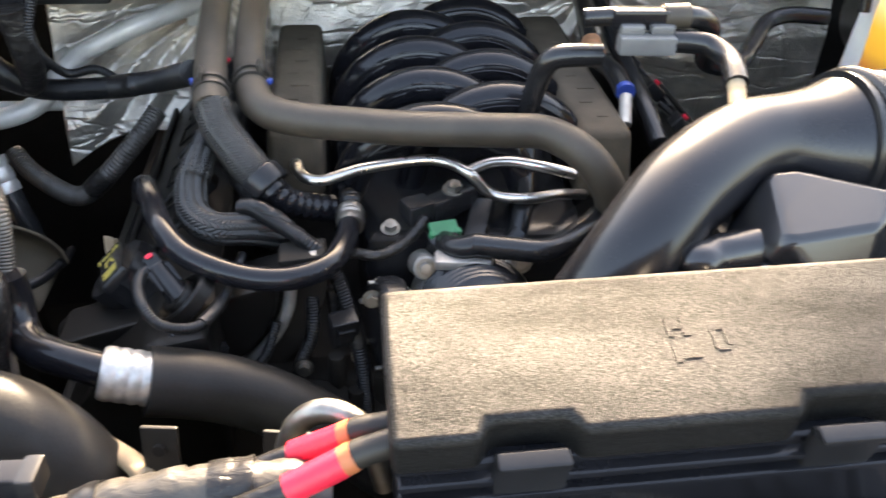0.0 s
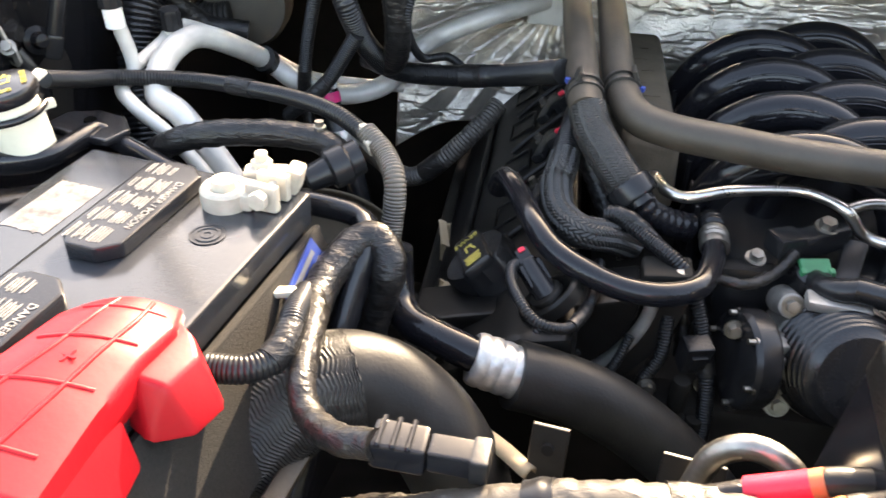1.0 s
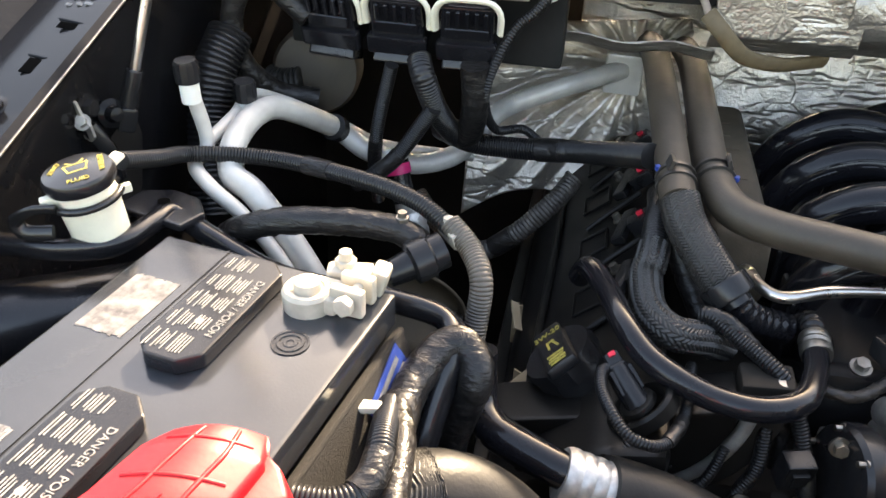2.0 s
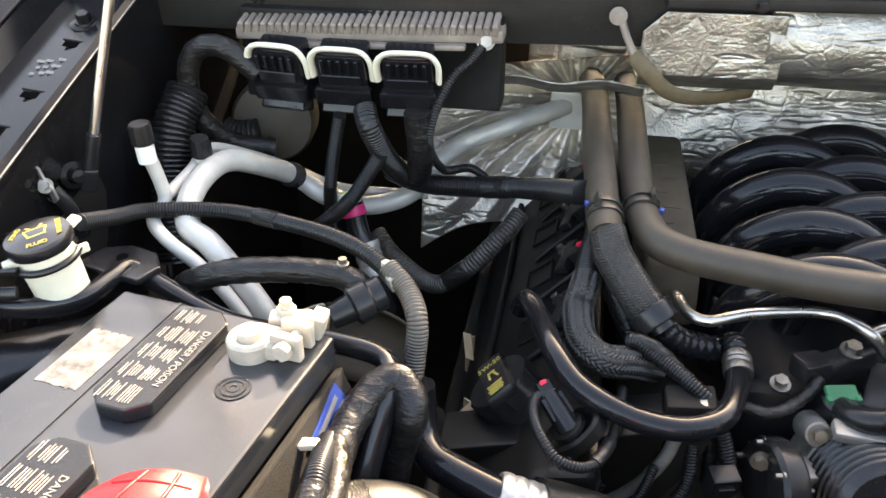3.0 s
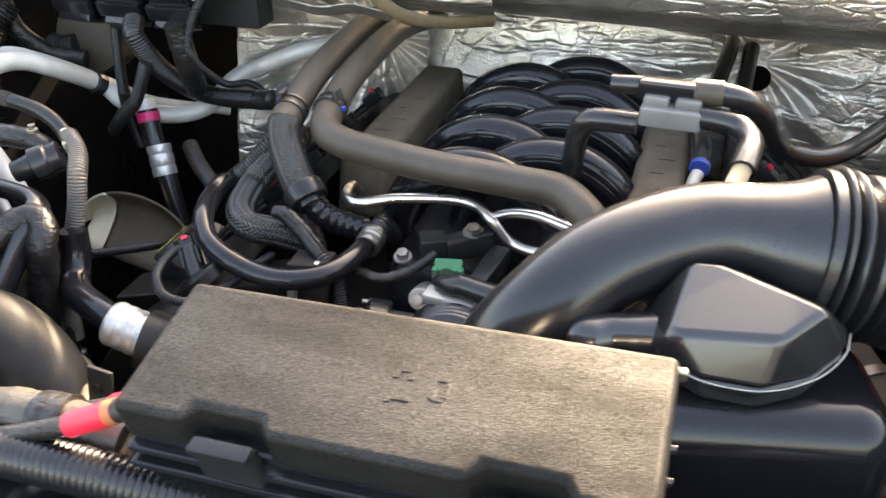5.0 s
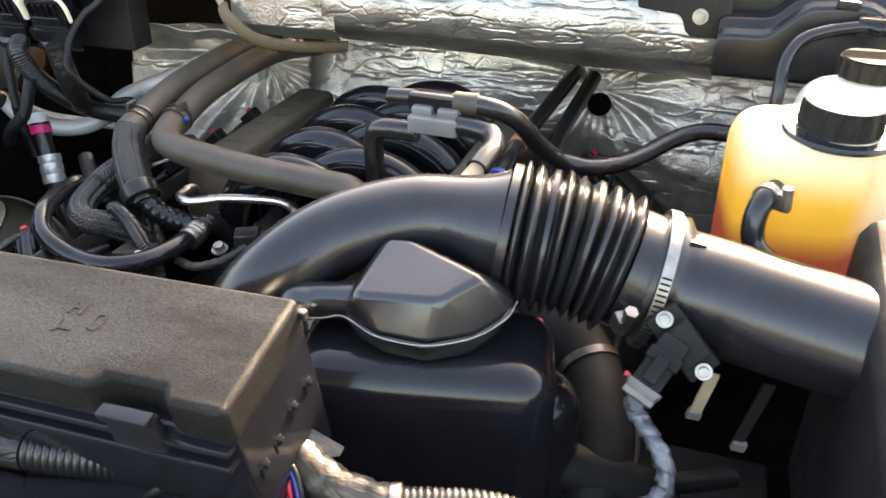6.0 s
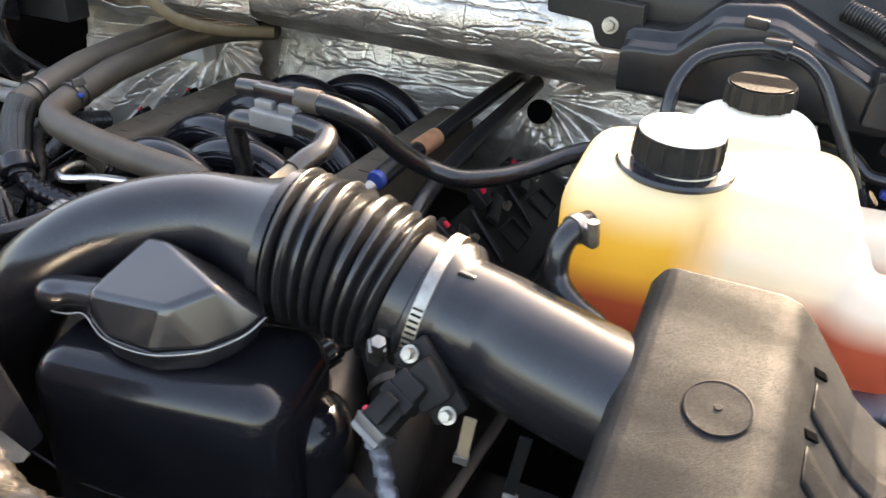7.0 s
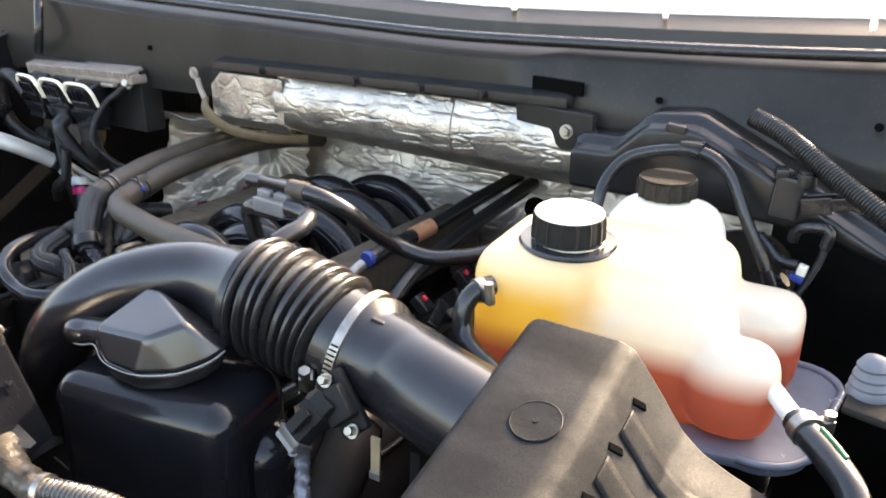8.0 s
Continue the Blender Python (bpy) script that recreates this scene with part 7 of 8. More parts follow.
# ---- air intake ----
def air_duct():
    th = thing("air_intake_duct", (0.26, 0.49, 0.98), "satin black plastic air duct with a ribbed bellows", "duct")
    c0, c1 = Vector((0.286, 0.470, 1.114)), Vector((0.402, 0.481, 1.089))
    elbow = [(0.040, 0.415, 0.93), (0.060, 0.398, 0.975), (0.088, 0.386, 1.030), (0.120, 0.394, 1.076), (0.162, 0.426, 1.107), (0.222, 0.460, 1.120), tuple(c0)]
    finish("elbow", tube(elbow, 0.05, seg=36, step=0.006, radius=lambda t: 0.032 + 0.004 * t + 0.014 * max(0.0, (t - 0.86) / 0.14) ** 1.6), "duct", th, smooth=60)
    def bell(t):
        if t < 0.06:
            return 0.055
        if t > 0.82:
            return 0.0475 + (0.003 if t > 0.95 else 0)
        k = (t - 0.06) / 0.76 * 9
        return 0.0510 - 0.003 * t + (0.0115 + 0.0022 * math.sin(k * 2.3)) * (abs(math.sin((k + 0.10 * math.sin(k * 1.7)) * math.pi)) ** 0.8 - 0.4) + 0.0007 * math.sin(k * 6 * math.pi)
    finish("bellows", tube([c0, c0.lerp(c1, 0.5) + Vector((0, 0.002, 0.004)), c1], 0.055, seg=56, step=0.0010, radius=bell), "rubber", th, smooth=75)
    d = (c1 - c0).normalized()
    cl = clamp_ring(th, c1 + d * 0.004, d, 0.0535, "zinc", 0.0085, False, "band_clamp")
    bm = bmesh.new()
    q = axis_at(Vector((0.392, 0.424, 1.079)), (0.25, -0.35, 0.9))
    cyl(bm, 0.0042, 0.0042, 0.024, q, 14, 0.001)
    cyl(bm, 0.0056, 0.0056, 0.006, q @ pose(0, 0, 0.013), 6, 0.001)
    box(bm, (0.013, 0.012, 0.016), q @ pose(0, 0.004, -0.004), 0.002)
    part("clamp_screw", bm, "zinc", cl)
    # band teeth
    bm = bmesh.new()
    for k in range(36):
        a = radians(150 + 4.5 * k)
        mm = axis_at(c1 + d * 0.004, d)
        box(bm, (0.0012, 0.0012, 0.007), mm @ pose(0.0553 * math.cos(a), 0.0553 * math.sin(a), 0), 0)
    part("band_slots", bm, "black", cl, smooth=0)
    ring = c1 + d * 0.018
    tb = finish("sensor_tube", tube([ring - d * 0.006, ring + Vector((0.040, -0.006, -0.003)), Vector((0.490, 0.466, 1.082)), Vector((0.560, 0.450, 1.078))], 0.0475, seg=44, step=0.006,
                                    radius=lambda t: 0.0525 if t < 0.05 else 0.0445 - 0.002 * t), "duct", th, smooth=60)
    bm = bmesh.new()
    box(bm, (0.012, 0.004, 0.004), frame_of((0.434, 0.470, 1.1275), d), 0.001)
    part("alignment_tab", bm, "black", tb)
    ms = thing("air_flow_sensor", (0.435, 0.418, 1.003), "black air flow sensor with a taped cable", "sensor")
    m = frame_of((0.434, 0.419, 1.074), (0.031, -0.007, -0.031), (0, -0.80, 0.45))
    bm = bmesh.new()
    box(bm, (0.056, 0.026, 0.010), m @ pose(0.0, 0, -0.004), 0.003)
    box(bm, (0.030, 0.024, 0.016), m @ pose(0.0, 0, 0.006), 0.003)
    part("sensor_body", bm, "shroud", ms)
    bm = bmesh.new()
    q = frame_of((0.421, 0.399, 1.066), (-0.42, -0.60, -0.68), (0.1, -0.65, 0.75))
    box(bm, (0.042, 0.022, 0.019), q, 0.003)
    box(bm, (0.010, 0.025, 0.022), q @ pose(-0.004, 0, 0), 0.002)
    box(bm, (0.020, 0.010, 0.006), q @ pose(0.006, 0, 0.014), 0.001)
    part("plug", bm, "shroud", ms)
    bm = bmesh.new()
    box(bm, (0.012, 0.024, 0.008), q @ pose(0.024, 0, 0.005), 0.002)
    part("plug_clip", bm, "greyclip", ms, "grey lock clip")
    bm = bmesh.new()
    box(bm, (0.004, 0.004, 0.004), q @ pose(0.018, -0.015, -0.006), 0.001)
    part("red_lock", bm, "redtape", ms)
    for at in ((0.419, 0.419, 1.091), (0.451, 0.412, 1.058)):
        bolt(ms, at, (0, -0.8, 0.45), 0.0042)
    hull("end_cover", [q @ Vector(p) for p in ((0.018, -0.014, -0.012), (0.018, 0.014, -0.012), (0.018, -0.014, 0.012), (0.018, 0.014, 0.012), (0.028, -0.011, 0.008), (0.028, 0.011, 0.008), (0.030, -0.010, -0.012), (0.030, 0.010, -0.012))], 0.002, "greyclip_dark", ms, "dark grey cable cover", seg=2)
    finish("taped_cable", tube([q @ Vector((0.030, 0.0, -0.010)), q @ Vector((0.034, 0.002, -0.026)), (0.430, 0.372, 1.012), (0.437, 0.362, 0.995), (0.431, 0.355, 0.982), (0.400, 0.34, 0.955)], 0.0062, seg=20, step=0.002, tape=(0.013, 0.0022)), "silver_tape", ms, smooth=60)
    # links and a hose in the gap below
    for (x, y, z), h, mat in (((0.455, 0.436, 1.020), 0.050, "tan"), ((0.492, 0.440, 1.006), 0.076, "shroud")):
        br = thing("wiring_clip", (x, y, z - 0.02), "clip strap hanging under the air tube", "clip")
        bm = bmesh.new()
        box(bm, (0.009, 0.003, h), pose(x, y, z, 12, 8, 10), 0.0008)
        part("strap", bm, mat, br)
        bm = bmesh.new()
        box(bm, (0.011, 0.006, 0.009), pose(x - 0.004, y + 0.004, z - h * 0.42, 12, 8, 10), 0.0012)
        part("buckle", bm, "cast", br)
    hose("lower_hose", [(0.290, 0.450, 0.925), (0.345, 0.425, 0.935), (0.395, 0.425, 0.930), (0.430, 0.440, 0.905), (0.450, 0.460, 0.860)], 0.020, "shroud", "thick black hose below the air tube", "hose", seg=20)
    # thick hose added to cover the sunlit flank of the valve cover
    by = hose("masking_hose", [(0.296, 0.600, 0.975), (0.330, 0.556, 0.982), (0.360, 0.522, 0.965), (0.380, 0.475, 0.950), (0.386, 0.430, 0.925), (0.380, 0.400, 0.880)], 0.027, "shroud", "matt black hose added to darken the sunlit side of the valve cover", "hose", seg=22)
    clamp_ring(by, (0.360, 0.522, 0.965), (0.025, -0.04, -0.016), 0.0275, "dark_steel", 0.008, False)


def hull(name, pts, bevel, mat, parent, label="", seg=4, sharp=0.3):
    bm = bmesh.new()
    for p in pts:
        bm.verts.new(p)
    bmesh.ops.convex_hull(bm, input=bm.verts)
    for v in [v for v in bm.verts if not v.link_faces]:
        bm.verts.remove(v)
    es = [e for e in bm.edges if e.is_manifold and e.calc_face_angle(0) > sharp]
    bmesh.ops.bevel(bm, geom=es, offset=bevel, segments=seg, affect="EDGES", profile=0.5, clamp_overlap=True)
    return part(name, bm, mat, parent, label, smooth=50)


def gap_panel():
    # dark panel and fittings added to keep the gap over the floor black
    th = thing("gap_panel", (0.42, 0.42, 0.80), "matt black panel added to darken the gap low under the air tube", "shroud")
    bm = bmesh.new()
    prism(bm, [(0.27, 0.27), (0.54, 0.20), (0.54, 0.62), (0.34, 0.62), (0.27, 0.50)], 0.02, pose(0, 0, 0.80), 0.006)
    part("panel", bm, "shroud", th)
    bm = bmesh.new()
    lathe(bm, [(0.050, 0.0), (0.056, 0.0), (0.057, 0.016), (0.053, 0.018), (0.050, 0.014)], pose(0.42, 0.42, 0.82), 40)
    part("collar", bm, "shroud", th)
    finish("rib", tube([(0.30, 0.32, 0.822), (0.42, 0.30, 0.824), (0.53, 0.28, 0.822)], 0.005, seg=10), "shroud", th, smooth=60)
    finish("pipe", tube([(0.33, 0.56, 0.84), (0.38, 0.50, 0.86), (0.44, 0.50, 0.87), (0.50, 0.54, 0.86)], 0.010, seg=14), "rubber_matt", th, smooth=60)
    finish("wire", tube([(0.335, 0.40, 0.87), (0.36, 0.37, 0.90), (0.39, 0.385, 0.89), (0.385, 0.43, 0.86)], 0.003, seg=10), "rubber_matt", th, smooth=60)


def resonator():
    th = thing("intake_resonator", (0.25, 0.38, 0.86), "glossy black resonator box under the air duct", "resonator")
    seam = [(0.198, 0.360, 1.084), (0.228, 0.348, 1.081), (0.264, 0.351, 1.079), (0.294, 0.369, 1.081), (0.311, 0.390, 1.087), (0.315, 0.408, 1.092)]
    back = [(0.300, 0.432, 1.090), (0.205, 0.436, 1.085), (0.182, 0.400, 1.080)]
    top = [(x, y, 1.104 + 0.36 * (y - 0.352) + 0.06 * (x - 0.212)) for x, y in ((0.213, 0.412), (0.230, 0.412), (0.295, 0.386), (0.270, 0.361), (0.206, 0.357))]
    hull("upper_shell", seam + back + top, 0.0085, "lobe", th, seg=5, sharp=0.2)
    hull("under_shell", [(x, y, z - 0.002) for x, y, z in seam + back] + [(0.250 + (x - 0.250) * 0.86, 0.392 + (y - 0.392) * 0.86, z - 0.020) for x, y, z in seam + back], 0.008, "lobe", th, sharp=0.2)
    finish("seam", tube([(0.120, 0.392, 1.062), (0.138, 0.372, 1.072), (0.160, 0.362, 1.074), (0.182, 0.358, 1.080)] + [(x, y - 0.0010, z) for x, y, z in seam], 0.0005, seg=8, step=0.004), "chrome_dull", th, "pale moulding seam", smooth=60)
    bm = bmesh.new()
    ball(bm, 0.0165, pose(0.157, 0.374, 1.080) @ Matrix.Diagonal((1.1, 0.95, 0.9, 1)), 24)
    cyl(bm, 0.013, 0.016, 0.05, axis_at((0.180, 0.380, 1.082), (1, 0.12, 0.06)), 20)
    moulded(part("knob", bm, "lobe", th), 0.003, 4)
    bm = bmesh.new()
    box(bm, (0.196, 0.110, 0.24), pose(0.250, 0.394, 0.940, 0, 0, 12), 0.028, 8)
    part("lower_shell", bm, "gloss", th, smooth=60)
    bm = bmesh.new()
    box(bm, (0.10, 0.07, 0.20), pose(0.318, 0.418, 0.915, 0, 0, 30), 0.030, 6)
    part("side_lobe", bm, "gloss", th, smooth=60)
    finish("lower_seam", tube([(0.150, 0.330, 0.962), (0.20, 0.328, 0.956), (0.26, 0.338, 0.952), (0.33, 0.362, 0.956)], 0.0012, seg=8, step=0.006), "gloss", th, smooth=60)


def air_box():
    th = thing("air_filter_box", (0.60, 0.42, 0.92), "black grained plastic air filter box with slotted flank", "air box")
    # outline across (x, z) drawn out along the slope of the top
    prof = [(0.540, 0.90), (0.546, 1.116), (0.553, 1.127), (0.560, 1.130), (0.628, 1.130), (0.640, 1.126), (0.650, 1.115), (0.668, 1.092), (0.684, 1.072), (0.700, 1.060), (0.722, 1.051), (0.82, 1.020), (0.82, 0.90)]

    def tilt(p):
        p.z += (0.0045 + (p.y - 0.48) * 0.27) * max(0.0, min(1.0, (p.z - 0.9) / 0.2))
        p.x += (p.y - 0.5) * -0.03
        return p
    bm = bmesh.new()
    along_y(bm, prof, 0.10, 0.522, 0.004)
    for v in bm.verts:
        tilt(v.co)
    part("box_shell", bm, "airbox", th, smooth=50)
    bm = bmesh.new()
    lathe(bm, [(0, -0.001), (0.0185, -0.001), (0.0190, 0.0003), (0.0183, 0.0006), (0.0177, 0.0002), (0.0025, 0.0002), (0.002, 0.0008), (0, 0.0008)], axis_at((0.608, 0.422, 1.1197), (0, -0.27, 0.96)), 40)
    part("moulded_disc", bm, "airbox", th)
    run = [Vector((a, 0, b)) for a, b in prof[6:12]]

    def flank(s, y, up):      # a place on the flank, s from its upper edge to its foot
        k = s * (len(run) - 1) * 0.9999
        i = int(k)
        t = (run[i + 1] - run[i]).normalized()
        p = run[i].lerp(run[i + 1], k - i) + Vector((-t.z, 0, t.x)) * up
        return tilt(Vector((p.x, y, p.z)))
    for k in range(8):
        y = 0.499 - 0.0450 * k
        bm = bmesh.new()
        a, c = flank(0.03, y - 0.012, 0.0), flank(0.115, y - 0.004, 0.0)
        box(bm, ((c - a).length, 0.0060, 0.0024), frame_of(a.lerp(c, 0.5), c - a, (0.7, 0, 0.7)), 0.0005, 1)
        part("slot", bm, "void", th)
        ob = finish("flank_panel", sheet(lambda u, v: flank(0.05 + 0.93 * v, y - 0.018 - 0.024 * u, 0.0005), 4, 60), "airbox", th, smooth=40)
        thicken(ob, 0.0012)


# ---- tanks on the right ----
def tank_material():
    m = material("stained_translucent_plastic", (0.82, 0.79, 0.69), 0.34, vary=0.04, scale=14, bump=0.06, bump_scale=80)
    nt = m.node_tree
    b = nt.nodes["Principled BSDF"]
    co = nt.nodes.new("ShaderNodeTexCoord")
    sep = nt.nodes.new("ShaderNodeSeparateXYZ")
    nt.links.new(co.outputs["Object"], sep.inputs[0])
    old = b.inputs["Base Color"].links[0].from_socket
    def ranged(sock, a, c):
        r = nt.nodes.new("ShaderNodeMapRange")
        r.inputs[1].default_value, r.inputs[2].default_value = a, c
        nt.links.new(sock, r.inputs[0])
        return r.outputs[0]
    def mixed(fac, a, col):
        x = nt.nodes.new("ShaderNodeMix")
        x.data_type = "RGBA"
        nt.links.new(fac, x.inputs[0])
        nt.links.new(a, x.inputs[6])
        x.inputs[7].default_value = (*col, 1)
        return x.outputs[2]
    amber = mixed(ranged(sep.outputs[0], 0.585, 0.545), old, (0.90, 0.54, 0.085))      # coolant-stained chamber
    pale = mixed(ranged(sep.outputs[2], 1.125, 1.165), amber, (0.93, 0.86, 0.62))
    fluid = mixed(ranged(sep.outputs[2], 1.102, 1.076), pale, (0.43, 0.105, 0.065))     # coolant level seen through the wall
    nt.links.new(fluid, b.inputs["Base Color"])
    tr = nt.nodes.new("ShaderNodeBsdfTranslucent")
    nt.links.new(fluid, tr.inputs["Color"])
    mx = nt.nodes.new("ShaderNodeMixShader")
    mx.inputs[0].default_value = 0.55
    nt.links.new(b.outputs[0], mx.inputs[1])
    nt.links.new(tr.outputs[0], mx.inputs[2])
    nt.links.new(mx.outputs[0], nt.nodes["Material Output"].inputs["Surface"])
    return m


def fluted_cap(parent, m, r, h, name="cap", mat="rubber_matt"):
    bm = bmesh.new()
    lathe(bm, [(0, 0), (r, 0), (r * 1.01, 0.002), (r * 1.0, h - 0.006), (r * 0.985, h - 0.002), (r * 0.94, h), (r * 0.5, h + 0.001), (0, h + 0.001)], m, 192, (16, r * 0.075, 0, h - 0.001))
    return part(name, bm, mat, parent, smooth=50)


def tanks():
    th = thing("coolant_tank", (0.600, 0.632, 0.952), "amber-stained white coolant tank part filled with red coolant", "tank")
    bm = bmesh.new()
    box(bm, (0.104, 0.15, 0.205), pose(0.503, 0.645, 1.068, 0, 0, 6), 0.03, 4)
    box(bm, (0.205, 0.16, 0.19), pose(0.572, 0.684, 1.070, 0, 0, 6), 0.03, 4, top=0.9)
    box(bm, (0.14, 0.08, 0.10), pose(0.612, 0.647, 1.078, 0, 0, 4), 0.02, 4)
    box(bm, (0.076, 0.070, 0.085), pose(0.690, 0.628, 1.073, 0, 0, 6), 0.028, 4)
    box(bm, (0.084, 0.080, 0.092), pose(0.682, 0.730, 1.074, 0, 0, 4), 0.024, 4)
    box(bm, (0.07, 0.12, 0.066), pose(0.658, 0.672, 1.060, 0, 0, 4), 0.018, 4)
    cyl(bm, 0.040, 0.038, 0.03, pose(0.531, 0.627, 1.160), 40)
    shell = part("tank_shell", bm, tank_material(), th, smooth=60)
    moulded(shell, 0.004, 9)
    bm = bmesh.new()
    lathe(bm, [(0, 0), (0.043, 0), (0.0445, 0.003), (0.043, 0.0055), (0.033, 0.006), (0.033, 0.009), (0, 0.009)], axis_at((0.531, 0.627, 1.169), (0.03, -0.04, 1)), 44)
    part("neck_flange", bm, "duct", th)
    cap = fluted_cap(th, axis_at((0.531, 0.626, 1.176), (0.03, -0.04, 1)), 0.0335, 0.023, "filler_cap")
    # worn top face; its white also holds the sun's glare
    bm = bmesh.new()
    cyl(bm, 0.0312, 0.0308, 0.0030, axis_at((0.531, 0.626, 1.176), (0.03, -0.04, 1)) @ pose(0, 0, 0.0232), 48, 0.0008)
    part("worn_glare_face", bm, "white", cap, "worn cap face, whitened for the glare of the sun")
    # cloudy lower rim, wider than the tank
    rim = []
    for cx, cy, r, a0 in ((0.718, 0.630, 0.042, -100), (0.722, 0.740, 0.042, -5), (0.62, 0.76, 0.03, 85), (0.60, 0.60, 0.03, 180)):
        rim += [(cx + r * math.cos(radians(a0 + d)), cy + r * math.sin(radians(a0 + d))) for d in range(0, 100, 12)]
    bm = bmesh.new()
    prism(bm, rim, 0.010, pose(0, 0, 1.020), 0.003)
    part("lower_rim", bm, "clear", th, "cloudy grey moulded rim")
    finish("rim_bead", tube([(x, y, 1.031) for x, y in rim[:20]], 0.004, seg=10, step=0.006), "clear", th, smooth=60)
    bm = bmesh.new()
    box(bm, (0.26, 0.20, 0.03), pose(0.600, 0.682, 0.972, 0, 0, 4), 0.008)
    part("bracket", bm, "black", th)
    # hose on the engine side
    hs = thing("coolant_hose", (0.480, 0.532, 1.052), "short black coolant hose with a spring clamp", "hose")
    finish("hose", tube([(0.487, 0.568, 1.138), (0.479, 0.552, 1.136), (0.474, 0.542, 1.122), (0.477, 0.537, 1.102), (0.493, 0.529, 1.090), (0.515, 0.527, 1.077), (0.530, 0.522, 1.052)], 0.0092, seg=18), "rubber", hs, smooth=60)
    clamp_ring(hs, (0.481, 0.557, 1.136), (-0.4, -0.8, -0.1), 0.0100, "zinc", 0.008)
    h2 = thing("coolant_hose", (0.770, 0.612, 1.022), "black coolant hose with clamp at the tank's outer end", "hose")
    finish("hose", tube([(0.750, 0.590, 1.081), (0.760, 0.578, 1.080), (0.780, 0.557, 1.077), (0.802, 0.532, 1.068), (0.816, 0.502, 1.042), (0.820, 0.472, 0.992)], 0.0115, seg=18), "rubber", h2, smooth=60)
    finish("clear_stub", tube([(0.720, 0.622, 1.087), (0.731, 0.610, 1.085), (0.755, 0.583, 1.080)], 0.0080, seg=16), "white", h2, smooth=60)
    finish("green_stripe", tube([(0.770, 0.572, 1.091), (0.782, 0.560, 1.089), (0.792, 0.550, 1.086)], 0.0018, seg=8), "green", h2, "green paint stripe", smooth=60)
    clamp_ring(h2, (0.758, 0.581, 1.081), (0.65, -0.70, -0.1), 0.0125, "zinc", 0.010)
    # washer bottle behind
    wb = thing("brake_fluid_reservoir", (0.571, 0.782, 0.992), "white plastic reservoir with a black ridged cap", "reservoir")
    bm = bmesh.new()
    box(bm, (0.140, 0.11, 0.180), pose(0.568, 0.785, 1.086, 0, 0, 6), 0.034, 4, top=0.82)
    cyl(bm, 0.050, 0.026, 0.05, pose(0.568, 0.777, 1.155), 36)
    moulded(part("bottle", bm, "white", wb, smooth=60), 0.005, 8)
    bcap = fluted_cap(wb, axis_at((0.568, 0.777, 1.182), (0, -0.03, 1)), 0.0305, 0.018)
    bm = bmesh.new()
    cyl(bm, 0.0275, 0.0275, 0.0014, axis_at((0.568, 0.777, 1.182), (0, -0.03, 1)) @ pose(0, 0, 0.0188), 40)
    part("pebbled_face", bm, "pebbled", bcap, "rough black cap face")
    # bump stop on the wing
    bs = thing("bump_stop", (0.79, 0.65, 1.03), "grey ringed rubber bump stop on a bracket", "bump stop")
    bm = bmesh.new()
    lathe(bm, [(0, 0), (0.0235, 0), (0.0245, 0.004), (0.0215, 0.010), (0.0225, 0.013), (0.0195, 0.019), (0.0205, 0.022), (0.017, 0.029), (0.018, 0.032), (0.012, 0.040), (0.004, 0.043), (0, 0.043)], pose(0.790, 0.66, 1.082) @ Matrix.Diagonal((0.72, 0.72, 0.85, 1)), 30)
    part("rubber_stop", bm, "bumper", bs)
    bm = bmesh.new()
    box(bm, (0.065, 0.06, 0.008), pose(0.808, 0.655, 1.078, 0, 6, 0), 0.003)
    box(bm, (0.03, 0.05, 0.10), pose(0.835, 0.645, 1.03), 0.004)
    part("bracket", bm, "shade", bs)


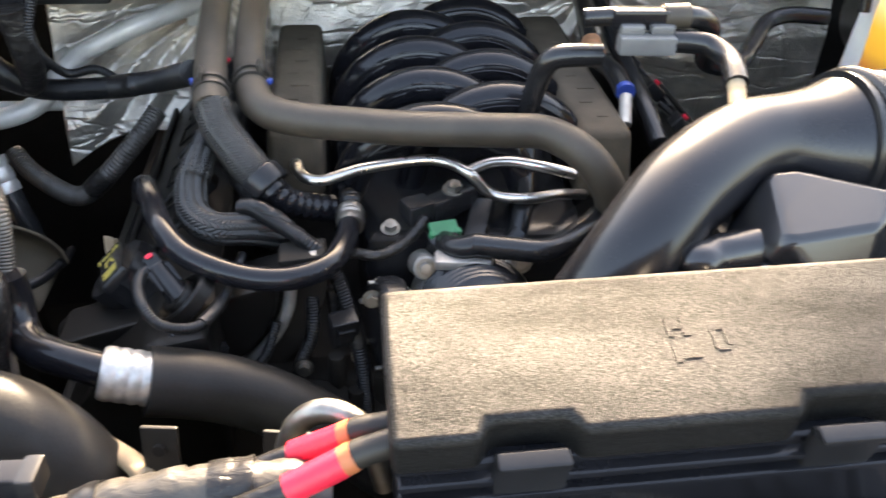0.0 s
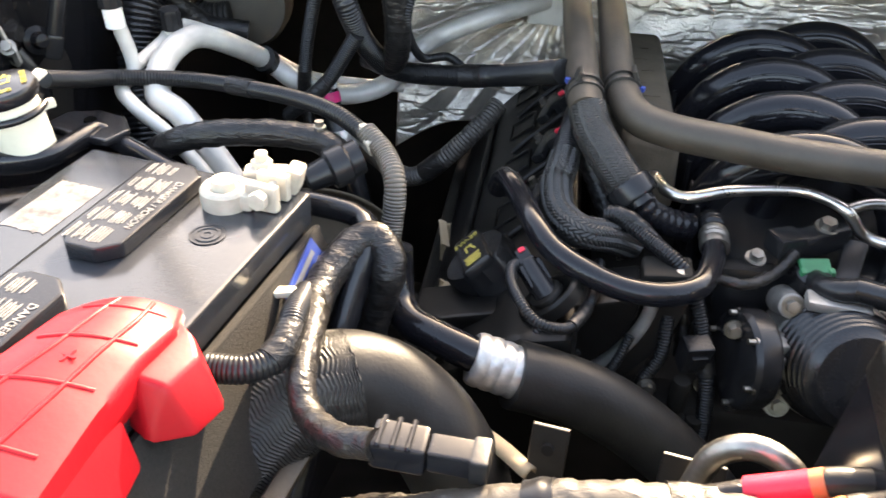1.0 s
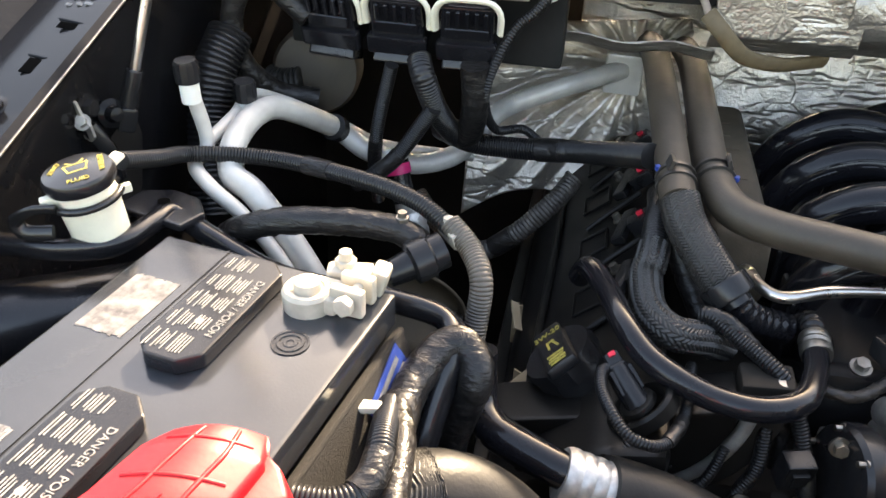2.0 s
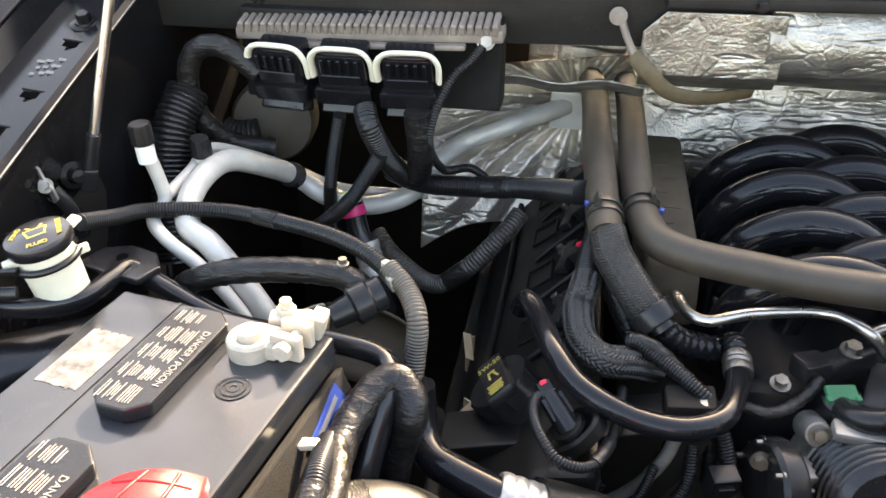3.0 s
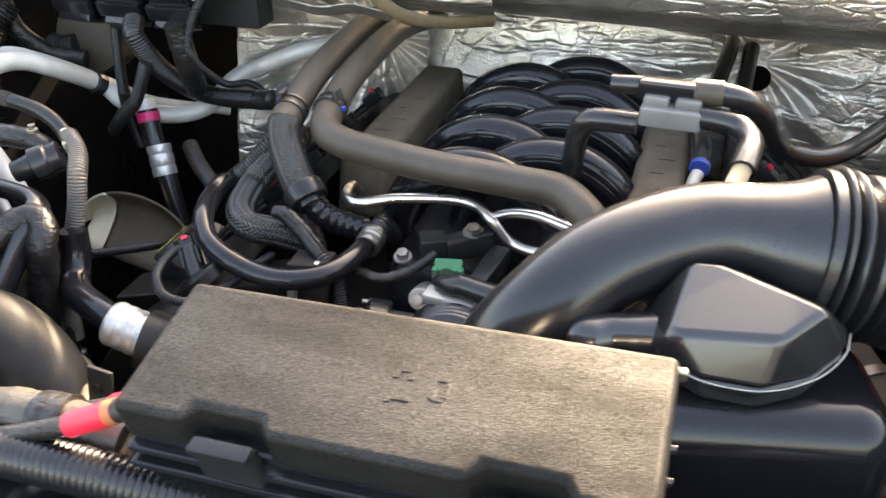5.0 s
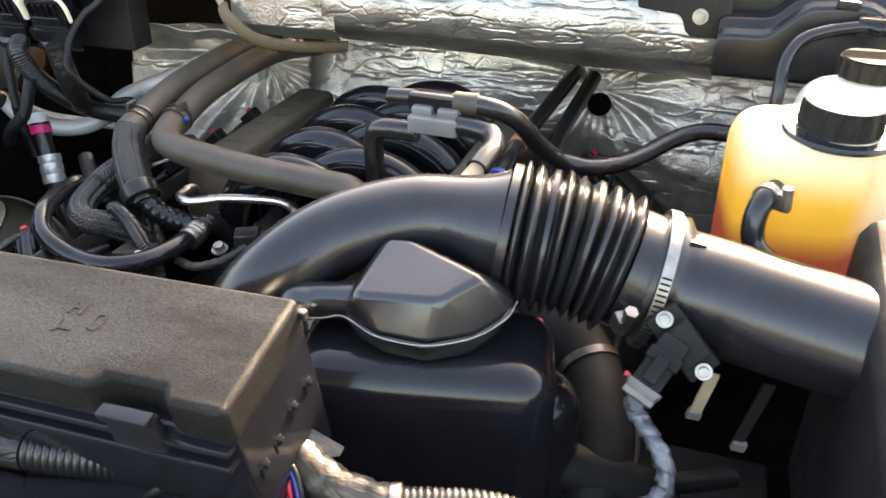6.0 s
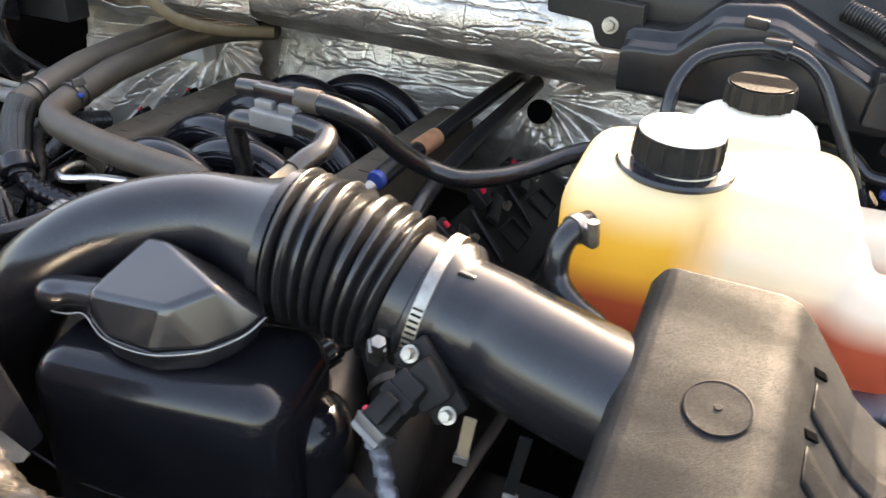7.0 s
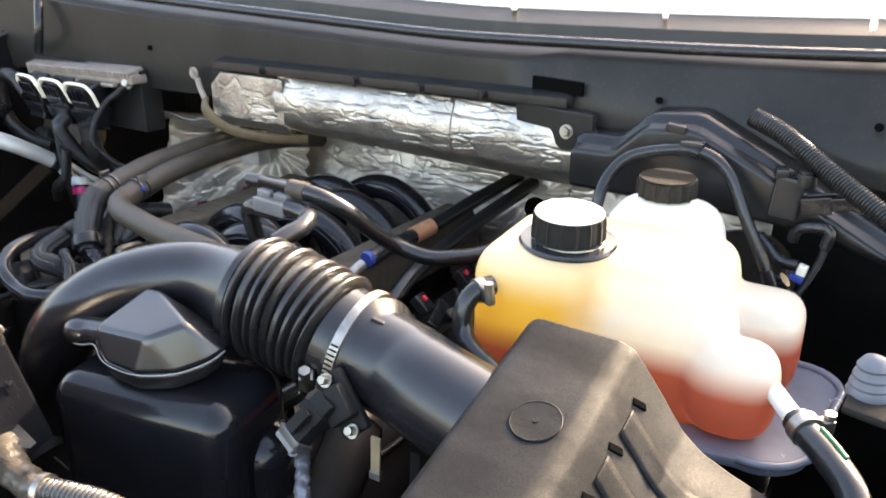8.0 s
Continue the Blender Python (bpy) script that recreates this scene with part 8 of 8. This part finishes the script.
def cowl_fittings():
    # plastic drain tray right of the foil, with a hose clipped along it
    th = thing("cowl_drain_tray", (0.551, 0.878, 1.130), "black moulded plastic drain tray below the cowl", "tray")
    # the front wall steps back at a ledge that follows the rise of the tray
    ledge = [(0.432, 1.170), (0.434, 1.177), (0.440, 1.180), (0.478, 1.181), (0.488, 1.184), (0.516, 1.210), (0.524, 1.2145), (0.570, 1.219), (0.580, 1.2175), (0.652, 1.184), (0.72, 1.150), (0.80, 1.110)]
    def tray(u, v):
        k = u * (len(ledge) - 1)
        i = min(int(k), len(ledge) - 2)
        x, zl = (lerp(a, b, k - i) + d for a, b, d in zip(ledge[i], ledge[i + 1], (-0.010, 0.012)))
        zb = 1.144 - 0.05 * max(0.0, x - 0.62) - 0.25 * max(0.0, x - 0.70)
        side = [(0.915, zb), (0.872, zb), (0.865, zb + 0.004), (0.863, zb + 0.010), (0.863, zl - 0.005), (0.8635, zl - 0.002), (0.866, zl), (0.876, zl + 0.003), (0.8785, zl + 0.005), (0.8805, zl + 0.011), (0.883, zl + 0.0135), (0.915, zl + 0.015)]
        y, z = side[round(v * (len(side) - 1))]
        y -= 0.006
        return x, y + (0.012 * (1 - k) if k < 1 else 0), z
    wall = finish("tray_wall", sheet(tray, (len(ledge) - 1) * 4, 11), "black", th, smooth=50)
    thicken(wall, 0.002)
    bm = bmesh.new()
    along_y(bm, [(0.4215, 1.145), (0.426, 1.144), (0.426, 1.197), (0.4215, 1.192)], 0.870, 0.915, 0.001)
    part("end_wall", bm, "black", th)
    bm = bmesh.new()
    box(bm, (0.022, 0.010, 0.010), pose(0.546, 0.856, 1.232, 0, 5, 0), 0.002)
    box(bm, (0.026, 0.016, 0.020), pose(0.569, 0.845, 1.214), 0.003)
    part("clip", bm, "black", th)
    vac = hose("vacuum_hose", [(0.489, 0.778, 1.110), (0.491, 0.788, 1.160), (0.494, 0.808, 1.185), (0.513, 0.828, 1.204), (0.569, 0.843, 1.214), (0.608, 0.838, 1.201), (0.638, 0.828, 1.154), (0.666, 0.828, 1.100), (0.678, 0.833, 1.070)], 0.0066, "rubber", "black vacuum hose arching over the white reservoir", "hose", seg=16)
    for a, b in (((0.5685, 0.843, 1.214), (0.579, 0.842, 1.212)), ((0.664, 0.828, 1.104), (0.671, 0.829, 1.088))):
        a, b = Vector(a), Vector(b)
        finish("sleeve", tube([a, a.lerp(b, 0.5), b], 0.0082, seg=16, step=0.003), "gloss", vac, "glossy black sleeve", smooth=60)
    pl = thing("cowl_plate", (0.40, 0.90, 1.14), "black bolted plate at the end of the foil", "plate")
    bm = bmesh.new()
    along_y(bm, [(0.330, 1.230), (0.435, 1.226), (0.435, 1.178), (0.394, 1.178), (0.387, 1.184), (0.382, 1.198), (0.378, 1.202), (0.332, 1.206)], 0.888, 0.902, 0.003)
    part("plate", bm, "bay", pl)
    bolt(pl, (0.402, 0.887, 1.202), (0, -1, 0.1), 0.006)
    # cowl face details
    fc = thing("cowl_bracket", (0.20, 0.90, 1.21), "black stepped plastic strip screwed to the cowl", "strip")
    bm = bmesh.new()
    along_x(bm, [(0.902, 1.217), (0.879, 1.217), (0.878, 1.219), (0.879, 1.229), (0.902, 1.234)], -0.15, 0.40)
    for v in bm.verts:
        v.co += Vector((0, cowl_y(v.co.x), 0.012))
    part("strip", bm, "black", fc)
    for x in (-0.06, 0.10, 0.20, 0.29):
        bolt(fc, (x, 0.878 + cowl_y(x), 1.235), (0, -1, 0), 0.005, "black")
    sl = thing("cowl_slot", (0.378, 0.90, 1.24), "dark rectangular opening in the cowl face", "opening")
    bm = bmesh.new()
    along_y(bm, [(0.345, 1.244), (0.412, 1.242), (0.412, 1.259), (0.345, 1.261)], 0.9025, 0.9095, 0.0006)
    part("recess", bm, "void", sl)
    for x, z, r in ((0.505, 1.236, 0.0042), (0.735, 1.236, 0.0045), (0.62, 1.232, 0.003), (-0.30, 1.235, 0.004)):
        ho = thing("cowl_hole", (x, 0.90, z), "small round hole in the cowl face", "hole", "holes in the cowl")
        bm = bmesh.new()
        cyl(bm, r, r, 0.003, axis_at((x, 0.9005 + cowl_y(x), z + 0.012), (0, -1, 0.1)), 18)
        part("recess", bm, "void", ho)
    for x in (0.27, 0.47, 0.70):
        cp = thing("grille_clip", (x, 0.985, 1.29), "small white clip on the cowl grille", "clip", "clips on the cowl grille")
        bm = bmesh.new()
        box(bm, (0.007, 0.010, 0.012), pose(x, 0.985 + cowl_y(x) + 0.02 * x, 1.332 + 0.006 * x, 0, 0, 15), 0.002)
        part("clip", bm, "white", cp)
    lm = thing("wiring_loom", (0.712, 0.858, 1.182), "corrugated loom running down to the wing", "wiring")
    finish("loom", tube([(0.617, 0.888, 1.247), (0.652, 0.873, 1.237), (0.712, 0.848, 1.207), (0.782, 0.818, 1.172), (0.842, 0.788, 1.132)], 0.0095, seg=16, ridge=(0.0034, 0.0010)), "loom", lm, smooth=60)
    vv = thing("wiring_connector", (0.692, 0.858, 1.072), "black connector cluster with a blue tip on the tray", "connector")
    bm = bmesh.new()
    box(bm, (0.030, 0.030, 0.046), pose(0.668, 0.860, 1.177, 0, 6, 8), 0.004)
    box(bm, (0.014, 0.020, 0.012), pose(0.660, 0.854, 1.202, 0, 0, 20), 0.003)
    cyl(bm, 0.011, 0.011, 0.014, pose(0.684, 0.856, 1.198), 24, 0.002)
    cyl(bm, 0.008, 0.008, 0.018, pose(0.684, 0.856, 1.199), 24, 0.001)
    body = part("connector_body", bm, "black", vv)
    bm = bmesh.new()
    box(bm, (0.030, 0.018, 0.018), pose(0.700, 0.850, 1.176, 0, -14, 0), 0.002)
    box(bm, (0.026, 0.014, 0.014), pose(0.726, 0.848, 1.183, 0, -14, 0), 0.002)
    box(bm, (0.040, 0.005, 0.003), pose(0.708, 0.848, 1.189, 0, -14, 0), 0.001)
    box(bm, (0.005, 0.019, 0.017), pose(0.738, 0.848, 1.185, 0, -14, 0), 0.001)
    part("plug", bm, "gloss", body)
    finish("grey_wire", tube([(0.740, 0.848, 1.186), (0.754, 0.846, 1.184), (0.770, 0.838, 1.180), (0.792, 0.833, 1.167)], 0.0022, seg=8), "greyclip", vv, smooth=60)
    bm = bmesh.new()
    cyl(bm, 0.0032, 0.0032, 0.006, axis_at((0.753, 0.842, 1.188), (0.5, -0.5, 0.6)), 12)
    part("white_peg", bm, "white", vv)
    finish("elbow_hose", tube([(0.682, 0.850, 1.134), (0.684, 0.848, 1.144), (0.691, 0.846, 1.151), (0.704, 0.845, 1.154), (0.714, 0.845, 1.154), (0.717, 0.845, 1.146), (0.714, 0.845, 1.134)], 0.0062, seg=14), "rubber", vv, smooth=60)
    finish("drop_loom", tube([(0.714, 0.845, 1.132), (0.712, 0.845, 1.120), (0.704, 0.845, 1.096), (0.689, 0.845, 1.063), (0.672, 0.848, 1.032)], 0.0034, seg=12, ridge=(0.003, 0.0006)), "loom", vv, smooth=60)
    finish("cross_pipe", tube([(0.647, 0.856, 1.130), (0.660, 0.852, 1.120), (0.673, 0.848, 1.110), (0.692, 0.846, 1.109)], 0.0065, seg=14), "rubber", vv, smooth=60)
    bm = bmesh.new()
    box(bm, (0.010, 0.010, 0.012), pose(0.697, 0.844, 1.106, 0, 12, 0), 0.002)
    part("cream_block", bm, "cream", vv)
    bm = bmesh.new()
    box(bm, (0.014, 0.011, 0.008), pose(0.693, 0.843, 1.097, 0, 12, 0), 0.002)
    part("blue_tip", bm, "blue", vv, "blue tip")
    finish("printed_sleeve", tube([(0.652, 0.846, 1.066), (0.667, 0.845, 1.079), (0.682, 0.844, 1.092)], 0.0082, seg=16), "rubber", vv, smooth=60)
    bm = bmesh.new()
    for k in range(5):
        box(bm, (0.0042 - 0.001 * (k % 2), 0.0008, 0.0022), pose(0.664 + 0.0054 * k, 0.8485 - 0.0004 * k, 1.0600 + 0.0048 * k, 8, -41, 0), 0)
    part("print_bars", bm, "print", vv, smooth=0)
    bm = bmesh.new()
    cyl(bm, 0.055, 0.06, 0.06, axis_at((0.622, 0.918, 1.052), (0, -1, 0.2)), 36, 0.008)
    bo = thing("brake_booster", (0.622, 0.938, 1.012), "black round brake booster behind the reservoir", "booster")
    part("shell", bm, "bay", bo)
    # ground straps
    gs = thing("ground_strap", (-0.164, 0.834, 1.142), "tan sleeved ground strap with a ring terminal", "wiring")
    finish("sleeve", tube([(-0.177, 0.838, 1.180), (-0.163, 0.826, 1.168), (-0.135, 0.839, 1.142), (-0.093, 0.869, 1.128), (-0.042, 0.914, 1.122)], 0.0085, seg=14, flat=0.5), "strap", gs, smooth=60)
    finish("lug", tube([(-0.192, 0.840, 1.212), (-0.187, 0.838, 1.200), (-0.178, 0.838, 1.182)], 0.0045, seg=12, flat=0.6), "sink", gs, smooth=60)
    bm = bmesh.new()
    lathe(bm, [(0.0035, -0.001), (0.009, -0.001), (0.009, 0.001), (0.0035, 0.001)], axis_at((-0.197, 0.838, 1.219), (0, -1, 0.1)), 24)
    cyl(bm, 0.0045, 0.0045, 0.004, axis_at((-0.197, 0.836, 1.219), (0, -1, 0.1)), 6)
    part("ring", bm, "sink", gs)
    g2 = thing("ground_strap", (-0.359, 0.796, 1.065), "thin black ground wire bolted beside the computer", "wiring")
    finish("wire", tube([(-0.329, 0.809, 1.189), (-0.341, 0.799, 1.175), (-0.355, 0.791, 1.163), (-0.371, 0.776, 1.131), (-0.379, 0.776, 1.091), (-0.371, 0.826, 1.040), (-0.344, 0.846, 1.035), (-0.321, 0.856, 1.015)], 0.0045, seg=12, ridge=(0.003, 0.0006)), "loom", g2, smooth=60)
    bolt(g2, (-0.327, 0.814, 1.193), (0.2, -1, 0.3), 0.0065, "cast")


ground()
bay()
foils()
engine()
intake()
throttle()
battery()
steering_reservoir()
corner_fittings()
ac_lines()
control_module()
wiring_left()
engine_hoses()
front_hoses()
radiator_cover()
fuse_box()
air_duct()
gap_panel()
resonator()
air_box()
tanks()
cowl_fittings()
